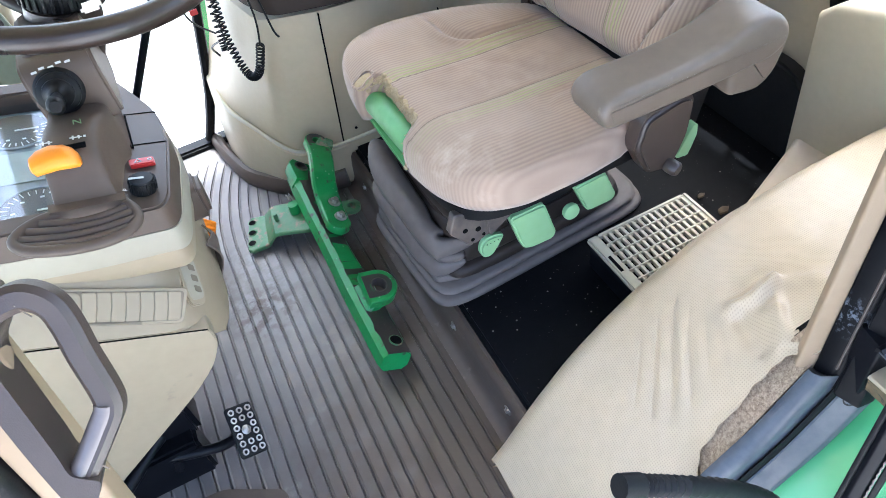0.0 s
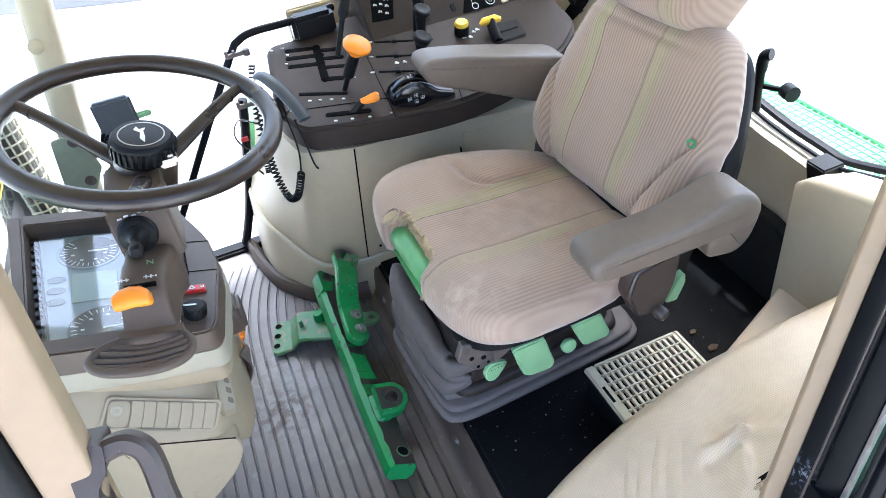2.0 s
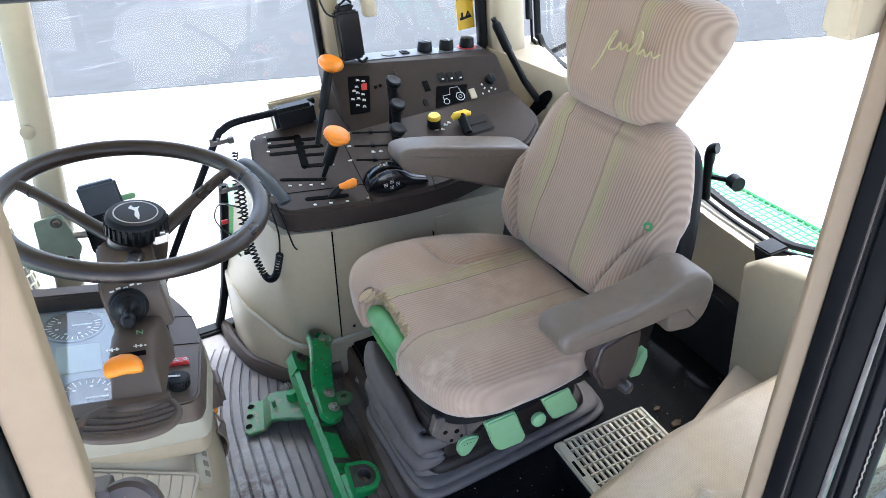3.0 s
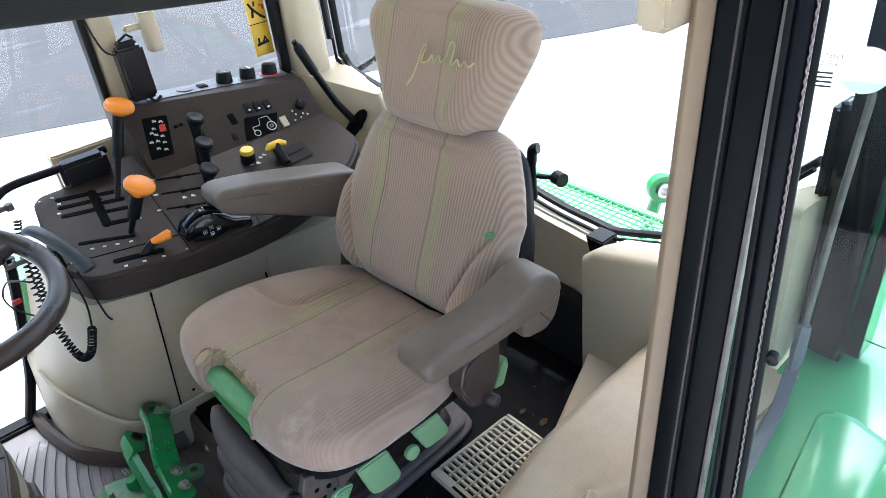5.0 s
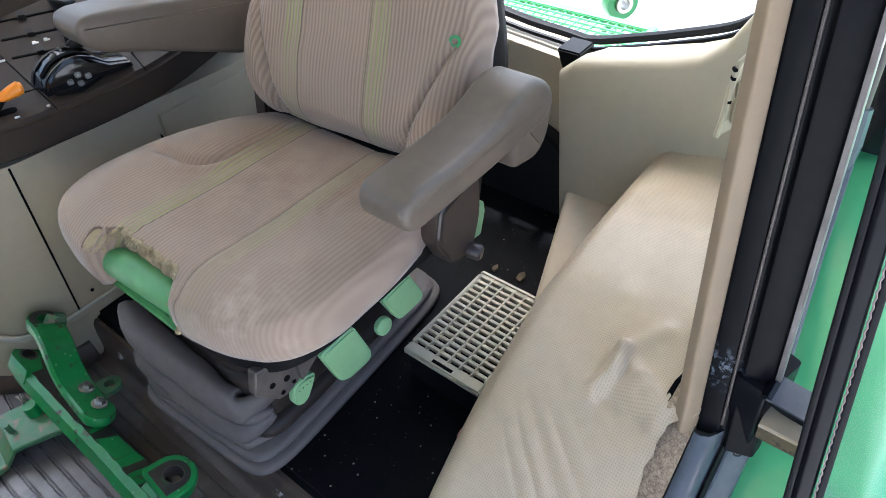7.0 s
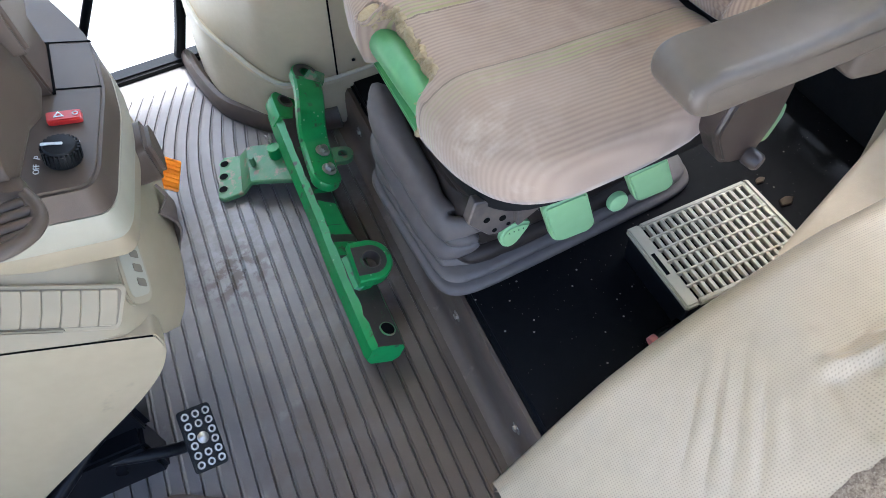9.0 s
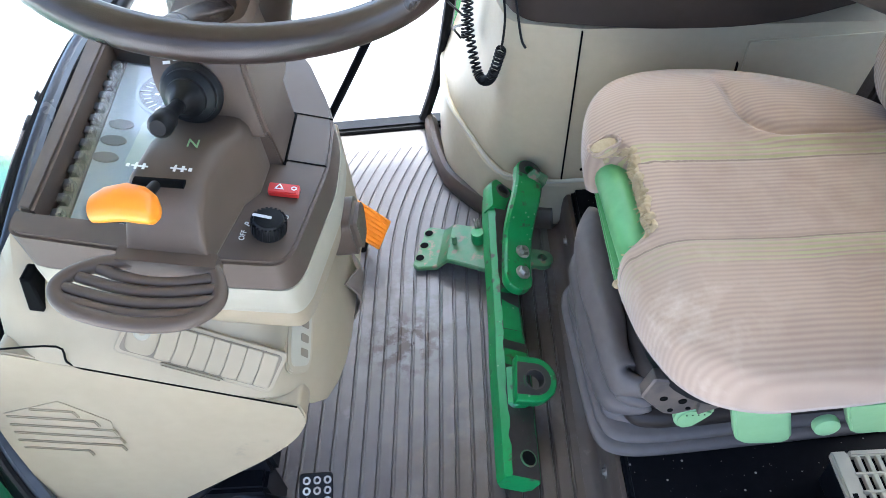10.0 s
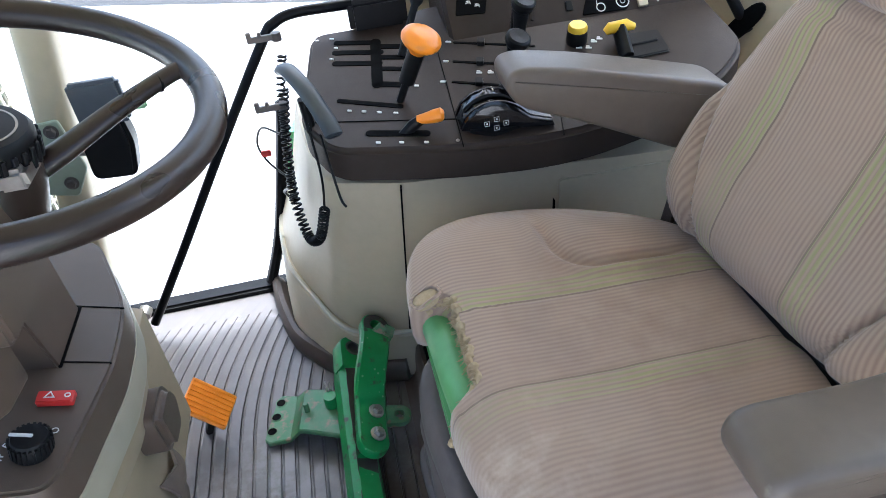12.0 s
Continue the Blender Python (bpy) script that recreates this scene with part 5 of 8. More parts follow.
    for x, u in ((0.496, 0.018), (0.510, 0.026), (0.524, 0.018), (0.510, 0.010)):
        o = on_deck(x, 1.3660 - 0.02 * (x - 0.475) / 0.12, u)
        part("symbol", joined(*(box(lo, hi, 0, m=facing(o, (0, -1, 0.25))) for lo, hi in (((-0.0040, -0.0036, 0), (0.0040, -0.0030, 0.0005)), ((-0.0040, 0.0030, 0), (0.0040, 0.0036, 0.0005)), ((-0.0040, -0.0036, 0), (-0.0034, 0.0036, 0.0005)), ((0.0034, -0.0036, 0), (0.0040, 0.0036, 0.0005)), ((-0.0012, -0.0012, 0), (0.0012, 0.0012, 0.0005))))), WHITE, q)
    part("speed_lever", tube([on_deck(0.53, 1.405, 0.040), on_deck(0.555, 1.405, 0.050), on_deck(0.566, 1.402, 0.040)], [0.006, 0.007, 0.006], 10, flat=1.8), BLACK, q)
    # rear of the deck: knob, lever, tray
    kn = part("depth_knob", lathe([(0.0175, 0), (0.0185, 0.004), (0.0175, 0.022), (0.0165, 0.024)], 28, facing(on_deck(0.705, 1.552), DECK_N)), BLACK, c)
    part("cap", lathe([(0.0165, 0), (0.0165, 0.006), (0.014, 0.010), (0.0, 0.011)], 24, facing(on_deck(0.705, 1.552, 0.024), DECK_N)), YELLOW, kn, "yellow knob cap")
    b, k = on_deck(0.768, 1.484), Vector((0.772, 1.528, 0.592))
    g = part("hitch_lever", tube([b, b.lerp(k, 0.5), k], [0.018, 0.017, 0.0165], 14, flat=0.6, up=(1, 0.2, 0)), BLACK, c)
    part("grip", tube([k + Vector((-0.024, 0.004, -0.002)), k + Vector((-0.016, 0.003, 0.004)), k + Vector((0.012, -0.002, 0.007)), k + Vector((0.024, -0.004, 0.003))], [0.007, 0.012, 0.012, 0.007], 12, flat=0.8), YELLOW, g, "yellow lever grip")
    tray = [(0.772, 1.545), (0.848, 1.542), (0.842, 1.478), (0.758, 1.474)]
    part("tray", joined(slab_on_top(rounded(tray, 0.006), 0.0, 0.005, 0.002), slab_on_top(rounded([(0.786, 1.536), (0.838, 1.534), (0.834, 1.508), (0.784, 1.506)], 0.004), 0.004, 0.008, 0.001)), BLACK, c, "black tray with a raised insert")
    # sloping switch panel with a shelf along its top
    shelf_z = lambda x: 0.714 - 0.125 * (x - 0.575)
    rows = []
    for x in (0.500, 0.506, 0.60, 0.72, 0.85, 0.965, 0.972):
        z = shelf_z(x)
        y = 1.620 + (z - 0.588) / 1.056
        e = 0.006 * (x in (0.500, 0.972))
        rows.append([(x, yy + e, zz - e) for yy, zz in ((1.590, 0.55), (1.612, 0.580), (1.622, 0.590), (y - 0.004, z - 0.004), (y + 0.002, z + 0.002), (y + 0.010, z + 0.004), (1.828, z + 0.004), (1.832, z), (1.832, 0.55))])
    panel = part("switch_panel", loft(rows), BROWN, c, angle=30)
    UP = Vector((0, 0.6876, 0.7261))

    def slope(x, s, lift=0.0):
        """On the panel face: x along the console, s up the slope."""
        m = Matrix((Vector((1, 0, 0)), UP, Vector((0, -UP.z, UP.y)))).transposed().to_4x4()
        m.translation = Vector((x, 1.620, 0.588)) + UP * s + Vector((0, -UP.z, UP.y)) * lift
        return m

    def plate(pts, mat, name, d=0.003, r=0.003, label="", parent=panel):
        return part(name, prism(rounded(pts, r, 3), "z", -0.002, d, 0.0006, 1, slope(0, 0)), mat, parent, label)

    def block(x, s, w, h, mat, name, d=0.003, label="", parent=panel):
        return plate([(x - w / 2, s - h / 2), (x + w / 2, s - h / 2), (x + w / 2, s + h / 2), (x - w / 2, s + h / 2)], mat, name, d, 0.0015, label, parent)

    part("shelf", loft([[(x, y, shelf_z(x) + h) for x, y in rounded([(0.585, 1.752), (0.955, 1.752), (0.965, 1.815), (0.585, 1.820)], 0.012)] for h in (0.003, 0.0065)]), SHELF, panel, "grey shelf with rotary switches")
    pad = plate([(0.518, 0.043), (0.571, 0.039), (0.602, 0.135), (0.545, 0.146)], SLOT, "indicator_panel", 0.002)
    ax, bx = Vector((0.052, -0.006)), Vector((0.030, 0.098))
    for u, v in ((0.42, 0.90), (0.70, 0.86), (0.35, 0.72), (0.22, 0.62), (0.40, 0.56), (0.66, 0.50), (0.42, 0.40), (0.70, 0.34), (0.38, 0.22), (0.70, 0.16), (0.14, 0.40)):
        p = Vector((0.518, 0.043)) + ax * u + bx * v
        part("symbol", joined(box((-0.0045, -0.0008, 0), (0.0045, 0.0008, 0.0006), 0, m=slope(p.x, p.y, 0.002)), box((-0.003, 0.0016, 0), (0.002, 0.0042, 0.0006), 0, m=slope(p.x, p.y, 0.002)), box((0.003, -0.003, 0), (0.0045, 0.003, 0.0006), 0, m=slope(p.x, p.y, 0.002))), WHITE, pad)
    plate([(0.568, 0.100), (0.582, 0.098), (0.587, 0.115), (0.573, 0.117)], RED, "red_button", 0.0045, 0.001, "red warning button", pad)
    block(0.607, 0.100, 0.009, 0.008, SLOT, "switch", 0.002)
    block(0.620, 0.101, 0.009, 0.008, SLOT, "switch", 0.002)
    plate([(0.648, 0.010), (0.655, 0.010), (0.676, 0.135), (0.669, 0.135)], BROWN, "rib", 0.003)
    block(0.740, 0.070, 0.016, 0.030, SLOT, "blank", 0.001)
    block(0.722, 0.026, 0.012, 0.018, BLACK, "switch", 0.003)
    big = plate([(0.742, 0.004), (0.826, 0.002), (0.853, 0.046), (0.767, 0.062)], SLOT, "display", 0.003, 0.004, "black display panel with a tractor outline")
    line = lambda *pts: tube([slope(x, s_, 0.0036).translation for x, s_ in pts], 0.0008, 5)
    part("outline", joined(line((0.772, 0.018), (0.773, 0.030), (0.793, 0.030), (0.799, 0.047), (0.822, 0.046), (0.826, 0.026)), ring_plate(0.0125, 0.0105, 0.0006, 20, slope(0.820, 0.018, 0.003)), ring_plate(0.0085, 0.0068, 0.0006, 18, slope(0.778, 0.013, 0.003)), ring_plate(0.005, 0.0038, 0.0006, 14, slope(0.820, 0.018, 0.003))), WHITE, big, "white tractor outline")
    for x, s_ in ((0.790, 0.083), (0.815, 0.079), (0.840, 0.075)):
        sw = block(x, s_, 0.018, 0.026, BLACK, "rocker_switch", 0.004)
        part("symbol", box((-0.003, -0.009, 0), (0.003, -0.005, 0.0006), 0, m=slope(x, s_, 0.004)), WHITE, sw)
    block(0.856, 0.016, 0.017, 0.028, BEIGE, "socket_cover", 0.006, "pale beige socket cover")
    dial = part("dial", lathe([(0.014, 0), (0.014, 0.012), (0.011, 0.014), (0, 0.014)], 24, slope(0.920, 0.044)), BLACK, panel)
    part("pointer", box((-0.0015, 0.0, 0.0135), (0.0015, 0.011, 0.0150), 0, m=slope(0.920, 0.044)), BROWN_GREY, dial)
    for x, s_ in ((0.896, 0.024), (0.905, 0.012), (0.915, 0.020), (0.892, 0.036), (0.925, 0.014), (0.886, 0.010)):
        part("symbol", joined(box((-0.003, -0.001, 0), (0.003, 0.001, 0.0006), 0, m=slope(x, s_, 0.0004)), box((-0.001, -0.003, 0), (0.001, 0.003, 0.0006), 0, m=slope(x, s_, 0.0004))), WHITE, panel)
    # shelf controls
    top = lambda x, y=1.785, up=0.0: pose(x, y, shelf_z(x) + 0.0065 + up) @ pose(0, 0, 0, 0, 7.1, 0)
    part("blank_cap", lathe([(0.020, 0), (0.020, 0.002), (0.017, 0.003), (0, 0.003)], 24, top(0.686)), SHELF, panel)
    part("push_switch", joined(box((-0.011, -0.014, 0), (0.011, 0.014, 0.004), 0.001, m=top(0.732)), box((-0.006, -0.008, 0.003), (0.006, 0.008, 0.006), 0.001, m=top(0.732))), BLACK, panel)
    for i, x in enumerate((0.792, 0.857, 0.920)):
        kn = part("rotary_switch", lathe([(0.0205, 0), (0.021, 0.005), (0.019, 0.024), (0.017, 0.027), (0, 0.0275)], 26, top(x)), BLACK, panel)
        part("pointer", box((-0.002, -0.017, 0.0265), (0.002, 0.004, 0.029), 0, m=top(x) @ pose(0, 0, 0, 0, 0, 35 - 30 * i)), WHITE if i < 2 else BLACK, kn)
    part("dial_ring", ring_plate(0.029, 0.0215, 0.0016, 28, top(0.920)), RED, panel, "red printed ring")
    return c


console()


# ---- things on and round the console ----
def grip_bar():
    g = thing("assist_bar", (0.25, 1.45, 0.56), "blue-grey padded bar clipped to the console corner", "bar")
    pts = smooth_path([(0.212, 1.515, 0.628), (0.222, 1.495, 0.632), (0.245, 1.450, 0.612), (0.266, 1.405, 0.578), (0.272, 1.388, 0.562)], 5)
    part("pad", tube(pts, [0.008] + [0.0145] * (len(pts) - 2) + [0.010], 14, flat=0.6, up=(0, 0, 1)), material("blue_grey_plastic", (0.040, 0.050, 0.058), (0.03, 0.038, 0.045), rough=0.4), g)
    part("stem", tube([(0.235, 1.455, 0.600), (0.238, 1.46, 0.545)], 0.008, 10), BLACK, g)
    return g


grip_bar()
solid("coiled_cord", joined(coil([(0.205, 1.545, 0.585), (0.190, 1.53, 0.50), (0.182, 1.50, 0.42), (0.192, 1.46, 0.352), (0.212, 1.43, 0.362), (0.232, 1.405, 0.43)], 0.0075, 0.0021, 46), tube(smooth_path([(0.232, 1.405, 0.43), (0.240, 1.39, 0.50), (0.236, 1.42, 0.575)], 6), 0.0021, 6)), BLACK, "black coiled cord hanging from the console", "cord")
solid("coiled_cord", coil([(0.212, 1.60, 0.62), (0.196, 1.60, 0.56), (0.186, 1.59, 0.49), (0.176, 1.58, 0.40), (0.172, 1.57, 0.36)], 0.0065, 0.0021, 26), BLACK, "black coiled cord hanging beside the console", "cord")
solid("cable", tube(smooth_path([(0.252, 1.408, 0.56), (0.257, 1.378, 0.52), (0.262, 1.366, 0.47), (0.268, 1.362, 0.455)], 6), 0.002, 6), BLACK, "thin black cable over the console edge", "cable")
solid("cable", tube(smooth_path([(0.17, 1.60, 0.37), (0.15, 1.66, 0.33), (0.165, 1.70, 0.27), (0.15, 1.72, 0.20), (0.14, 1.74, 0.12)], 6), 0.0025, 6), BLACK, "thin black cable behind the console", "cable")
solid("cable", tube(smooth_path([(0.18, 1.56, 0.50), (0.145, 1.62, 0.49), (0.125, 1.66, 0.44), (0.135, 1.67, 0.395), (0.17, 1.62, 0.38)], 6), 0.0022, 6), BLACK, "looped black cable beside the console", "cable")
solid("cable_tag", box((0.135, 1.60, 0.442), (0.152, 1.604, 0.454), 0.001), RED, "small red cable tag", "tag")
for x, y, z in ((0.190, 1.60, 0.648), (0.178, 1.56, 0.545)):
    hook = joined(box((x - 0.028, y, z - 0.002), (x + 0.016, y + 0.008, z + 0.008), 0.001), box((x - 0.028, y, z + 0.006), (x - 0.020, y + 0.008, z + 0.016), 0.001), box((x - 0.010, y, z + 0.006), (x - 0.004, y + 0.008, z + 0.014), 0.001), lathe([(0.008, 0), (0.008, 0.014)], 14, pose(x + 0.020, y + 0.004, z - 0.004)))
    solid("bracket", hook, DARK_STEEL, "small dark metal hook bracket on the console edge", "bracket", "hook brackets")

rail = smooth_path([(-0.20, 1.70, 0.045), (-0.08, 1.70, 0.225), (0.05, 1.70, 0.425), (0.178, 1.70, 0.615), (0.205, 1.70, 0.643), (0.245, 1.70, 0.655), (0.34, 1.71, 0.652), (0.45, 1.75, 0.645)], 6)
r = thing("grab_rail", (0.15, 1.72, 0.35), "black bent steel grab rail by the side door", "grab rail")
part("rail", tube(rail, 0.0095, 12), BLACK_PAINT, r)
part("mount", box((0.335, 1.69, 0.600), (0.44, 1.74, 0.660), 0.01), BLACK, r)
part("mount", lathe([(0.006, -0.01), (0.014, -0.008), (0.014, 0.012), (0.006, 0.014)], 16, facing((-0.215, 1.71, 0.07), (0.2, 0.8, 0.2))), STEEL, r)

# radio box on the side post, clip beside it
r = thing("radio_box", (0.555, 1.765, 0.75), "black radio box hung on the side post", "radio")
part("case", box((0.546, 1.735, 0.728), (0.607, 1.778, 0.852), 0.006), GLOSS_BLACK, r)
part("bracket", joined(box((0.556, 1.742, 0.852), (0.598, 1.77, 0.866), 0.004), tube([(0.560, 1.745, 0.868), (0.580, 1.742, 0.880), (0.594, 1.75, 0.868)], 0.003, 6)), BLACK, r)
part("plug", tube(smooth_path([(0.586, 1.75, 0.732), (0.598, 1.745, 0.716), (0.615, 1.75, 0.722)], 4), 0.004, 8), BLACK, r)
solid("cable", tube(smooth_path([(0.548, 1.75, 0.84), (0.525, 1.76, 0.86), (0.510, 1.77, 0.95), (0.508, 1.77, 1.05)], 5), 0.0025, 6), BLACK, "black cable running up the side post", "cable")
solid("post_clip", joined(prism(superring(0.642, 1.762, 0.019, 0.022, 24, 3), "z", 0.825, 0.915, 0.003), box((0.585, 1.755, 0.878), (0.626, 1.775, 0.892), 0.004)), BEIGE, "beige plastic holder on the side post", "holder")
# yellow warning label on the side window
lab = thing("warning_label", (0.948, 1.836, 0.80), "yellow warning label with black pictograms on the side window", "label")
part("sheet", box((0.921, 1.836, 0.712), (0.974, 1.8375, 1.02), 0), YELLOW, lab)
for k in range(4):
    z = 0.728 + 0.074 * k
    if k:
        part("pictogram", joined(tube([(0.928, 1.835, z + 0.050), (0.938, 1.835, z + 0.032), (0.934, 1.835, z + 0.012)], 0.0034, 5), tube([(0.936, 1.835, z + 0.036), (0.956, 1.835, z + 0.014), (0.968, 1.835, z + 0.006)], 0.0034, 5), tube([(0.946, 1.835, z + 0.052), (0.944, 1.835, z + 0.040)], 0.0026, 5)), BLACK, lab)
        part("pictogram", tube([(0.958, 1.835, z + 0.040), (0.968, 1.835, z + 0.040), (0.968, 1.835, z + 0.028)], 0.0028, 5), RED, lab)
        part("panel_line", box((0.921, 1.8352, z - 0.006), (0.974, 1.836, z - 0.004), 0), BLACK, lab)
    else:
        part("pictogram", joined(tube([(0.930, 1.835, z + 0.014), (0.964, 1.835, z + 0.018)], 0.0040, 5), tube([(0.936, 1.835, z + 0.014), (0.937, 1.835, z + 0.032)], 0.003, 5), tube([(0.948, 1.835, z + 0.016), (0.956, 1.835, z + 0.032), (0.962, 1.835, z + 0.018)], 0.003, 5)), BLACK, lab)
# parking lever
h = thing("hand_lever", (1.10, 1.69, 0.48), "black parking brake lever in the beige corner panel", "lever")
part("slot", prism(superring(0, 0, 0.050, 0.017, 28, 2.5), "z", 0, 0.006, 0, m=facing((1.050, 1.606, 0.530), (-0.78, -0.58, 0.22), 52)), SLOT, h)
part("shaft", tube([(1.066, 1.612, 0.515), (1.012, 1.622, 0.603), (0.968, 1.622, 0.695)], [0.011, 0.0095, 0.0095], 12), BLACK, h)
part("grip", tube([(0.968, 1.622, 0.695), (0.964, 1.622, 0.703), (0.934, 1.622, 0.772), (0.931, 1.622, 0.779)], [0.0095, 0.0125, 0.0125, 0.009], 14), BLACK, h)
part("button", tube([(0.931, 1.622, 0.779), (0.926, 1.622, 0.790)], 0.007, 12), BLACK, h)
solid("gas_strut", tube([(1.118, 1.775, 0.72), (1.112, 1.778, 1.47)], 0.009, 12), BLACK, "black gas strut beside the rear post", "gas strut")

WHEEL_BROWN = material("steering_wheel_plastic", (0.026, 0.0165, 0.0125), (0.020, 0.0125, 0.0095), rough=0.30, spec=0.5, bump=0.25, bump_scale=1100)

# ---- steering wheel ----
WHEEL_C, WHEEL_N = Vector((0.010, 0.998, 0.834)), Vector((0.24, -0.10, 1.0)).normalized()


def wheel():
    w = thing("steering_wheel", (-0.01, 0.98, 0.60), "dark brown tractor steering wheel with a black ribbed centre knob", "steering wheel")
    m = facing(WHEEL_C, WHEEL_N)
    rim = [m @ Vector((0.178 * math.cos(a), 0.178 * math.sin(a), 0)) for a in (2 * math.pi * k / 96 for k in range(96))]
    part("rim", tube(rim, 0.0135, 16, True), WHEEL_BROWN, w)
    h = m @ pose(0, 0, -0.040)
    hub = part("hub", lathe([(0.030, -0.10), (0.034, -0.085), (0.040, -0.06), (0.043, -0.03), (0.041, -0.012), (0.030, -0.008)], 36, h), WHEEL_BROWN, w)
    knob = part("centre_knob", lathe([(0.040, -0.010), (0.0425, -0.006), (0.0425, 0.013), (0.0415, 0.018), (0.038, 0.022), (0.034, 0.0225), (0.0, 0.0225)], 60, h), BLACK, w, "black ribbed centre knob")
    for k in range(30):
        a = 2 * math.pi * k / 30
        part("rib", box((-0.0016, -0.0022, -0.006), (0.0022, 0.0022, 0.013), 0.0008, 1, h @ pose(0.0430 * math.cos(a), 0.0430 * math.sin(a), 0, 0, 0, math.degrees(a))), BLACK, knob)
    part("badge_ring", ring_plate(0.031, 0.0292, 0.0006, 40, h @ pose(0, 0, 0.0225)), STEEL, knob, "silver ring")
    part("badge", prism(rounded([(-0.022, -0.004), (-0.010, 0.002), (0.004, 0.001), (0.012, 0.010), (0.020, 0.006), (0.012, 0.002), (0.016, -0.006), (0.008, -0.003), (-0.008, -0.005)], 0.002), "z", 0.0225, 0.0231, 0, m=h @ pose(0, 0, 0, 0, 0, 20)), WHITE, knob, "plain silver badge shape")
    for joint in ((0.144, 1.075, 0.81), (-0.122, 1.063, 0.872), (-0.008, 0.851, 0.824)):
        d = Vector(joint) - WHEEL_C
        d = (d - WHEEL_N * d.dot(WHEEL_N)).normalized()
        pts = [WHEEL_C + d * 0.030 - WHEEL_N * 0.070, WHEEL_C + d * 0.060 - WHEEL_N * 0.056, WHEEL_C + d * 0.11 - WHEEL_N * 0.028, WHEEL_C + d * 0.155 - WHEEL_N * 0.006, WHEEL_C + d * 0.174]
        sp = part("spoke", tube(smooth_path(pts, 4), [0.0145, 0.0142, 0.014, 0.0135, 0.013, 0.0125, 0.012, 0.0115, 0.011, 0.0105, 0.0100, 0.0098, 0.0096, 0.0095, 0.010, 0.011, 0.012], 12, flat=0.75, up=tuple(WHEEL_N)), WHEEL_BROWN, w)
        q = WHEEL_C + d * 0.148 - WHEEL_N * 0.010
        part("joint_line", tube([q - d * 0.0012, q + d * 0.0012], 0.0106, 12, flat=0.8, up=tuple(WHEEL_N)), BLACK, sp)
    return w


wheel()

# ---- dash with instrument cluster ----
SLOPE = 0.26
D0 = 0.585


def dz(x):
    return D0 - SLOPE * x


DASH_N = Vector((SLOPE, 0, 1)).normalized()


def on_dash(x, y, up=0.0):
    return Vector((x, y, dz(x))) + DASH_N * up


def dash_pose(x, y, up=0.0, spin=0.0):
    """A frame lying on the dash top: its x axis runs to the rear, its y axis away from the door."""
    ex = Vector((1, 0, -SLOPE)).normalized()
    ey = Vector((0, 1, 0))
    m = Matrix((ex, ey, DASH_N)).transposed().to_4x4()
    m.translation = on_dash(x, y, up)
    return m @ pose(0, 0, 0, 0, 0, spin)


def dash_slab(poly, lo, hi, bev=0.003, seg=2):
    bm = prism(poly, "z", 0, 1, 0)
    for v in bm.verts:
        v.co.z = dz(v.co.x) + lo + (hi - lo) * v.co.z
    bmesh.ops.recalc_face_normals(bm, faces=bm.faces[:])
    return bevelled(bm, bev, seg)


VENT_GAP = material("vent_gap_beige", (0.17, 0.132, 0.085), rough=0.6)
CLUSTER_FACE = material("cluster_face", (0.20, 0.235, 0.26), (0.17, 0.20, 0.225), rough=0.5, bump=0.0)
DIAL = material("dial_black", (0.03, 0.035, 0.04), rough=0.5, bump=0.0)
LCD = material("grey_green_display", (0.27, 0.31, 0.27), (0.24, 0.28, 0.24), rough=0.3, bump=0.0)
COVER = glass_material("cluster_cover", (0.86, 0.94, 1.0), 0.05, 0.24, 0.04)


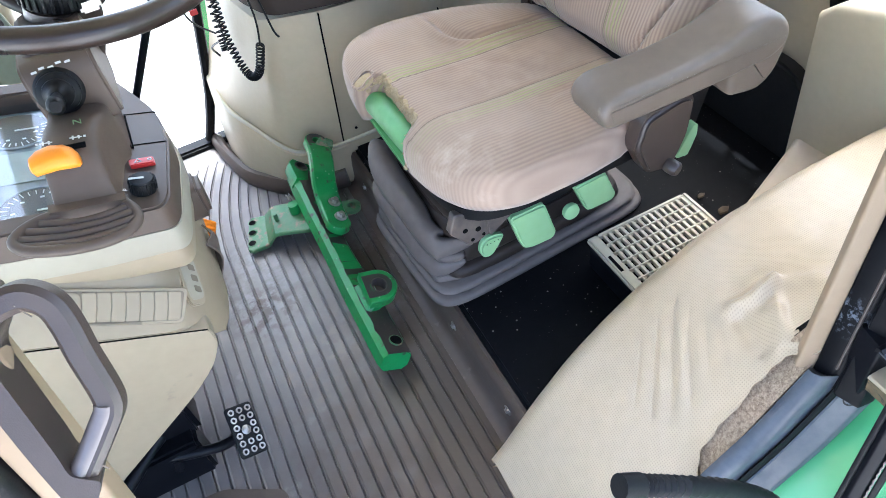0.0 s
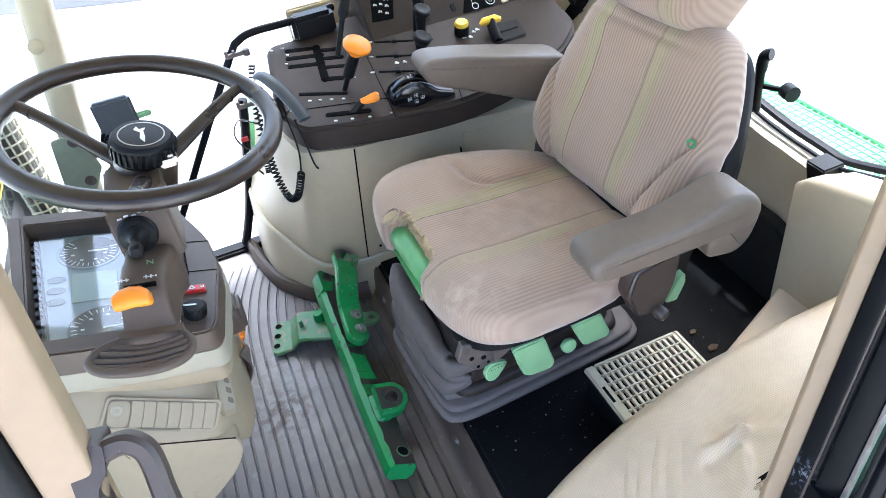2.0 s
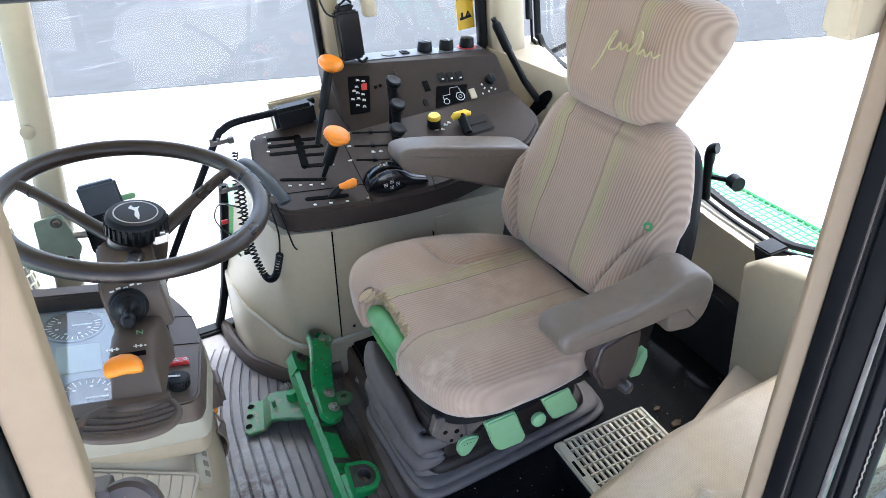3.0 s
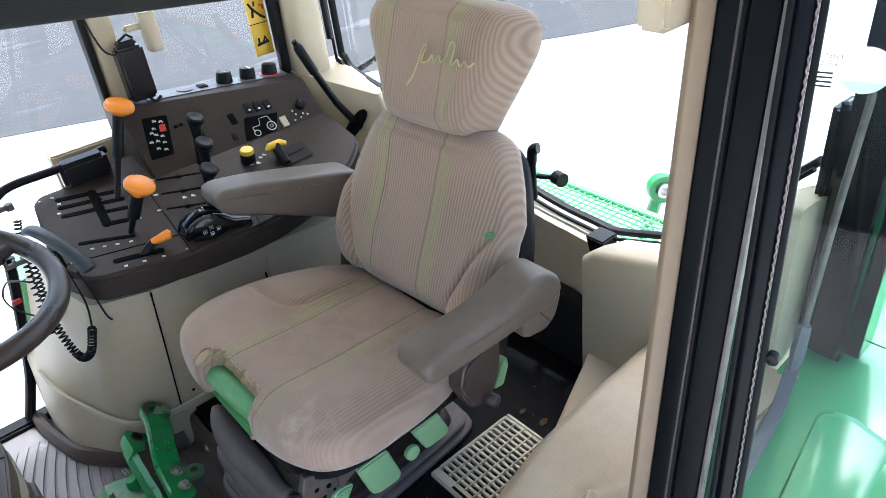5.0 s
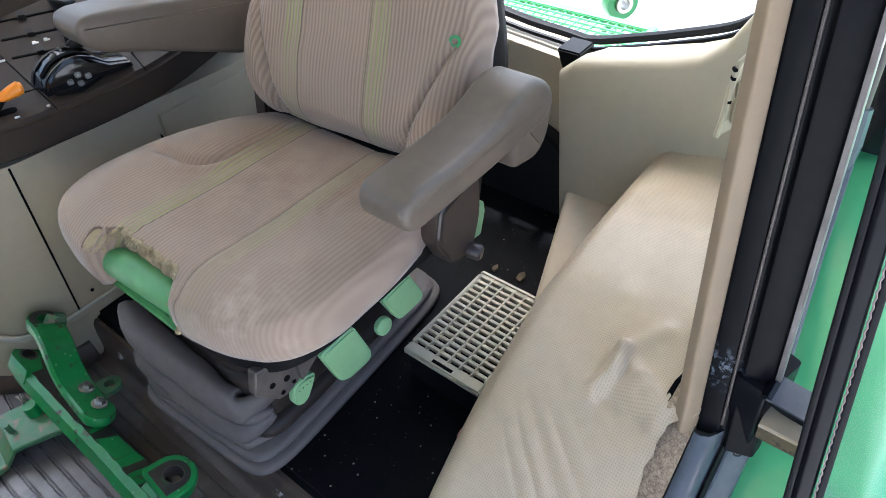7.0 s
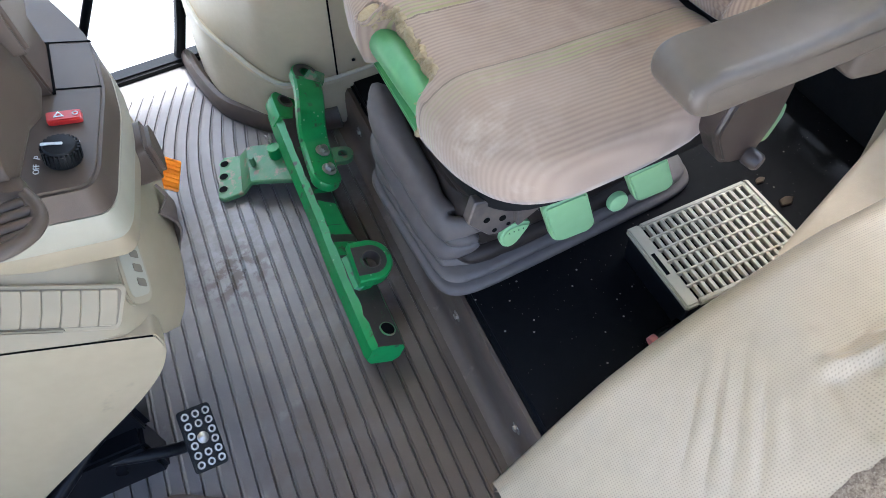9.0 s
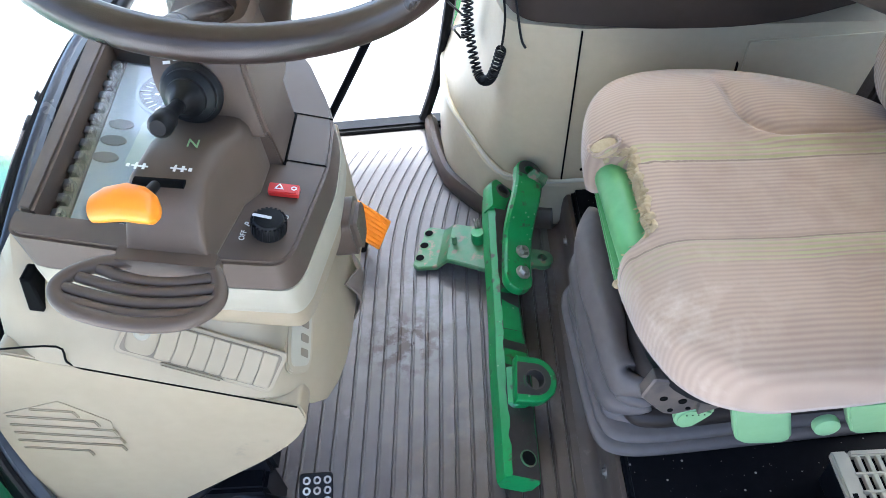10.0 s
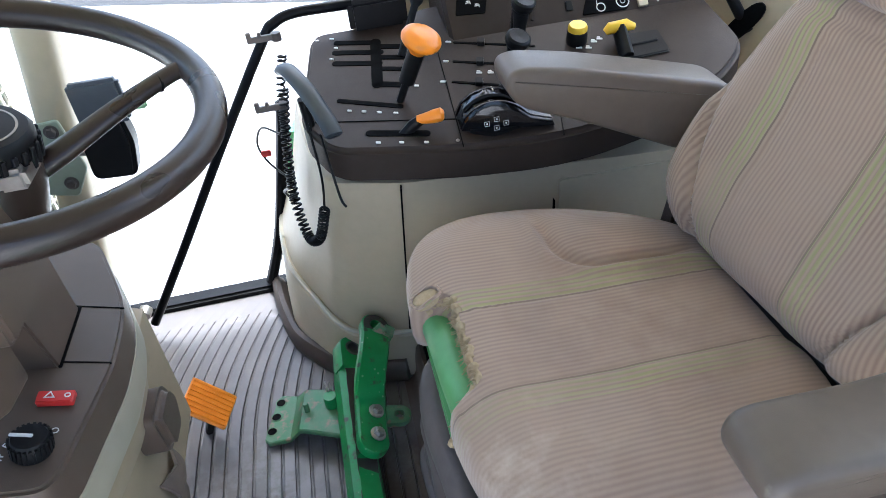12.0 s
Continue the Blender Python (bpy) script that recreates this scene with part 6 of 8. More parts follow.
def dash():
    d = thing("dash", (-0.1, 0.98, 0.0), "beige and brown steering column dash with instrument cluster", "dash")
    outer = rounded([(-0.230, 0.832), (-0.10, 0.824), (0.002, 0.828), (0.012, 0.848), (0.030, 0.968), (0.029, 1.055), (-0.020, 1.182), (-0.258, 1.182)], [0.02, 0.03, 0.012, 0.02, 0.015, 0.04, 0.03, 0.03], 4)
    # deck behind the cluster opening: four joined strips and the skirt below
    right = rounded([(-0.075, 0.824), (0.002, 0.828), (0.012, 0.848), (0.030, 0.968), (0.029, 1.055), (-0.020, 1.182), (-0.075, 1.182)], [0, 0.012, 0.02, 0.015, 0.04, 0.03, 0], 4)
    top = part("top_panel", dash_slab(right, -0.040, 0.0), DASH_BROWN, d)
    part("bezel_near", dash_slab(rounded([(-0.230, 0.832), (-0.10, 0.823), (-0.0752, 0.823), (-0.0752, 0.857), (-0.2165, 0.861), (-0.2320, 0.863)], [0.022, 0.02, 0, 0, 0, 0], 5), -0.042, 0.004), DASH_BROWN, d)
    part("bezel_front", dash_slab([(-0.2315, 0.8635), (-0.2170, 0.8615), (-0.2425, 1.182), (-0.264, 1.182)], -0.042, 0.004), DASH_BROWN, d)
    part("bezel_far", dash_slab([(-0.2398, 1.150), (-0.0752, 1.150), (-0.0752, 1.182), (-0.2420, 1.182)], -0.042, 0.006), DASH_BROWN, d)
    face = part("cluster", dash_slab([(-0.221, 0.856), (-0.074, 0.856), (-0.074, 1.152), (-0.246, 1.152)], -0.040, -0.026, 0), CLUSTER_FACE, d, "blue-grey instrument face")
    part("ridge_base", dash_slab([(-0.2165, 0.861), (-0.203, 0.861), (-0.228, 1.149), (-0.2395, 1.149)], -0.030, -0.023, 0), BLACK, face)
    for k in range(13):
        y = 0.875 + 0.021 * k
        e = -0.2160 - 0.081 * (y - 0.861)
        part("ridge", dash_slab([(e, y), (e + 0.0095, y), (e + 0.0085, y + 0.012), (e - 0.001, y + 0.012)], -0.027, -0.0165, 0.001, 1), BLACK, face)
    for cx, cy, r, a0 in ((-0.150, 1.098, 0.046, 75), (-0.132, 0.900, 0.050, -40)):
        dial = part("dial", lathe([(r, 0), (r, 0.0012), (0, 0.0014)], 40, dash_pose(cx, cy, -0.0255)), DIAL, face, "round instrument dial")
        part("dial_rim", ring_plate(r + 0.002, r - 0.0015, 0.003, 40, dash_pose(cx, cy, -0.0255)), CLUSTER_FACE, dial)
        for k in range(21):
            a = radians(a0 + 60 + k * 12)
            part("tick", box((-0.004, -0.0006, 0), (0.004 if k % 4 else 0.007, 0.0006, 0.0005), 0, m=dash_pose(cx, cy, -0.0238) @ pose((r - 0.010) * math.cos(a), (r - 0.010) * math.sin(a), 0, 0, 0, math.degrees(a))), WHITE, dial)
        for k in range(5):
            a = radians(a0 + 72 + k * 48)
            part("figure", box((-0.0025, -0.0016, 0), (0.0025, 0.0016, 0.0005), 0, m=dash_pose(cx, cy, -0.0238) @ pose((r - 0.021) * math.cos(a), (r - 0.021) * math.sin(a), 0)), WHITE, dial)
        part("needle", box((-0.002, -0.0014, 0), (0.028, 0.0014, 0.001), 0, m=dash_pose(cx, cy, -0.0232, a0 - 75 if a0 > 0 else 0)), WHITE, dial, "white needle")
    part("display", dash_slab(rounded([(-0.180, 0.967), (-0.118, 0.967), (-0.118, 1.040), (-0.180, 1.040)], 0.003), -0.0262, -0.0240, 0.0005, 1), LCD, face, "grey-green liquid crystal display")
    for k in range(3):
        part("warning_lamp", dash_slab([(x - 0.201, y + 0.975 + 0.028 * k) for x, y in superring(0, 0, 0.013, 0.008, 20, 2)], -0.0262, -0.0245, 0), DIAL, face)
    bm = bmesh.new()
    bm.faces.new([bm.verts.new(on_dash(x, y, -0.012)) for x, y in ((-0.2045, 0.858), (-0.074, 0.858), (-0.074, 1.150), (-0.2285, 1.150))])
    cover = part("cover", bm, COVER, face, "clear cluster cover")
    cover.visible_shadow = False
    part("icon", joined(tube([on_dash(-0.12, 1.128, -0.024), on_dash(-0.105, 1.128, -0.024)], 0.001, 5), lathe([(0.006, 0), (0.006, 0.0006)], 14, dash_pose(-0.112, 1.12, -0.0255))), GREEN_PALE, face)
    # beige skirt under the dash
    rings = []
    for lo, k in ((-0.038, 1.006), (-0.046, 1.012), (-0.066, 1.012), (-0.077, 0.985), (-0.079, 0.93)):
        rings.append([(-0.10 + (x + 0.10) * k, 1.0 + (y - 1.0) * k, dz(x) + lo) for x, y in outer])
    part("skirt", loft(rings), DASH_LIGHT, d)
    rings = []
    for lo, k in ((-0.074, 0.925), (-0.090, 0.925), (-0.116, 0.905), (-0.124, 0.86)):
        rings.append([(-0.10 + (x + 0.10) * k, 1.0 + (y - 1.0) * k, dz(x) + lo) for x, y in outer])
    part("under_panel", loft(rings), DASH_BEIGE, d)
    # deck seams, switches
    part("seam", dash_slab([(-0.014, 0.9725), (0.028, 0.9695), (0.028, 0.971), (-0.014, 0.974)], -0.001, 0.0008, 0), SLOT, top)
    part("seam", dash_slab([(-0.018, 1.055), (0.027, 1.051), (0.027, 1.0525), (-0.018, 1.0565)], -0.001, 0.0008, 0), SLOT, top)
    hz = part("hazard_switch", dash_slab(rounded([(-0.0215, 0.916), (0.0075, 0.916), (0.0075, 0.931), (-0.0215, 0.931)], 0.002), 0.0, 0.007, 0.002), RED, d, "red hazard rocker switch")
    part("triangle", ring_plate(0.0055, 0.0035, 0.0006, 3, dash_pose(-0.0125, 0.9235, 0.007, 90)), WHITE, hz)
    part("ring", ring_plate(0.0028, 0.0017, 0.0006, 16, dash_pose(0.0015, 0.9235, 0.007)), WHITE, hz)
    ro = part("light_knob", lathe([(0.0155, 0), (0.016, 0.003), (0.0147, 0.015), (0.0133, 0.0175), (0, 0.018)], 36, dash_pose(-0.014, 0.869)), BLACK, d, "black ribbed light switch knob")
    for k in range(24):
        a = 2 * math.pi * k / 24
        part("rib", box((-0.0012, -0.0011, 0.002), (0.0012, 0.0011, 0.0155), 0, m=dash_pose(-0.014, 0.869) @ pose(0.0155 * math.cos(a), 0.0155 * math.sin(a), 0, 0, 0, math.degrees(a))), BLACK, ro)
    part("pointer", box((-0.015, -0.0016, 0.0175), (0.003, 0.0016, 0.0192), 0.0005, m=dash_pose(-0.014, 0.869, 0, -8)), WHITE, ro)
    part("lettering", words("OFF", 0.0075, dash_pose(-0.036, 0.860, 0.0002, 85)), WHITE, top)
    part("lettering", words("P", 0.0085, dash_pose(-0.034, 0.875, 0.0002, 60)), WHITE, top)
    part("symbol", joined(ring_plate(0.0032, 0.0024, 0.0005, 14, dash_pose(-0.021, 0.888, 0.0002)), ring_plate(0.0032, 0.0024, 0.0005, 14, dash_pose(-0.002, 0.889, 0.0002))), WHITE, top)
    # lower pod: upper vent module over the shin panel
    zs = lambda x: 0.374 - 0.50 * x
    rows = []
    for x, low, cut in ((-0.312, 0.055, 0), (-0.300, 0.035, 0), (-0.27, 0.012, 0), (-0.22, 0.0, 0), (-0.14, 0.0, 0), (-0.085, 0.0, 0), (-0.066, 0.0, 0.002), (-0.052, 0.0, 0.008), (-0.040, 0.0, 0.018), (-0.029, 0.0, 0.033), (-0.019, 0.0, 0.052), (-0.010, 0.0, 0.076), (-0.003, 0.0, 0.108), (0.001, 0.0, 0.15), (0.002, 0.0, 0.22)):
        q, end = zs(x) - low, low * 0.4 + cut
        foot = q - min(0.07, cut * 1.6)
        rows.append([(x, 1.16, q + 0.118 - low), (x, 0.875 + end * 0.75, q + 0.118 - low), (x, 0.840 + end * 0.9, q + 0.072), (x, 0.803 + end, q + 0.018), (x, 0.796 + end, q + 0.004), (x, 0.80 + end, foot), (x, 1.16, foot)])
    up = part("vent_module", loft(rows), DASH_BEIGE, d, angle=35)
    shin = rounded([(-0.300, zs(-0.300) - 0.004), (-0.028, zs(-0.028) - 0.004), (-0.026, 0.355), (-0.048, 0.312), (-0.095, 0.268), (-0.30, 0.125), (-0.415, 0.05), (-0.420, 0.17), (-0.391, 0.342), (-0.367, 0.441)], [0.012, 0.006, 0.02, 0.03, 0.03, 0.05, 0.02, 0.05, 0.03, 0.02], 5)
    lower = part("shin_panel", prism(shin, "y", 0.800, 1.16, 0.022, 5), DASH_BEIGE, d)

    def vent_pose(x, v):
        """On the sloping face of the vent module: x along the dash, v up the slope."""
        o = Vector((x, 0.8035 + 0.0365 * v, zs(x) + 0.0185 + 0.0565 * v))
        ex = Vector((1, 0, -0.50)).normalized()
        ey = Vector((0, 0.0365, 0.0565)).normalized()
        n = ex.cross(ey).normalized()
        ey = n.cross(ex)
        m = Matrix((ex, ey, n)).transposed().to_4x4()
        m.translation = o
        return m

    m = vent_pose(-0.114, 0.40) @ pose(0, 0, 0, 0, 0, -5)
    frame_ = part("side_vent", prism(rounded([(-0.080, -0.022), (0.084, -0.022), (0.088, 0.026), (-0.074, 0.026)], 0.008), "z", -0.002, 0.003, 0.001, 1, m), DASH_BEIGE, up, "beige air vent with a row of slats")
    part("gap", prism(rounded([(-0.075, -0.018), (0.080, -0.018), (0.083, 0.022), (-0.070, 0.022)], 0.006), "z", 0.002, 0.0034, 0, m=m), VENT_GAP, frame_)
    part("slat", prism(superring(-0.056, 0.002, 0.0150, 0.0192, 28, 4), "z", 0.003, 0.0050, 0.0010, 2, m), DASH_BEIGE, frame_)
    part("finger_dip", lathe([(0.0085, 0.0), (0.0075, 0.0008), (0.0, -0.0005)], 24, m @ pose(-0.058, 0.006, 0.0049)), DASH_LIGHT, frame_)
    for k in range(7):
        x0 = -0.0405 + 0.0171 * k
        part("slat", prism(rounded([(x0, -0.0172), (x0 + 0.0167, -0.0172), (x0 + 0.0177, 0.0), (x0 + 0.0167, 0.0212), (x0, 0.0212), (x0 + 0.001, 0.0)], 0.0025), "z", 0.003, 0.0050, 0.0008, 1, m), DASH_BEIGE, frame_)
    part("lip", prism(rounded([(-0.030, -0.030), (0.030, -0.030), (0.033, -0.019), (-0.033, -0.019)], 0.004), "z", 0.001, 0.008, 0.003, 2, m), DASH_BEIGE, frame_)
    part("opening", prism([(-0.262, 0.545), (-0.246, 0.540), (-0.236, 0.588), (-0.246, 0.592)], "y", 0.828, 0.850, 0.002, 1), SLOT, up)
    # round-ended vent on the rear corner
    ey, ez = Vector((0.10, 0.76, 0.64)).normalized(), Vector((0.80, -0.44, 0.40))
    ez = (ez - ey * ez.dot(ey)).normalized()
    m = Matrix((ey.cross(ez), ey, ez)).transposed().to_4x4()
    m.translation = (-0.026, 0.862, 0.432)
    v2 = part("corner_vent", prism(superring(0, 0, 0.0185, 0.042, 32, 4), "z", -0.010, 0.005, 0.002, 2, m), DASH_BEIGE, up, "beige corner air vent")
    part("gap", prism(superring(0.001, 0, 0.0135, 0.034, 28, 5), "z", 0.004, 0.0054, 0, m=m), DASH_LIGHT, v2)
    for k in range(3):
        part("slot", prism(rounded([(0.0005, -0.022 + 0.016 * k), (0.0105, -0.026 + 0.016 * k), (0.0105, -0.017 + 0.016 * k), (0.0005, -0.013 + 0.016 * k)], 0.002), "z", 0.005, 0.0062, 0, m=m), VENT_GAP, v2)
    # louvres in the shin panel
    part("louvre_frame", prism(rounded([(-0.358, 0.408), (-0.284, 0.426), (-0.246, 0.378), (-0.256, 0.343), (-0.345, 0.319), (-0.376, 0.336)], 0.004), "y", 0.7990, 0.803, 0), DASH_BEIGE, lower)
    for x0, z0, x1 in ((-0.322, 0.4175, -0.276), (-0.354, 0.4065, -0.262), (-0.360, 0.3890, -0.250), (-0.365, 0.3715, -0.250), (-0.370, 0.3540, -0.256), (-0.372, 0.3370, -0.300)):
        w_ = x1 - x0
        part("louvre", prism([(x0, z0), (x1, z0 - 0.25 * w_), (x1 + 0.001, z0 - 0.25 * w_ - 0.0142), (x0 - 0.002, z0 - 0.0142)], "y", 0.7965, 0.800, 0.0012, 2), DASH_BEIGE, lower)
    part("seam", tube(smooth_path([(x, 0.7985, zs(x) - 0.003) for x in (-0.228, -0.2, -0.1, -0.03)], 3), 0.0011, 6), SLOT, lower)
    part("seam", tube(smooth_path([(-0.228, 0.7985, zs(-0.228) - 0.003), (-0.236, 0.7985, zs(-0.228) + 0.010), (-0.238, 0.803, zs(-0.228) + 0.030), (-0.30, 0.803, zs(-0.228) + 0.032)], 4), 0.0011, 6), SLOT, lower)
    # brown flap lever with a torn boot on the rear side
    part("flap_handle", prism(rounded([(0.985, 0.475), (1.045, 0.470), (1.060, 0.44), (1.040, 0.405), (0.992, 0.410)], 0.014), "x", -0.010, 0.036, 0.008, 3), DASH_BROWN, d)
    rows = []
    for k in range(7):
        t = k / 6
        rows.append([(0.004 + 0.012 * math.sin(t * 4), 0.985 + 0.02 * t, 0.37 - 0.10 * t), (0.010 + 0.010 * math.sin(t * 4 + 1), 1.015 + 0.025 * t, 0.365 - 0.10 * t), (0.006 + 0.006 * math.sin(t * 5), 1.048 + 0.004 * t, 0.36 - 0.085 * t), (0.003 + 0.006 * math.sin(t * 5), 1.047 + 0.004 * t, 0.36 - 0.085 * t), (0.006 + 0.010 * math.sin(t * 4 + 1), 1.015 + 0.025 * t, 0.364 - 0.10 * t), (0.001 + 0.012 * math.sin(t * 4), 0.985 + 0.02 * t, 0.369 - 0.10 * t)])
    part("torn_boot", loft(rows), material("dusty_brown_rubber", (0.16, 0.125, 0.095), (0.12, 0.09, 0.07), rough=0.7), d, "torn brown rubber boot hanging down")
    # steering column, stalk and shuttle lever
    side = rounded([(0.885, 0.684), (0.884, 0.752), (0.897, 0.770), (1.020, 0.772), (1.034, 0.760), (1.030, 0.700), (0.985, 0.684)], [0.006, 0.012, 0.010, 0.012, 0.012, 0.02, 0.01], 4)
    col = part("column", joined(prism(side, "x", -0.066, 0.012, 0.007, 3), loft([[(-0.022 + a, 0.965 + b, z) for a, b in rounded([(-wx, -wy), (wx, -wy), (wx, wy), (-wx, wy)], 0.012, 4)] for z, wx, wy in ((0.768, 0.036, 0.052), (0.778, 0.034, 0.048))])), DASH_BROWN, d, "brown steering column head", angle=35)
    part("column_base", prism(rounded([(0.968, 0.575), (1.052, 0.575), (1.046, 0.70), (0.945, 0.70)], 0.004), "x", -0.060, -0.014, 0.004, 2), DASH_BROWN, col)
    part("seam", box((-0.0148, 0.9655, 0.5885), (-0.0120, 1.054, 0.5905), 0), SLOT, col)
    part("tilt_button", box((0.012, 0.965, 0.772), (0.04, 1.005, 0.790), 0.004), STEEL, col)
    sp = facing((-0.036, 0.8845, 0.738), (-0.02, -1, 0.30)) @ Matrix.Diagonal((0.84, 0.84, 1.0, 1.0))
    boot = part("stalk_boot", lathe([(0.030, 0.0), (0.031, 0.004), (0.028, 0.008), (0.0265, 0.0085), (0.026, 0.012), (0.021, 0.015), (0.0195, 0.0155), (0.019, 0.019), (0.013, 0.023), (0.011, 0.030), (0.0075, 0.034)], 32, sp), BLACK, col, "black rubber stalk boot")
    tip = [sp @ Vector(p) for p in ((0, 0, 0.028), (0.001, 0, 0.046), (0.002, 0, 0.060), (0.003, 0, 0.066), (0.005, 0, 0.080), (0.005, 0, 0.084))]
    part("stalk", tube(tip, [0.0055, 0.0055, 0.007, 0.0092, 0.0092, 0.006], 14), BLACK, boot)
    for k in range(5):
        part("symbol", box((-0.003, -0.0012, 0), (0.003, 0.0012, 0.0005), 0, m=facing((-0.050 + 0.009 * k, 0.8905, 0.763 + 0.002 * (k % 2)), (0, -0.7, 0.6))), WHITE, col)
    rows = []
    for y, zt, zb, x0, x1 in ((0.900, 0.715, 0.640, -0.062, -0.002), (0.862, 0.716, 0.645, -0.066, -0.002), (0.840, 0.722, 0.650, -0.068, -0.010), (0.800, 0.722, 0.652, -0.072, -0.016), (0.785, 0.712, 0.650, -0.075, -0.020), (0.776, 0.694, 0.650, -0.079, -0.022), (0.768, 0.676, 0.652, -0.083, -0.023)):
        rows.append([(x, y, z - SLOPE * (x + 0.035) * 0.8) for x, z in rounded([(x0, zb), (x0, zt), (x1, zt), (x1, zb)], 0.014, 5)])
    shroud = part("shuttle_shroud", loft(rows), DASH_BROWN, d, angle=50)
    top_of = lambda x, y: Vector((x, y, 0.7225 - SLOPE * (x + 0.035) * 0.8))
    part("slot", tube([top_of(-0.062, 0.790), top_of(-0.026, 0.790)], 0.005, 8, flat=0.4), SLOT, shroud)
    part("lever_stem", tube([top_of(-0.046, 0.786), Vector((-0.041, 0.758, 0.738))], 0.0042, 10), BLACK, shroud)
    c = Vector((-0.050, 0.752, 0.741))
    rows = []
    for f, r, h in ((-0.0215, 0.006, 0.005), (-0.0195, 0.0108, 0.0090), (-0.012, 0.0140, 0.0108), (0.0, 0.0152, 0.0116), (0.011, 0.0146, 0.0114), (0.0175, 0.0118, 0.0096), (0.0205, 0.0070, 0.0058)):
        rows.append([c + Vector((f, r * math.cos(t) - 0.005 * (f / 0.02) ** 2 + 0.06 * f, h * math.sin(t) - 0.006 * (f / 0.03) ** 2 - 0.22 * f)) for t in (2 * math.pi * k / 18 for k in range(18))])
    part("shuttle_knob", loft(rows), ORANGE, shroud, "orange shuttle lever knob")
    for x, s in ((-0.062, -1), (-0.034, 1)):
        q = top_of(x, 0.806)
        mm = Matrix.Translation(q) @ dash_pose(0, 0).to_3x3().to_4x4()
        part("symbol", joined(*(box(lo, hi, 0, m=mm @ pose(0, 0, 0.0004)) for lo, hi in (((-0.006, -0.0006, 0), (0.006, 0.0006, 0.0006)), ((-0.0035, -0.0035, 0), (-0.0018, 0.0035, 0.0006)), ((0.002, -0.003, 0), (0.004, 0.003, 0.0006)), ((0.0085 * s - 0.0012, -0.0016, 0), (0.0085 * s + 0.0012, 0.0016, 0.0006))))), WHITE, shroud)
    part("symbol", words("N", 0.013, Matrix.Translation(top_of(-0.030, 0.836) + Vector((0, 0, 0.001))) @ dash_pose(0, 0).to_3x3().to_4x4()), GREEN_PALE, shroud, "faded green letter")
    # open fan-shaped palm guard
    gz = lambda x, y: 0.664 - SLOPE * (x + 0.055) - 0.10 * (0.745 - y)
    out = [Vector((-0.068 + (x + 0.066) * 0.76, 0.760 + (y - 0.752) * 0.83, 0)) for x, y in ((-0.078, 0.756), (-0.105, 0.750), (-0.128, 0.738), (-0.140, 0.724), (-0.138, 0.711), (-0.124, 0.700), (-0.100, 0.693), (-0.070, 0.689), (-0.040, 0.690), (-0.015, 0.697), (0.003, 0.711), (0.008, 0.726), (0.004, 0.741), (-0.004, 0.754))]
    guard = part("palm_guard", tube([(p.x, p.y, gz(p.x, p.y)) for p in smooth_path([(q.x, q.y, 0) for q in out], 4)], 0.0062, 12), DASH_BROWN, d, "brown open palm guard")
    for k, (xa, xb, yy) in enumerate(((-0.100, -0.020, 0.752), (-0.112, -0.016, 0.743), (-0.119, -0.014, 0.733), (-0.117, -0.016, 0.723))):
        pts = [(xa + (xb - xa) * t, yy - 0.008 * math.sin(math.pi * t), 0) for t in (k2 / 10 for k2 in range(11))]
        part("bar", tube([(x, y, gz(x, y) + 0.001) for x, y, _ in pts], 0.0046, 10), DASH_BROWN, guard)
    part("guard_root", loft([[(x, y, gz(x, y) + h) for x, h in ((-0.088, -0.006), (-0.088, 0.008), (-0.016, 0.008), (-0.016, -0.006))] for y in (0.770, 0.757)]), DASH_BROWN, guard)
    return d


dash()

# ---- drawbar lying on the floor ----


def eye_plate(centre, normal, along, reach, outer, inner, thick, seg=24):
    """A lug: round end with a hole, and straight cheeks running back along a direction."""
    n = Vector(normal).normalized()
    a = Vector(along)
    a = (a - n * a.dot(n)).normalized()
    b = n.cross(a)
    c = Vector(centre)
    out, hole = [], []
    for k in range(seg):
        t = 2 * math.pi * k / seg
        hole.append(c + inner * (math.cos(t) * a + math.sin(t) * b))
        if math.cos(t) > -0.05:
            out.append(c + outer * (math.cos(t) * a + math.sin(t) * b))
        else:
            out.append(c - a * reach * min(1.0, -math.cos(t) * 1.5) + b * outer * math.copysign(min(1.0, abs(math.sin(t)) * 1.6 + 0.2), math.sin(t) or 1))
    h = n * thick / 2
    e = 0.93
    rows = [[p - h for p in hole], [c + (p - c) * e - h for p in out], [p - h * 0.8 for p in out], [p + h * 0.8 for p in out], [c + (p - c) * e + h for p in out], [p + h for p in hole]]
    return loft(rows, cap=False, loop=True)


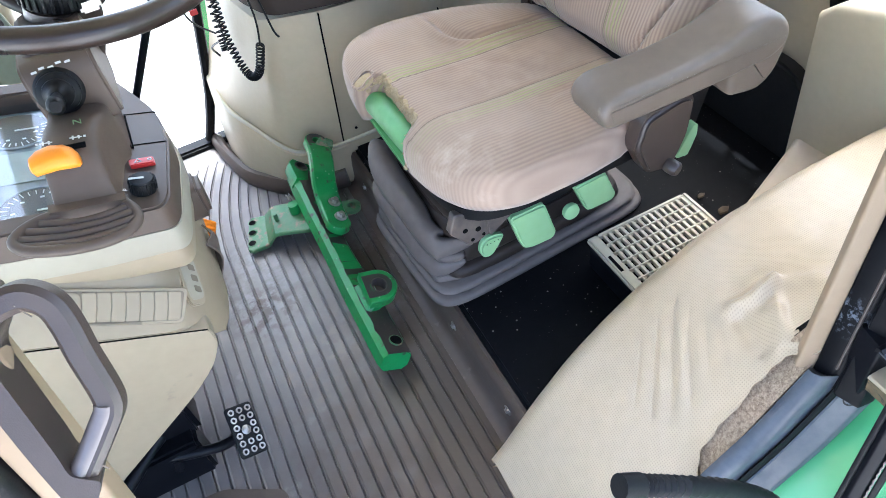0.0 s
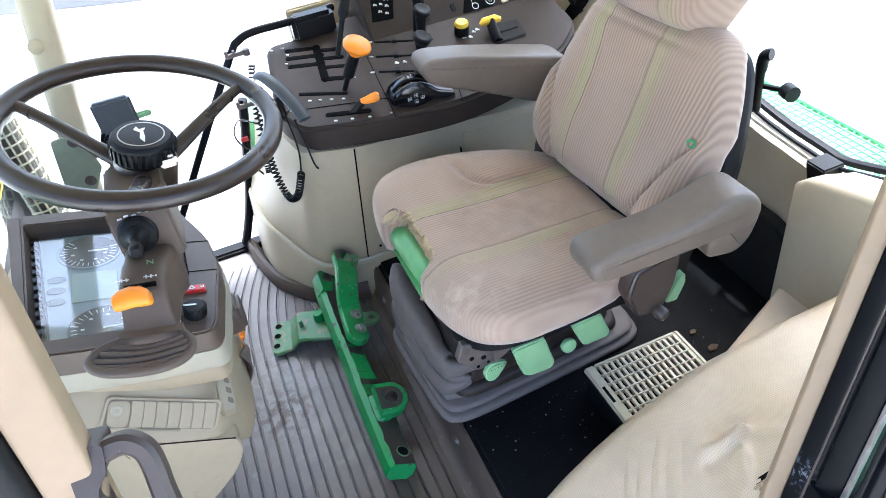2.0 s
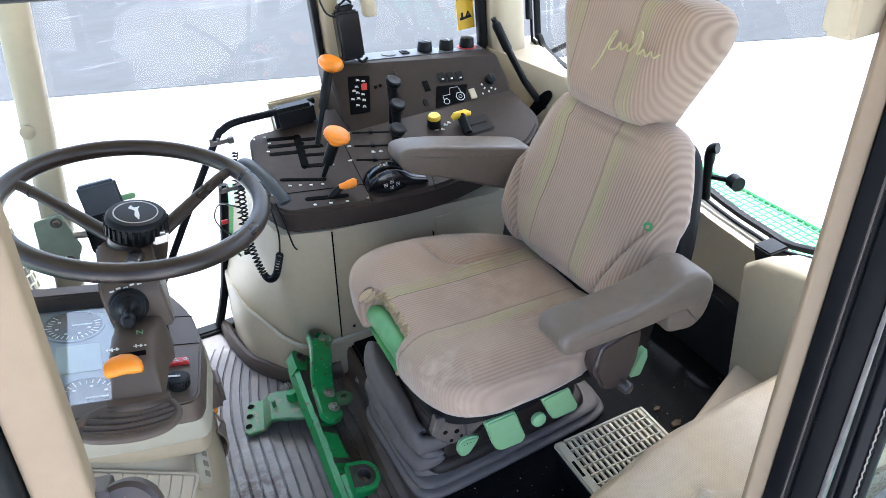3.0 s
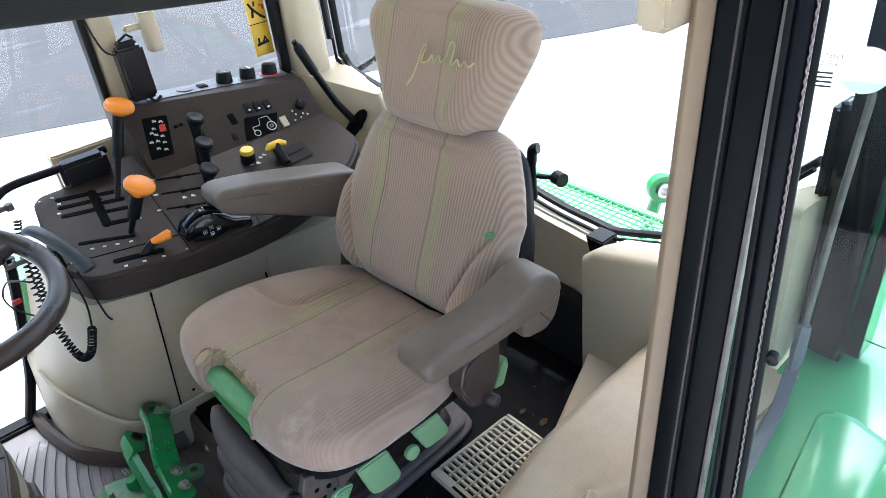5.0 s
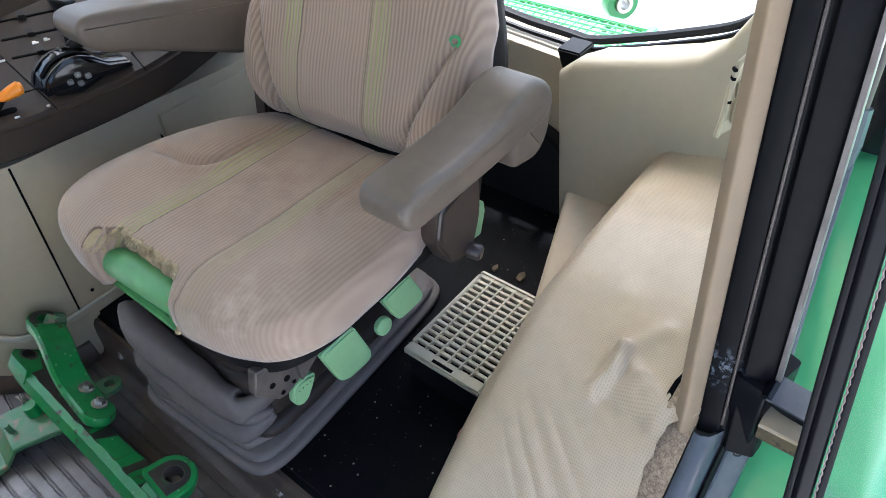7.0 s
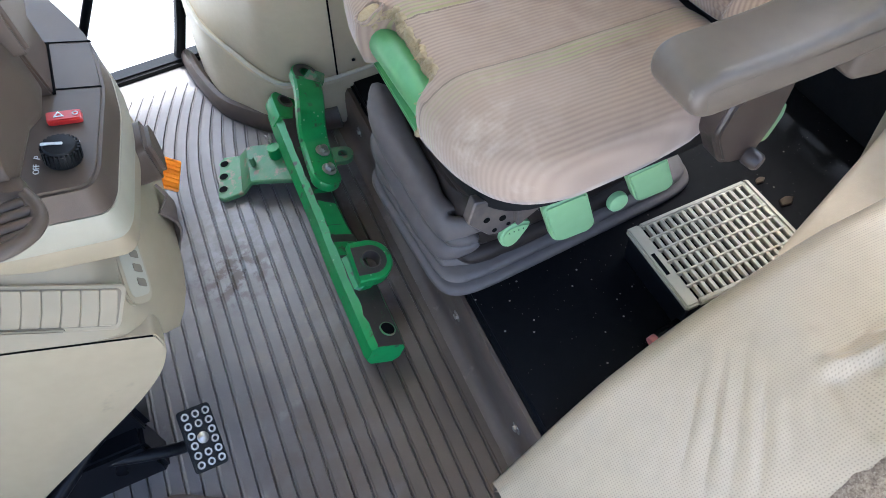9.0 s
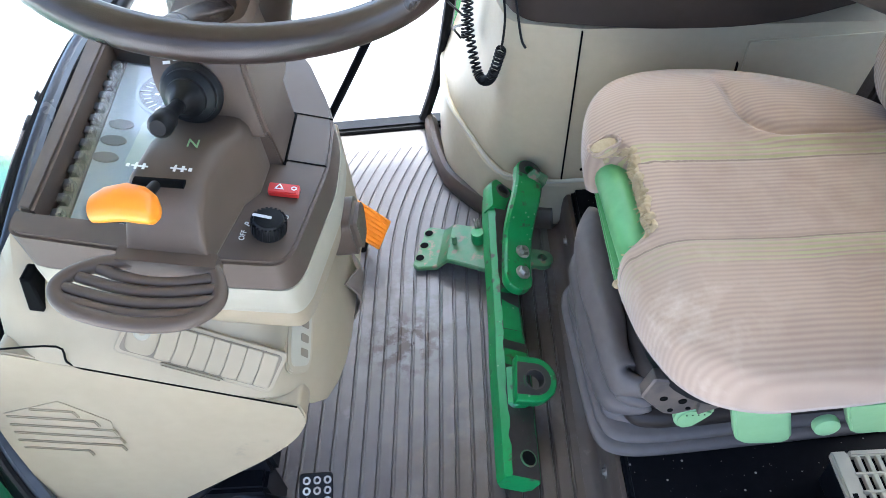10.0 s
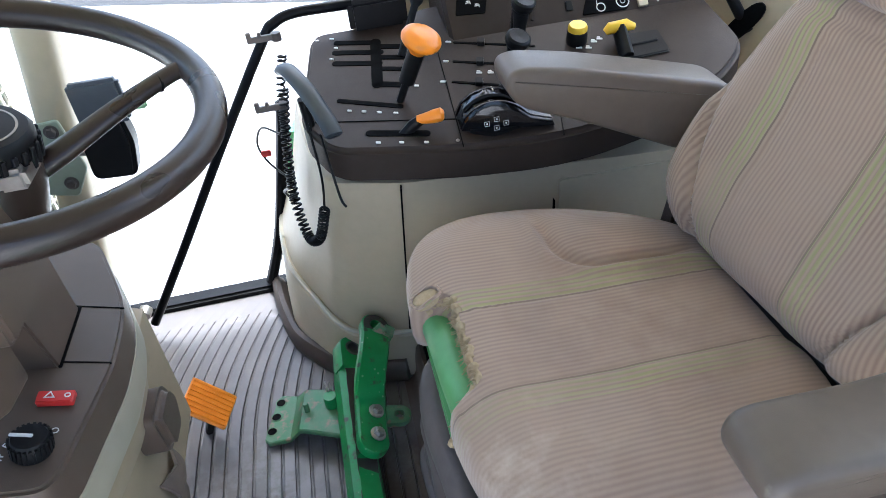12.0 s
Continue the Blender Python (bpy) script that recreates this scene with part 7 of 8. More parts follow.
def drawbar():
    b = thing("drawbar", (0.215, 1.1, 0.0), "worn green steel hitch drawbar lying on the floor mat", "drawbar")
    n = Vector((0.50, 0, 0.866)).normalized()
    w = Vector((0.866, 0, -0.50)).normalized()
    path = [(0.207, 0.856, 0.039), (0.207, 0.866, 0.039), (0.207, 0.95, 0.040), (0.207, 1.04, 0.041), (0.207, 1.09, 0.043), (0.206, 1.12, 0.045), (0.205, 1.20, 0.056), (0.205, 1.30, 0.067), (0.206, 1.38, 0.075), (0.206, 1.43, 0.078)]
    widths = [0.058, 0.062, 0.062, 0.064, 0.062, 0.056, 0.052, 0.052, 0.052, 0.046]
    bar = part("bar", plate_path(path, widths, 0.046, tuple(w)), GREEN_BRIGHT, b, "bright green bar, dark with grease on its upper face", angle=30)
    film = [Vector(p) + n * 0.0225 for p in smooth_path(path, 6)]
    wide_ = [0.052 if p.y < 1.1 else 0.043 for p in film]
    rows = []
    for p, k in zip(film, wide_):
        u = 0.004 * noise.noise((p.y * 45, 0, 0)) + 0.003 * noise.noise((p.y * 140, 3, 0))
        v = 0.004 * noise.noise((p.y * 50, 9, 0))
        lo, hi = p - w * (k / 2 - 0.004 + u), p + w * (k / 2 - 0.003 + v)
        rows.append([lo, lo + n * 0.0006, hi + n * 0.0006, hi])
    part("grease_film", loft(rows), GREEN_GREASY, bar, "dark worn grease over the green paint", angle=30)
    part("pin_hole", ring_plate(0.0135, 0.0115, 0.003, 24, facing(Vector((0.212, 0.886, 0.0375)) + n * 0.0225, n)), GREEN_WORN, bar)
    part("hole", lathe([(0.0115, 0), (0.0115, 0.002)], 20, facing(Vector((0.212, 0.886, 0.0375)) + n * 0.0232, n)), SLOT, bar)
    c, face = Vector((0.241, 1.005, 0.078)), Vector((0.30, -0.24, 0.92)).normalized()
    eye = part("eye", eye_plate(c, face, (0.95, 0.0, -0.3), 0.030, 0.037, 0.0165, 0.026), GREEN_BRIGHT, b, "green lug with a large eye, greasy at its root")
    part("grease_film", eye_plate(c + face * 0.0128, face, (0.95, 0.0, -0.3), 0.029, 0.026, 0.0166, 0.0012), GREEN_GREASY, eye)
    part("bushing", ring_plate(0.0175, 0.0150, 0.0262, 28, facing(c - face * 0.0128, face)), DARK_STEEL, eye)
    part("lug_root", plate_path([(0.200, 1.006, 0.056), (0.216, 1.006, 0.062), (0.232, 1.006, 0.065)], [0.082, 0.074, 0.062], 0.028, (0.0, 1, 0)), GREEN_BRIGHT, eye)
    # upper eye at the far end of the bar
    part("end_eye", eye_plate((0.212, 1.432, 0.088), (0.62, -0.10, 0.75), (0, 1, 0.1), 0.05, 0.029, 0.0135, 0.030), GREEN, b)
    part("bushing", ring_plate(0.0165, 0.0125, 0.033, 24, facing(Vector((0.212, 1.432, 0.088)) - Vector((0.62, -0.10, 0.75)).normalized() * 0.0165, (0.62, -0.10, 0.75))), DARK_STEEL, b)
    # bent strap bolted on top
    strap = smooth_path([(0.232, 1.200, 0.096), (0.233, 1.225, 0.099), (0.236, 1.262, 0.103), (0.239, 1.282, 0.112), (0.243, 1.296, 0.130), (0.250, 1.312, 0.149), (0.259, 1.338, 0.160), (0.266, 1.370, 0.163), (0.268, 1.388, 0.164)], 5)
    st = part("strap", plate_path(strap, [0.054] * len(strap), 0.018, tuple(w)), GREEN_BRIGHT, b, "bright green bent strap", angle=30)
    part("strap_end", lathe([(0.0255, -0.009), (0.027, -0.006), (0.027, 0.006), (0.0255, 0.009)], 28, facing((0.232, 1.202, 0.0962), (0.5, -0.06, 0.866))), GREEN_BRIGHT, st)
    part("strap_eye", eye_plate((0.2690, 1.402, 0.163), (0.5, -0.10, 0.86), (0, 1, 0.10), 0.026, 0.0275, 0.0120, 0.0195), GREEN_BRIGHT, st)
    part("grease_film", eye_plate(Vector((0.2690, 1.402, 0.163)) + Vector((0.5, -0.10, 0.86)).normalized() * 0.0101, (0.5, -0.10, 0.86), (0, 1, 0.10), 0.022, 0.0245, 0.0122, 0.0010), GREEN_GREASY, st)
    part("lock_plate", joined(box((-0.010, -0.014, 0), (0.010, 0.014, 0.005), 0.001, m=facing((0.281, 1.386, 0.168), (0.1, -0.85, 0.5), 30)), box((-0.012, -0.010, 0), (0.010, 0.010, 0.012), 0.002, m=facing((0.290, 1.390, 0.158), (0.5, -0.4, 0.7), 20))), GREEN_WORN, st)
    for x, y, z in ((0.243, 1.211, 0.1045), (0.246, 1.256, 0.1088)):
        q = Vector((x, y, z))
        up = Vector((0.5, -0.10, 0.86))
        part("bolt", joined(lathe([(0.0135, 0), (0.0135, 0.002), (0.012, 0.003)], 20, facing(q, up)), hexbolt(q + up * 0.002, up, 0.0095, 0.008), lathe([(0.005, 0), (0.005, 0.004)], 12, facing(q + up * 0.009, up))), STEEL, st, "rusty hexagon bolt")
    part("side_lug", eye_plate((0.283, 1.286, 0.050), (0.15, 0, 0.98), (1, -0.10, -0.15), 0.055, 0.021, 0.009, 0.012), GREEN_WORN, b)
    # cranked plate on the other side
    z0, z1 = 0.012, 0.046
    cross = [((0.205, 1.258), (0.200, 1.375), z1), ((0.115, 1.300), (0.128, 1.398), z1), ((0.103, 1.306), (0.118, 1.402), z1 - 0.003), ((0.090, 1.312), (0.106, 1.410), z0 + 0.014), ((0.080, 1.316), (0.098, 1.418), z0 + 0.002), ((0.070, 1.318), (0.088, 1.424), z0), ((0.042, 1.318), (0.068, 1.430), z0), ((0.034, 1.328), (0.060, 1.424), z0)]
    rows = []
    for near, far, z in cross:
        q, r_ = Vector((*near, z)), Vector((*far, z))
        e = (r_ - q).normalized() * 0.003
        rows.append([q + Vector((0, 0, h)) + e * k for k, h in ((0, -0.004), (0, 0.003), (1, 0.005))] + [r_ + Vector((0, 0, h)) - e * k for k, h in ((1, 0.005), (0, 0.003), (0, -0.004))])
    pl = part("cranked_plate", loft(rows), GREEN_WORN, b, "worn green cranked plate with three holes", angle=30)
    for x, y in ((0.0475, 1.344), (0.056, 1.377), (0.065, 1.410)):
        part("hole", ring_plate(0.0105, 0.0085, 0.0012, 20, pose(x, y, z0 + 0.005)), GREEN_WORN, pl)
        part("hole", lathe([(0.0085, 0), (0.0085, 0.001)], 18, pose(x, y, z0 + 0.0045)), SLOT, pl)
    part("pin", lathe([(0.005, 0), (0.005, 0.018), (0.004, 0.020)], 14, pose(0.120, 1.345, z1 + 0.004)), GREEN_WORN, pl)
    part("collar", lathe([(0.012, 0), (0.013, 0.004), (0.012, 0.026)], 18, pose(0.166, 1.346, z1 + 0.004)), GREEN, pl)
    part("spring_ring", tube([Vector((0.160 + 0.001 * k, 1.366 + 0.010 * math.cos(k * 0.9), z1 + 0.032 + 0.010 * math.sin(k * 0.9))) for k in range(12)], 0.0018, 6), STEEL, pl)
    return b


drawbar()


# ---- padded wheel-arch bench with torn vinyl ----
PROFILE = [(0.270, 0.0), (0.292, 0.030), (0.330, 0.085), (0.420, 0.192), (0.530, 0.285), (0.610, 0.328), (0.700, 0.362), (0.840, 0.380), (1.022, 0.384)]


def arch_z(x):
    for (x0, z0), (x1, z1) in zip(PROFILE, PROFILE[1:]):
        if x <= x1:
            t = (x - x0) / (x1 - x0)
            return z0 + (z1 - z0) * t
    return PROFILE[-1][1]


def bench_z(x, y):
    tilt = 0.34 * max(0.0, min(1.0, (x - 0.46) / 0.14)) * (1 - 0.45 * max(0.0, (x - 0.75) / 0.27))
    zz = (arch_z(x - 0.012) + arch_z(x) + arch_z(x + 0.012) + arch_z(max(0.27, x - 0.03)) + arch_z(min(1.02, x + 0.03))) / 5
    return zz + tilt * (0.60 - y)


def tear_y(x):
    """How far out the vinyl still reaches: torn back along the lower half."""
    if x > 0.60:
        return 0.352
    open_ = max(0.0, min(1.0, (x - 0.455) / 0.018)) * max(0.0, min(1.0, (0.592 - x) / 0.015))
    return 0.350 + open_ * (0.026 + 0.012 * noise.noise((x * 30, 3.0, 0)) + 0.005 * noise.noise((x * 95, 1.0, 0)))


def ridge(x, y, a, b, w):
    """A soft fold along the line from a to b."""
    vx, vy = b[0] - a[0], b[1] - a[1]
    t = max(0.0, min(1.0, ((x - a[0]) * vx + (y - a[1]) * vy) / (vx * vx + vy * vy)))
    return math.exp(-(((x - a[0] - t * vx) ** 2 + (y - a[1] - t * vy) ** 2) / (w * w)))


FOLDS = [((0.587, 0.470), (0.612, 0.458), 0.009, 0.009), ((0.612, 0.458), (0.632, 0.462), 0.010, 0.010), ((0.632, 0.462), (0.606, 0.428), 0.008, 0.011), ((0.606, 0.428), (0.586, 0.392), 0.009, 0.010),
         ((0.632, 0.462), (0.668, 0.425), 0.005, 0.012), ((0.587, 0.470), (0.592, 0.505), 0.004, 0.012), ((0.586, 0.452), (0.574, 0.402), -0.007, 0.010), ((0.612, 0.446), (0.600, 0.425), -0.007, 0.007), ((0.604, 0.480), (0.640, 0.482), -0.005, 0.010)]


def bench():
    b = thing("side_bench", (0.65, 0.48, 0.0), "torn tan vinyl padded bench over the wheel arch", "bench")
    nx, ny = 230, 90
    bm = bmesh.new()
    grid = []
    for i in range(nx + 1):
        s = i / nx
        x = 0.274 + (1.020 - 0.274) * (s ** 1.15)
        row = []
        yo = tear_y(x)
        for j in range(ny + 1):
            t = j / ny
            y = yo + (0.612 - yo) * t
            z = bench_z(x, y)
            # rolled inner edge
            e = max(0.0, (y - 0.585) / 0.027)
            z -= 0.016 * e * e
            # pulled folds fanning down from the top of the arch
            q, r = 0.75 * x - 0.66 * y, 0.66 * x + 0.75 * y
            q += 0.010 * noise.noise((r * 9, 0.5, 4)) + (r - 0.70) * 0.10 * (q - 0.06) / 0.06
            f = bell(q, 0.065, 0.055) * bell(r, 0.690, 0.062)
            z += f * (0.0105 * (abs(math.sin(q * 150)) ** 0.6 - 0.5) * (0.7 + 0.9 * noise.noise((q * 60, r * 7, 8))))
            # wrinkle knot near the tear
            for a, c, h, w in FOLDS:
                z += 1.15 * h * ridge(x, y, a, c, w)
            z += 0.004 * noise.noise((x * 9, y * 9, 2)) + 0.0018 * noise.noise((x * 26, y * 26, 5))
            if x < 0.60 and j < 5:
                z += 0.004 * (1 - j / 5) * (0.4 + noise.noise((x * 40, 0, 2)))
            row.append(bm.verts.new((x, y, z + 0.006)))
        row.append(bm.verts.new((x, 0.616, row[-1].co.z - 0.012)))
        row.append(bm.verts.new((x, 0.614, max(0.002, row[-1].co.z - 0.06))))
        row.append(bm.verts.new((x, 0.606, 0.0015)))
        grid.append(row)
    for a, c in zip(grid, grid[1:]):
        for j in range(len(a) - 1):
            bm.faces.new((a[j], a[j + 1], c[j + 1], c[j]))
    part("cover", bm, VINYL_HOLES, b, "wrinkled perforated tan vinyl", angle=80)
    # board below the cover
    rows = []
    for k in range(40):
        x = 0.268 + (1.018 - 0.268) * k / 39
        rows.append([(x, 0.350, 0.0), (x, 0.350, bench_z(x, 0.350) - 0.004), (x, 0.480, bench_z(x, 0.480) - 0.010), (x, 0.598, bench_z(x, 0.598) - 0.016), (x, 0.602, 0.0)])
    part("board", loft(rows), BOARD, b, "bare chipboard under the torn cover")
    return b


VINYL_HOLES = material("perforated_vinyl", (0.505, 0.402, 0.272), (0.455, 0.36, 0.242), rough=0.36, big=5, bump=0.0, dirt=(0.41, 0.33, 0.24), dirt_at=0.66)
nt = VINYL_HOLES.node_tree
vo, co, bp, mp, rg, mu = (nt.nodes.new(k) for k in ("ShaderNodeTexVoronoi", "ShaderNodeTexCoord", "ShaderNodeBump", "ShaderNodeMapping", "ShaderNodeMapRange", "ShaderNodeMix"))
vo.voronoi_dimensions = "2D"
vo.inputs["Scale"].default_value, vo.inputs["Randomness"].default_value = 300, 0.08
mp.inputs["Scale"].default_value, mp.inputs["Rotation"].default_value = (1.3, 1, 1), (0, 0, 0.08)
rg.inputs[1].default_value, rg.inputs[2].default_value = 0.12, 0.30
bp.inputs["Strength"].default_value, bp.inputs["Distance"].default_value = 0.35, 0.0006
nt.links.new(co.outputs["Object"], mp.inputs[0])
nt.links.new(mp.outputs[0], vo.inputs["Vector"])
nt.links.new(vo.outputs["Distance"], rg.inputs[0])
nt.links.new(rg.outputs[0], bp.inputs["Height"])
nt.links.new(bp.outputs[0], nt.nodes["Principled BSDF"].inputs["Normal"])
mu.data_type, mu.blend_type, mu.inputs[0].default_value = "RGBA", "MULTIPLY", 0.28
base = nt.nodes["Principled BSDF"].inputs["Base Color"].links[0].from_socket
nt.links.new(base, mu.inputs[6])
nt.links.new(rg.outputs[0], mu.inputs[7])
nt.links.new(mu.outputs[2], nt.nodes["Principled BSDF"].inputs["Base Color"])
bench()
# small dark gash above the tear
gash = thing("vinyl_gash", (0.60, 0.385, 0.405), "dark open gash in the vinyl showing board", "tear")
pts = [(0.581, 0.3885), (0.590, 0.3875), (0.602, 0.3895), (0.616, 0.3885), (0.629, 0.384), (0.629, 0.380), (0.612, 0.3825), (0.598, 0.383)]
bm = bmesh.new()
bm.faces.new([bm.verts.new((x, y, bench_z(x, y) + 0.0105)) for x, y in pts])
part("opening", bm, SLOT, gash)
bm = bmesh.new()
bm.faces.new([bm.verts.new((x, y, bench_z(x, y) + 0.012)) for x, y in ((0.588, 0.384), (0.598, 0.3828), (0.612, 0.3822), (0.629, 0.380), (0.632, 0.362), (0.612, 0.359), (0.596, 0.363))])
part("board_patch", bm, BOARD, gash)


# ---- air grille on the platform ----
def grille():
    x0, x1, y0, y1, z1 = 0.600, 0.816, 0.664, 0.818, 0.172
    g = thing("floor_grille", (0.708, 0.74, PLAT), "beige plastic air grille box standing on the platform", "grille")
    part("plinth", box((x0 + 0.004, y0 + 0.003, 0.099), (x1 - 0.003, y1 - 0.003, z1 - 0.012), 0.002), BLACK_PAINT, g, "black steel plinth")
    part("frame", joined(box((x0, y0, z1 - 0.012), (x0 + 0.022, y1, z1), 0.003), box((x1 - 0.010, y0, z1 - 0.012), (x1, y1, z1), 0.003), box((x0 + 0.022, y0, z1 - 0.012), (x1 - 0.010, y0 + 0.008, z1), 0.002), box((x0 + 0.022, y1 - 0.008, z1 - 0.012), (x1 - 0.010, y1, z1), 0.002)), GRILLE_BEIGE, g)
    part("dark_inside", box((x0 + 0.021, y0 + 0.007, z1 - 0.012), (x1 - 0.009, y1 - 0.007, z1 - 0.0105), 0), SLOT, g)
    n = 15
    for k in range(n):
        x = x0 + 0.022 + (x1 - 0.032 - x0) * (k + 0.75) / n
        part("slat", box((x - 0.0030, y0 + 0.008, z1 - 0.0095), (x + 0.0030, y1 - 0.008, z1 - 0.001), 0.001, 1), GRILLE_BEIGE, g)
    for k in range(1, 6):
        y = y0 + 0.008 + (y1 - y0 - 0.016) * k / 6
        part("cross_bar", box((x0 + 0.02, y - 0.0016, z1 - 0.009), (x1 - 0.008, y + 0.0016, z1 + 0.0005), 0.0005, 1), GRILLE_BEIGE, g)
    part("notch", box((x0 + 0.006, 0.722, z1 - 0.002), (x0 + 0.012, 0.762, z1 + 0.0006), 0), SLOT, g)
    return g


grille()
p = thing("marker_pen", (0.56, 0.66, PLAT), "black marker pen with a pink end on the platform", "pen")
part("barrel", tube([(0.562, 0.6645, 0.1125), (0.566, 0.6650, 0.1125), (0.635, 0.6720, 0.1125), (0.650, 0.6735, 0.1120), (0.672, 0.6765, 0.1110)], [0.0108, 0.0122, 0.0122, 0.0100, 0.0095], 18), GLOSS_BLACK, p)
part("end", tube([(0.552, 0.6635, 0.1115), (0.563, 0.6648, 0.1123)], [0.0095, 0.0100], 16), material("pink_plastic", (0.62, 0.22, 0.20), rough=0.4), p)
part("tip", tube([(0.671, 0.6763, 0.1110), (0.700, 0.6800, 0.1050)], [0.0040, 0.0022], 8), BLACK, p)
part("mark", tube([Vector((0.583, 0.6670, 0.1125)) + Vector((0.004 * math.cos(a), -0.0070 + 0.003 * math.sin(a), 0.0102 + 0.0018 * math.sin(a))) for a in (2 * math.pi * k / 14 for k in range(14))], 0.0006, 5, True), BEIGE_LIGHT, p)
DRY_LEAF = material("dry_leaf", (0.11, 0.075, 0.042), (0.075, 0.050, 0.030), rough=0.85, big=60)
for k, (x, y, r_) in enumerate(((0.648, 0.690, 0.012), (0.892, 0.790, 0.014), (0.884, 0.845, 0.010))):
    scrap = rounded([(x - r_, y - 0.4 * r_), (x + 0.2 * r_, y - 0.6 * r_), (x + r_, y + 0.1 * r_), (x + 0.3 * r_, y + 0.6 * r_), (x - 0.7 * r_, y + 0.4 * r_)], 0.002)
    solid("leaf_scrap", prism(scrap, "z", PLAT + 0.0006, PLAT + 0.007 - 0.001 * k, 0.001, 1), DRY_LEAF, "dry brown leaf scrap on the dusty black platform", "leaf", "dry scraps on the platform")


# ---- pedals ----
def pad_pedal(at, to, w, h, spin, label, stem, along=None):
    p = thing("pedal", at, label, "pedal", "pedals with studded pads")
    m = facing(at, to, spin)
    if along:
        ez = Vector(to).normalized()
        ex = Vector(along).cross(ez).normalized()
        m = Matrix((ex, ez.cross(ex), ez)).transposed().to_4x4()
        m.translation = at
    pad = part("pad", prism(rounded([(-w / 2, -h / 2), (w / 2, -h / 2), (w / 2, h / 2), (-w / 2, h / 2)], 0.006), "z", -0.006, 0.0, 0.002, 1, m), RUBBER, p)
    for i in range(3):
        for j in range(6):
            if i == 1 and j in (2, 3):
                continue
            part("stud", ring_plate(0.0053, 0.0030, 0.003, 14, m @ pose((i - 1) * w * 0.31, (j - 2.5) * h * 0.155, 0)), STEEL, pad)
    part("badge", lathe([(0.007, 0), (0.008, 0.001), (0.005, 0.003), (0, 0.0034)], 16, m), STEEL, pad)
    part("backing", prism(rounded([(-w / 2 + 0.003, -h / 2 + 0.003), (w / 2 - 0.003, -h / 2 + 0.003), (w / 2 - 0.003, h / 2 - 0.003), (-w / 2 + 0.003, h / 2 - 0.003)], 0.005), "z", -0.011, -0.006, 0, m=m), DARK_STEEL, p)
    part("arm", tube(smooth_path([m @ Vector((0, 0, -0.008))] + stem, 5), 0.009, 10), BLACK_PAINT, p)
    return p


pad_pedal((-0.066, 0.792, 0.143), (0.49, -0.44, 0.76), 0.046, 0.086, 0, "black studded brake pedal pad with metal rings", [(-0.13, 0.82, 0.095), (-0.26, 0.85, 0.12), (-0.34, 0.86, 0.22)], (0.02, 0.87, 0.49))
pad_pedal((-0.075, 1.040, 0.200), (0.90, -0.05, 0.42), 0.060, 0.090, 0, "black studded clutch pedal pad with metal rings", [(-0.10, 1.04, 0.14), (-0.28, 1.04, 0.16), (-0.36, 1.04, 0.26)])
pd = thing("throttle_pedal", (-0.03, 1.375, 0.0), "orange ribbed plastic throttle pedal on the floor", "pedal")
m = facing((-0.046, 1.372, 0.098), (0.62, -0.28, 0.73), 99)
pad = part("pad", prism(rounded([(-0.044, -0.036), (0.044, -0.036), (0.044, 0.036), (-0.044, 0.036)], 0.004), "z", -0.006, 0, 0.002, 1, m), ORANGE, pd)
for k in range(7):
    part("rib", box((-0.042, -0.032 + 0.0098 * k, 0), (0.042, -0.028 + 0.0098 * k, 0.0022), 0.0005, 1, m), ORANGE, pad)
part("bracket", tube([m @ Vector((0, 0.0, -0.005)), (-0.06, 1.39, 0.04), (-0.075, 1.395, 0.0)], 0.008, 8), BLACK, pd)
solid("pedal_mounting", joined(box((-0.36, 0.83, 0.02), (-0.15, 0.88, 0.12), 0.006), tube([(-0.30, 0.80, 0.10), (-0.16, 0.90, 0.14)], 0.012, 10), box((-0.24, 0.86, 0.10), (-0.14, 0.93, 0.25), 0.008)), BLACK_PAINT, "black steel pedal mounting under the dash", "mounting")


# ---- grab handle on the front post ----
g = thing("grab_bar", (-0.04, 0.39, 0.72), "worn brown plastic grab handle on the front door post", "handle")
GRAB_Y = lambda z: 0.37 + 0.6 * (z - 0.78)
side = rounded([(-0.048, 0.878), (-0.022, 0.874), (-0.026, 0.856), (-0.035, 0.849), (-0.038, 0.840), (-0.034, 0.791), (-0.034, 0.779), (-0.021, 0.770), (-0.036, 0.752), (-0.043, 0.767), (-0.047, 0.793), (-0.052, 0.839)], [0.004, 0.004, 0.006, 0.006, 0.006, 0.004, 0.004, 0.003, 0.002, 0.01, 0.02, 0.02], 3)
part("back", loft([[(x - 0.014 + (1 - k) * 0.002, GRAB_Y(z) + d, z - 0.005 - d * 0.5) for x, z in side] for d, k in ((-0.010, 0.9), (-0.008, 1.0), (0.010, 1.0), (0.022, 0.9))]), BROWN_GREY, g)
loop = smooth_path([(x - 0.014, GRAB_Y(z), z - 0.005) for x, z in ((-0.034, 0.864), (-0.020, 0.867), (-0.008, 0.866), (0.0005, 0.858), (0.0025, 0.846), (0.002, 0.829), (0.0025, 0.809), (0.0005, 0.800), (-0.008, 0.792), (-0.020, 0.782), (-0.030, 0.774))], 4)
part("loop", plate_path(loop, 0.0165, 0.016, (0.2, 1, -0.6)), BROWN_GREY, g)
part("grip_face", tube([p + Vector((-0.0035, -0.004, 0.004)) for p in loop[27:40]], 0.0055, 10, flat=0.6), material("polished_grip", (0.16, 0.135, 0.125), rough=0.22), g, "grip worn smooth")
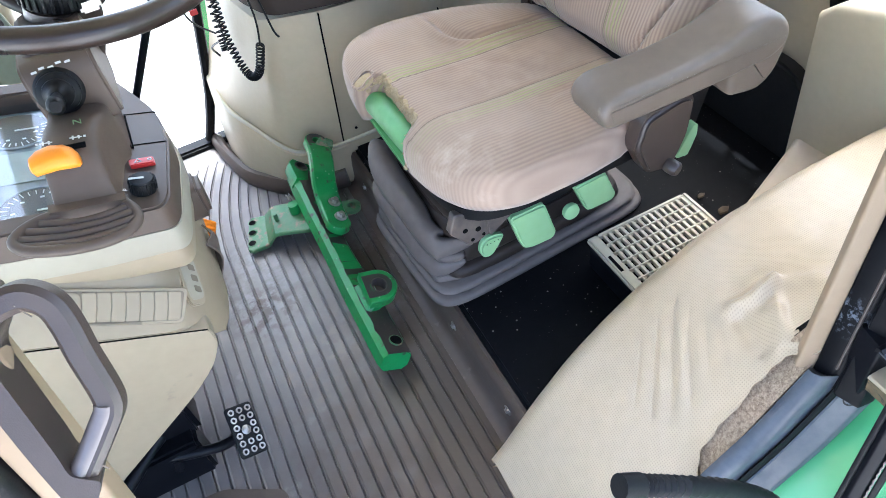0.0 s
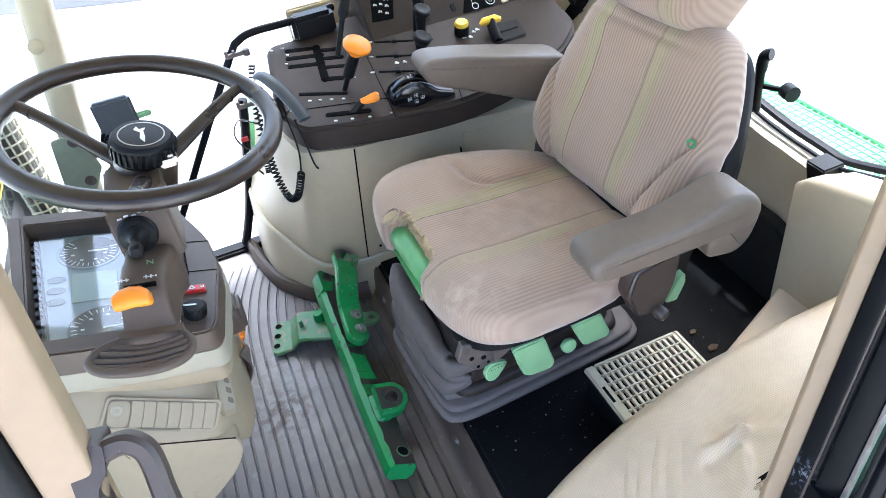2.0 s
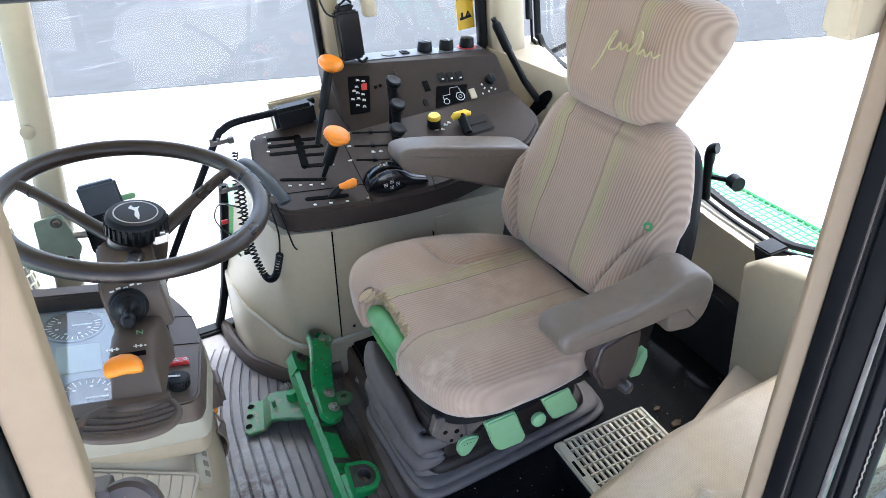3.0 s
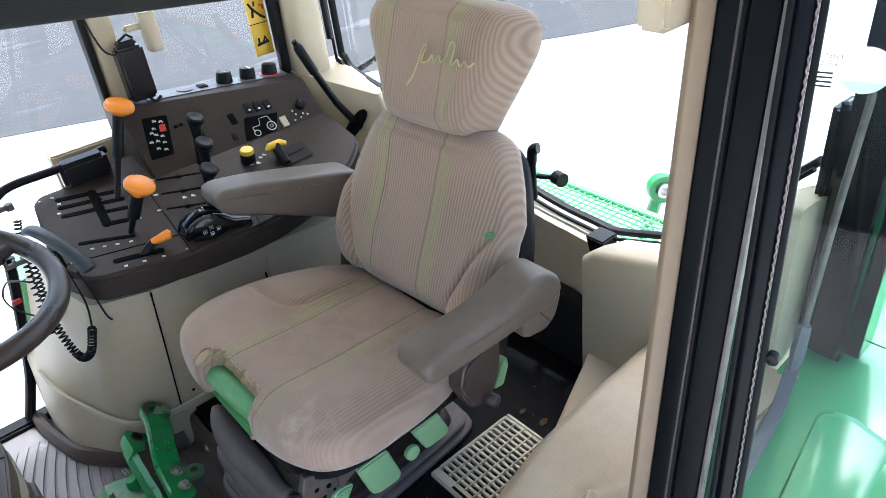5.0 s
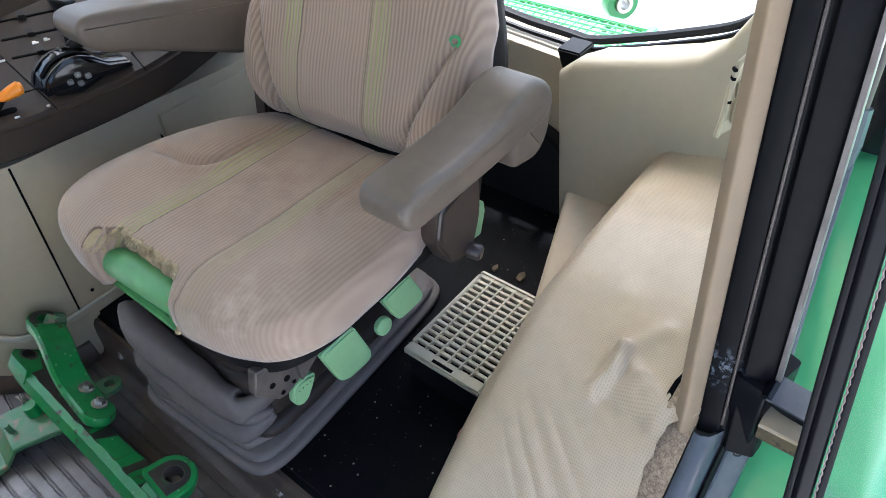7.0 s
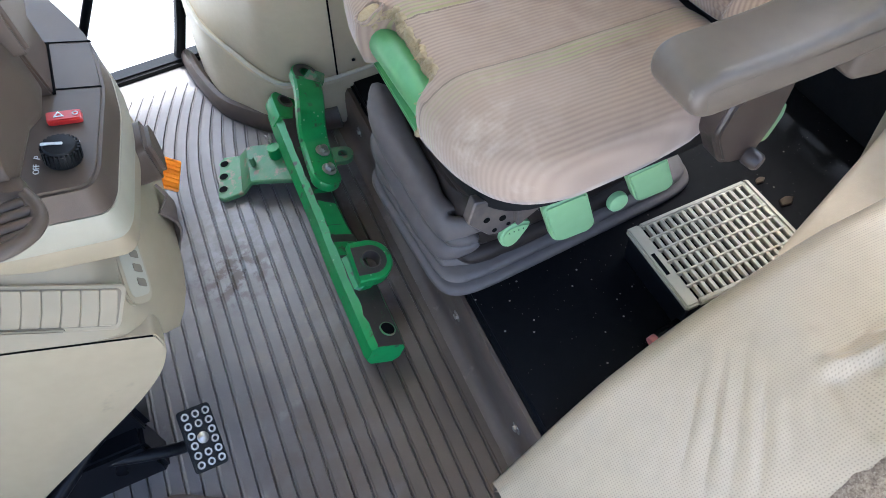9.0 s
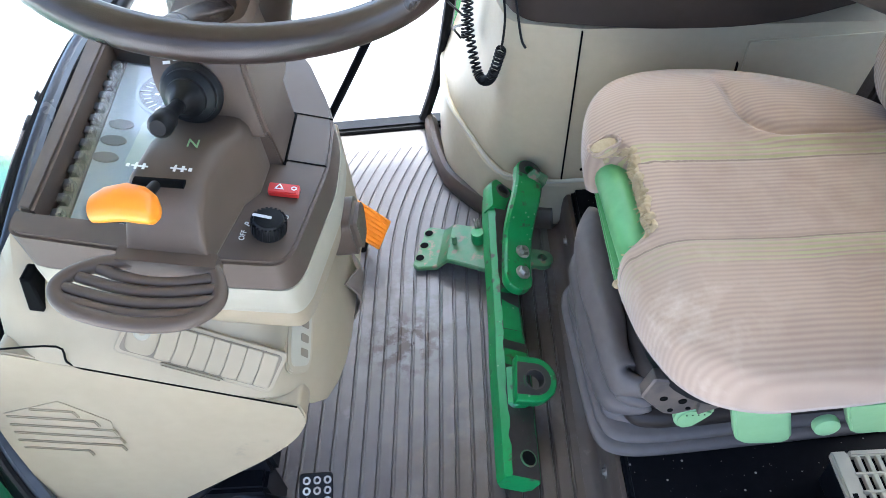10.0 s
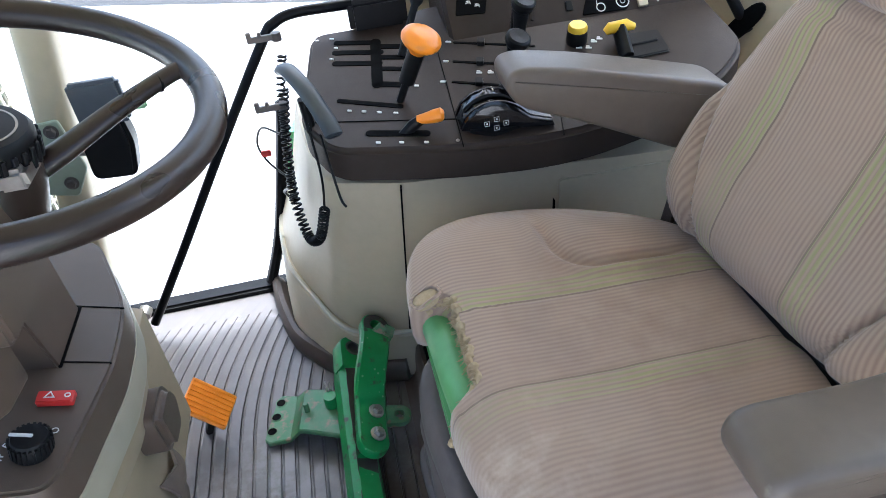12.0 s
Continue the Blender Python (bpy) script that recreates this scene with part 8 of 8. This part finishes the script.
for k in (6, 36):
    part("seam", tube([loop[k] + Vector((0, -0.0086, 0.002)), loop[k] + Vector((0.003, -0.0086, -0.010))], 0.0005, 5), ARM, g)

# monitor bracket by the front post
mo = thing("monitor_bracket", (-0.13, 1.66, 0.45), "dark grey terminal bracket on the front post", "bracket")
part("plate", box((-0.145, 1.618, 0.545), (-0.060, 1.640, 0.622), 0.006, m=None), material("slate_plastic", (0.075, 0.085, 0.10), rough=0.4), mo)
part("arm", prism(rounded([(-0.165, 0.44), (-0.09, 0.435), (-0.075, 0.50), (-0.080, 0.55), (-0.13, 0.57), (-0.16, 0.53)], 0.015), "y", 1.63, 1.68, 0.008, 2), BLACK, mo)
part("clip", tube([(-0.19, 1.65, 0.50), (-0.15, 1.65, 0.49), (-0.14, 1.66, 0.47)], 0.010, 10), STEEL, mo)
part("tab", box((-0.064, 1.625, 0.560), (-0.030, 1.635, 0.575), 0.003), GREEN_PALE, mo)
solid("post_plug", lathe([(0.016, 0), (0.016, 0.004), (0.010, 0.008), (0.0, 0.009)], 20, facing((-0.20, 1.70, 0.745), (0.15, -1, 0))), BEIGE, "round beige plug in the front post", "plug")

gp = thing("post_bracket_plate", (-0.24, 1.70, 0.40), "grey-green steel bracket plate bolted to the front post", "bracket")
plate_ = part("plate", prism(rounded([(-0.268, 0.535), (-0.205, 0.540), (-0.190, 0.44), (-0.225, 0.385), (-0.290, 0.40)], 0.008), "y", 1.694, 1.702, 0.002, 1), material("grey_green_plate", (0.33, 0.37, 0.27), rough=0.45), gp)
for x, z in ((-0.222, 0.520), (-0.228, 0.415)):
    part("bolt", joined(lathe([(0.013, 0), (0.013, 0.002)], 18, facing((x, 1.694, z), (0, -1, 0))), hexbolt((x, 1.692, z), (0, -1, 0), 0.009, 0.007)), DARK_STEEL, plate_)

# latch box and hinge on the rear door post
l = thing("post_latch_box", (0.72, 0.44, 1.06), "beige plastic cover box at the top of the door post", "cover")
part("cover", box((0.682, 0.425, 1.060), (0.742, 0.462, 1.24), 0.006, m=None), BEIGE, l)
part("catch", joined(box((0.742, 0.405, 1.085), (0.775, 0.43, 1.19), 0.003), lathe([(0.010, 0), (0.010, 0.02)], 14, facing((0.765, 0.405, 1.10), (-0.3, -1, 0))), lathe([(0.007, 0), (0.007, 0.02)], 14, facing((0.765, 0.405, 1.15), (-0.3, -1, 0)))), DARK_STEEL, l)
hp = thing("hinge_plate", (0.81, 0.46, 0.60), "beige metal hinge plate on the corner panel", "hinge")
mm = facing((0.816, 0.448, 0.640), (-0.75, -0.65, 0)) @ Matrix.Scale(0.72, 4)
plate_ = part("plate", joined(prism(rounded([(-0.022, -0.070), (0.004, -0.052), (0.020, -0.050), (0.024, 0.050), (0.012, 0.072), (-0.006, 0.066), (-0.016, 0.02)], 0.010), "z", -0.004, 0.002, 0.001, 1, mm), tube([mm @ Vector(p) for p in ((-0.021, -0.066, 0.002), (-0.017, -0.03, 0.005), (-0.015, 0.02, 0.006), (-0.008, 0.060, 0.005), (0.010, 0.071, 0.002))], 0.0035, 8)), BEIGE, hp)
part("barrel", lathe([(0.008, -0.017), (0.0085, -0.014), (0.0085, 0.014), (0.008, 0.017)], 18, mm @ pose(0.002, -0.022, 0.006, 90, 0, 0)), BEIGE, hp)
part("barrel", lathe([(0.0095, -0.012), (0.0095, 0.012)], 18, mm @ pose(0.004, 0.014, 0.005, 90, 0, 0)), BEIGE, hp)
part("pin", lathe([(0.004, 0), (0.0045, 0.003), (0.003, 0.005)], 12, mm @ pose(0.002, 0.014, 0.014)), STEEL, hp)
for v in (-0.002, 0.036, 0.050):
    part("notch", box((-0.0175, v - 0.0022, 0.002), (-0.012, v + 0.0022, 0.0105), 0, m=mm), SLOT, plate_)
# rear window latch and mirror outside
la = thing("window_latch", (1.12, 1.0, 0.46), "black rear window latch handle", "latch")
part("grip", tube(smooth_path([(1.118, 1.015, 0.485), (1.112, 1.012, 0.53), (1.106, 1.006, 0.585), (1.104, 1.000, 0.612), (1.108, 0.988, 0.618)], 4), [0.010] * 8 + [0.012] * 9, 12), BLACK, la)
part("pivot", lathe([(0.016, -0.012), (0.016, 0.012)], 20, facing((1.125, 0.945, 0.552), (0.2, 1, 0))), BLACK, la)
part("link", tube([(1.118, 1.01, 0.54), (1.125, 0.95, 0.553)], 0.006, 8), BLACK, la)

# yellow warning label on the windscreen frame
wl = thing("frame_label", (-0.39, 1.58, 0.50), "small yellow warning label on the windscreen frame", "label")
ex, n = Vector((0, 1, 0)), Vector((0.75, 0, 0.65)).normalized()
m = Matrix((ex, n.cross(ex), n)).transposed().to_4x4()
m.translation = (-0.384, 1.58, 0.520)
sheet = part("sheet", prism(rounded([(-0.036, -0.015), (0.036, -0.015), (0.036, 0.015), (-0.036, 0.015)], 0.002), "z", -0.004, 0.0, 0, m=m), YELLOW, wl)
part("lettering", words("WARNING", 0.011, m @ pose(0.006, 0.007, 0.0003)), BLACK, sheet)
for k in range(3):
    part("text_line", box((-0.030, -0.001 - 0.005 * k, 0), (0.030, 0.0012 - 0.005 * k, 0.0005), 0, m=m), BLACK, sheet)

# ---- open glass door, hinged on the rear post ----


def door_at(z, along, out=0.0):
    """A point of the open door: along runs away from the hinge."""
    h = Vector((0.575 + 0.24 * (z - 0.5), 0.264 + 0.12 * (z - 0.5), z))
    return h + Vector((0.30, -0.954, 0)) * along + Vector((0.954, 0.30, 0)) * out


door = thing("glass_door", (0.75, 0.20, 0.0), "open glass cab door with black rubber edged frame", "door")


def door_bar(poly, z0, z1):
    return loft([[door_at(z0 + (z1 - z0) * k / 4, a, o) for a, o in poly] for k in range(5)])


part("stile", door_bar(rounded([(0.008, -0.002), (0.014, -0.006), (0.024, -0.006), (0.028, 0.004), (0.026, 0.010), (0.008, 0.010)], 0.002, 3), 0.27, 1.46), BLACK_PAINT, door, "black door frame")
part("seal", door_bar(rounded([(0.0285, -0.006), (0.035, -0.006), (0.035, 0.004), (0.0285, 0.004)], 0.002, 3), 0.27, 1.46), RUBBER, door, "black rubber seal")
part("seal", door_bar(rounded([(0.003, -0.006), (0.009, -0.0075), (0.0095, -0.001), (0.004, 0.0)], 0.002, 3), 0.27, 1.46), RUBBER, door)
edge = bmesh.new()
line = [door_at(0.28 + 1.17 * k / 260, 0.0265, -0.0075) for k in range(261)]
tube([p + Vector((0.0006 * (k % 2), -0.0012 * (k % 2), 0)) for k, p in enumerate(line)], 0.0009, 5, bm=edge)
part("seal_stitching", edge, material("frayed_seal_edge", (0.26, 0.20, 0.18), rough=0.9), door, "frayed brown edge of the seal")
bm = bmesh.new()
bm.faces.new([bm.verts.new(door_at(z, a)) for z, a in ((0.30, 0.029), (0.44, 0.10), (0.48, 0.95), (1.46, 0.95), (1.46, 0.029))])
pane = part("pane", bm, glass_material("door_glass", (0.82, 0.93, 0.91), 0.03, 0.03), door, "green-tinted door glass")
pane.visible_shadow = False


def door_pose(z, along, out=-0.002):
    ex = Vector((-0.30, 0.954, 0))
    n = Vector((-0.954, -0.30, 0))
    ey = n.cross(ex).normalized()
    m = Matrix((ex, ey, n)).transposed().to_4x4()
    m.translation = door_at(z, along, out)
    return m


back = Matrix.Scale(-1, 4, (1, 0, 0))
part("sticker", joined(words("SECURITY", 0.0056, door_pose(1.0565, 0.0405) @ back), words("SYSTEM", 0.0056, door_pose(1.0505, 0.0395) @ back), *(box((-0.0095, 0, 0), (0.0095 - 0.004 * (k == 3), 0.0016, 0.0004), 0, m=door_pose(1.0435 - 0.0036 * k, 0.0375)) for k in range(4))), BLACK, door, "black lettered sticker seen from behind")
part("round_sticker", lathe([(0.020, 0), (0.020, 0.0006)], 36, door_pose(1.047, 0.070)), WHITE, door, "white round sticker")
part("hinge_bolt", lathe([(0.006, -0.006), (0.0065, 0.0), (0.006, 0.004), (0.0, 0.005)], 16, door_pose(0.78, 0.040)), BLACK, door)
# hinge between post and door: a block on the post and an arm with a ledge
arm = thing("door_hinge", (0.64, 0.32, 0.37), "black steel door hinge arm on the rear post", "hinge")
part("block", loft([[(x, y, z) for x, y in rounded([(0.607 + k, 0.330), (0.601 + k, 0.297), (0.66, 0.285), (0.675, 0.325)], 0.004, 3)] for z, k in ((0.378, 0.004), (0.382, 0.0), (0.468, 0.0), (0.474, 0.003))]), BLACK_PAINT, arm)
part("bolt", hexbolt((0.610, 0.318, 0.382), (-1, -0.2, 0.1), 0.006, 0.003), BLACK_PAINT, arm)
part("arm", loft([[(0.598 - 0.19 * (0.297 - y) + dx, y, z + 0.10 * (0.297 - y) + 0.006 * math.exp(-((y - 0.297) / 0.006) ** 2)) for dx, z in ((0.0, 0.468), (0.0, 0.4745), (0.030, 0.4745), (0.034, 0.468), (0.034, 0.40), (0.028, 0.40), (0.028, 0.466))] for y in (0.302, 0.299, 0.296, 0.292, 0.28, 0.268, 0.252)]), BLACK_PAINT, arm)
part("top_plate", loft([[(0.5975 - 0.19 * (0.297 - y) + dx, y, z + 0.10 * (0.297 - y)) for dx, z in ((0.0, 0.4750), (0.0, 0.4775), (0.034, 0.4775), (0.034, 0.4750))] for y in (0.297, 0.275, 0.252)]), SILL_GREY, arm, "worn blue-grey top")
part("ledge", loft([[(0.597 - 0.19 * (0.295 - y) + dx, y, z + 0.28 * (0.295 - y)) for dx, z in ((0.0, 0.4315), (0.0, 0.434), (0.0015, 0.4355), (0.012, 0.436), (0.026, 0.440), (0.026, 0.4315))] for y in (0.295, 0.275, 0.252)]), VINYL, arm, "tan ledge")
part("web", loft([[(0.599 - 0.19 * (0.295 - y) + dx, y, z + 0.28 * (0.295 - y)) for dx, z in ((0.006, 0.402), (0.0, 0.431), (0.024, 0.431), (0.024, 0.402))] for y in (0.295, 0.275, 0.252)]), material("dirty_tan_paint", (0.17, 0.12, 0.06), (0.08, 0.06, 0.035), rough=0.7, big=45, bump=0.3, dirt=(0.02, 0.02, 0.016), dirt_at=0.56), arm, "dirty brown face")

# corrugated hose hanging at the door sill
h = thing("corrugated_hose", (0.38, 0.25, 0.38), "black corrugated cable hose at the door sill", "hose")
line = smooth_path([(0.300, 0.290, 0.512), (0.335, 0.283, 0.485), (0.40, 0.272, 0.425), (0.46, 0.262, 0.345), (0.50, 0.255, 0.25)], 14)
part("sleeve", tube(line, [0.0085 + 0.0022 * (k % 2) for k in range(len(line))], 12), RUBBER, h)
part("end_sleeve", tube([(0.284, 0.293, 0.522), (0.304, 0.2895, 0.509)], 0.0115, 12), RUBBER, h)

# ---- rear fender outside ----
fe = thing("rear_fender", (1.2, 0.1, -0.3), "glossy green rear tractor fender", "fender")
rows = []
prof = [(0.24, -0.45), (0.27, -0.10), (0.31, 0.0), (0.36, 0.070), (0.43, 0.150), (0.50, 0.215), (0.565, 0.268), (0.63, 0.312), (0.70, 0.346), (0.84, 0.392), (0.95, 0.422), (1.08, 0.438), (1.25, 0.438), (1.40, 0.424), (1.48, 0.390), (1.56, 0.30), (1.62, 0.10), (1.64, -0.20)]
for p in smooth_path([(x, 0, z) for x, z in prof], 5):
    inner = 0.318 + min(0.07, max(0.0, p.x - 0.80) * 0.5) + min(0.12, max(0.0, p.x - 1.16) * 1.2)
    rows.append([(p.x, y, p.z + h) for y, h in ((inner, -0.03), (inner, -0.004), (inner - 0.006, 0.0), (0.22, 0.004), (0.02, 0.003), (-0.16, -0.004), (-0.22, -0.02), (-0.245, -0.05), (-0.245, -0.075), (-0.22, -0.05), (0.0, -0.035))])
part("shell", loft(rows), GREEN_BODY, fe, angle=45)
fz = lambda x: 0.346 + (x - 0.70) * 0.329 if x < 0.84 else 0.392 + (x - 0.84) * 0.265 if x < 0.95 else 0.421 + (x - 0.95) * 0.12
panel = [(0.62, 0.165), (0.975, 0.197), (0.990, 0.262), (0.972, 0.297), (0.80, 0.270), (0.66, 0.255)]
part("raised_panel", loft([[(0.81 + (x - 0.81) * k, 0.232 + (y - 0.232) * k, fz(0.81 + (x - 0.81) * k) + h) for x, y in rounded(panel, [0.03, 0.02, 0.02, 0.02, 0.03, 0.02], 5)] for k, h in ((1.08, -0.004), (1.06, 0.005), (0.98, 0.011), (0.95, 0.012))]), GREEN_BODY, fe, angle=50)
part("joint", box((1.164, -0.20, 0.434), (1.167, 0.43, 0.4425), 0), SLOT, fe)
part("orange_strip", box((1.470, -0.20, 0.392), (1.492, 0.50, 0.404), 0.004), ORANGE, fe)
bx = thing("fender_box", (1.11, 0.345, 0.44), "tall black plastic box standing on the fender", "box")
part("case", box((1.062, 0.298, 0.436), (1.162, 0.392, 1.20), 0.026, 5), GLOSS_BLACK, bx)
part("side_case", box((1.09, 0.396, 0.436), (1.14, 0.420, 0.86), 0.010, 3), GLOSS_BLACK, bx)
gs = thing("window_strut", (1.0, 0.30, 0.20), "thin black gas strut with a steel end", "strut")
STRUT_GREY = material("grey_strut", (0.10, 0.108, 0.12), (0.075, 0.08, 0.09), rough=0.4)
part("blade", plate_path([(0.70, 0.308, 0.418), (0.752, 0.316, 0.425), (0.885, 0.336, 0.425), (0.945, 0.345, 0.445), (0.98, 0.351, 0.492)], 0.020, 0.006, (-0.15, 1, 0)), STRUT_GREY, gs)
part("socket", tube([(0.976, 0.350, 0.485), (0.983, 0.351, 0.515), (0.993, 0.353, 0.56)], [0.008, 0.0115, 0.010], 8), STRUT_GREY, gs)
part("rod", tube([(0.99, 0.353, 0.55), (1.03, 0.359, 0.75), (1.10, 0.366, 1.05), (1.16, 0.372, 1.3)], 0.0055, 10), DARK_STEEL, gs)

# green perforated step behind the rear window
gr = thing("rear_step", (1.25, 1.0, 0.40), "green perforated steel step behind the rear window", "step")
part("frame", joined(box((1.195, 0.78, 0.405), (1.215, 1.62, 0.418), 0.002), box((1.305, 0.78, 0.405), (1.325, 1.62, 0.418), 0.002), box((1.195, 0.77, 0.405), (1.325, 0.785, 0.418), 0.002)), GREEN_BODY, gr)
mesh = bmesh.new()
for k in range(44):
    y = 0.79 + 0.019 * k
    tube([(1.21, y, 0.412), (1.31, y, 0.412)], 0.0030, 6, bm=mesh)
for k in range(1, 6):
    tube([(1.21 + 0.0167 * k, 0.785, 0.414), (1.21 + 0.0167 * k, 1.62, 0.414)], 0.0026, 6, bm=mesh)
part("mesh", mesh, GREEN_BODY, gr, "open green grid")
lk = thing("lift_link", (1.62, 1.03, 0.10), "green lift link with a steel ball eye", "hitch link")
part("arm", plate_path([(1.66, 1.085, 0.0), (1.63, 1.045, 0.18), (1.61, 1.012, 0.275)], [0.05, 0.036, 0.034], 0.030, (0.3, -1, 0.3)), GREEN, lk)
part("eye", ring_plate(0.040, 0.020, 0.034, 32, facing((1.612, 1.012, 0.305), (-0.55, -0.80, 0.1))), GREEN, lk)
part("ball", ring_plate(0.021, 0.012, 0.040, 24, facing((1.610, 1.009, 0.305), (-0.55, -0.80, 0.1))), STEEL, lk)
mr = thing("outside_mirror", (1.42, 1.90, 0.80), "black outside mirror behind the rear window", "mirror")
part("housing", prism(rounded([(1.84, 0.70), (1.96, 0.70), (1.97, 0.93), (1.85, 0.95)], 0.03), "x", 1.45, 1.50, 0.012, 3), BLACK, mr)
part("stem", tube(smooth_path([(1.475, 1.90, 0.72), (1.46, 1.90, 0.66), (1.38, 1.88, 0.60), (1.12, 1.845, 0.56)], 5), 0.012, 10), BLACK, mr)

# ---- hood and front outside the windscreen ----
hd = thing("engine_hood", (-1.3, 1.0, 0.0), "green engine hood ahead of the windscreen", "hood")
rows = []
for x, zt in ((-0.46, 0.43), (-0.58, 0.44), (-0.9, 0.435), (-1.4, 0.40), (-2.0, 0.33), (-2.3, 0.20)):
    rows.append([(x, y, z) for y, z in rounded([(0.64, -0.55), (0.66, zt - 0.06), (0.80, zt), (1.20, zt), (1.34, zt - 0.06), (1.36, -0.55)], [0, 0.06, 0.08, 0.08, 0.06, 0], 5)])
part("cowl", loft(rows), GREEN_BODY, hd)
part("stripe", box((-0.459, 0.68, 0.268), (-0.452, 1.30, 0.306), 0), YELLOW, hd, "yellow stripe")
part("stripe", box((-2.1, 0.636, 0.03), (-0.58, 0.645, 0.08), 0), YELLOW, hd)
ex = thing("exhaust_stack", (-0.41, 1.91, 0.0), "exhaust pipe in a pale perforated guard beside the front post", "exhaust")
part("pipe", lathe([(0.034, -0.30), (0.034, 1.62)], 24, pose(-0.41, 1.91, 0)), DARK_STEEL, ex)
bm = bmesh.new()
for k in range(54):
    tube([(-0.41 + 0.046 * math.cos(a), 1.91 + 0.046 * math.sin(a), 0.028 * k) for a in (2 * math.pi * i / 24 for i in range(24))], 0.0055, 5, True, flat=0.4, bm=bm)
for i in range(16):
    a = 2 * math.pi * i / 16
    tube([(-0.41 + 0.046 * math.cos(a), 1.91 + 0.046 * math.sin(a), z) for z in (-0.02, 1.50)], 0.0030, 5, bm=bm)
part("guard", bm, BEIGE_LIGHT, ex, "pale perforated heat guard")
fw = thing("side_body_panel", (0.02, 2.0, 0.0), "green body panel outside the side door", "panel")
part("panel", loft([[(0.16, 1.90, -0.30), (0.20, 1.90, -0.30), (0.26, 2.05, -0.30), (0.20, 2.05, -0.30)], [(0.11, 1.90, 0.10), (0.15, 1.90, 0.10), (0.22, 2.05, 0.10), (0.17, 2.05, 0.10)], [(0.165, 1.90, 0.34), (0.195, 1.90, 0.34), (0.24, 2.05, 0.34), (0.20, 2.05, 0.34)]]), GREEN_BODY, fw)
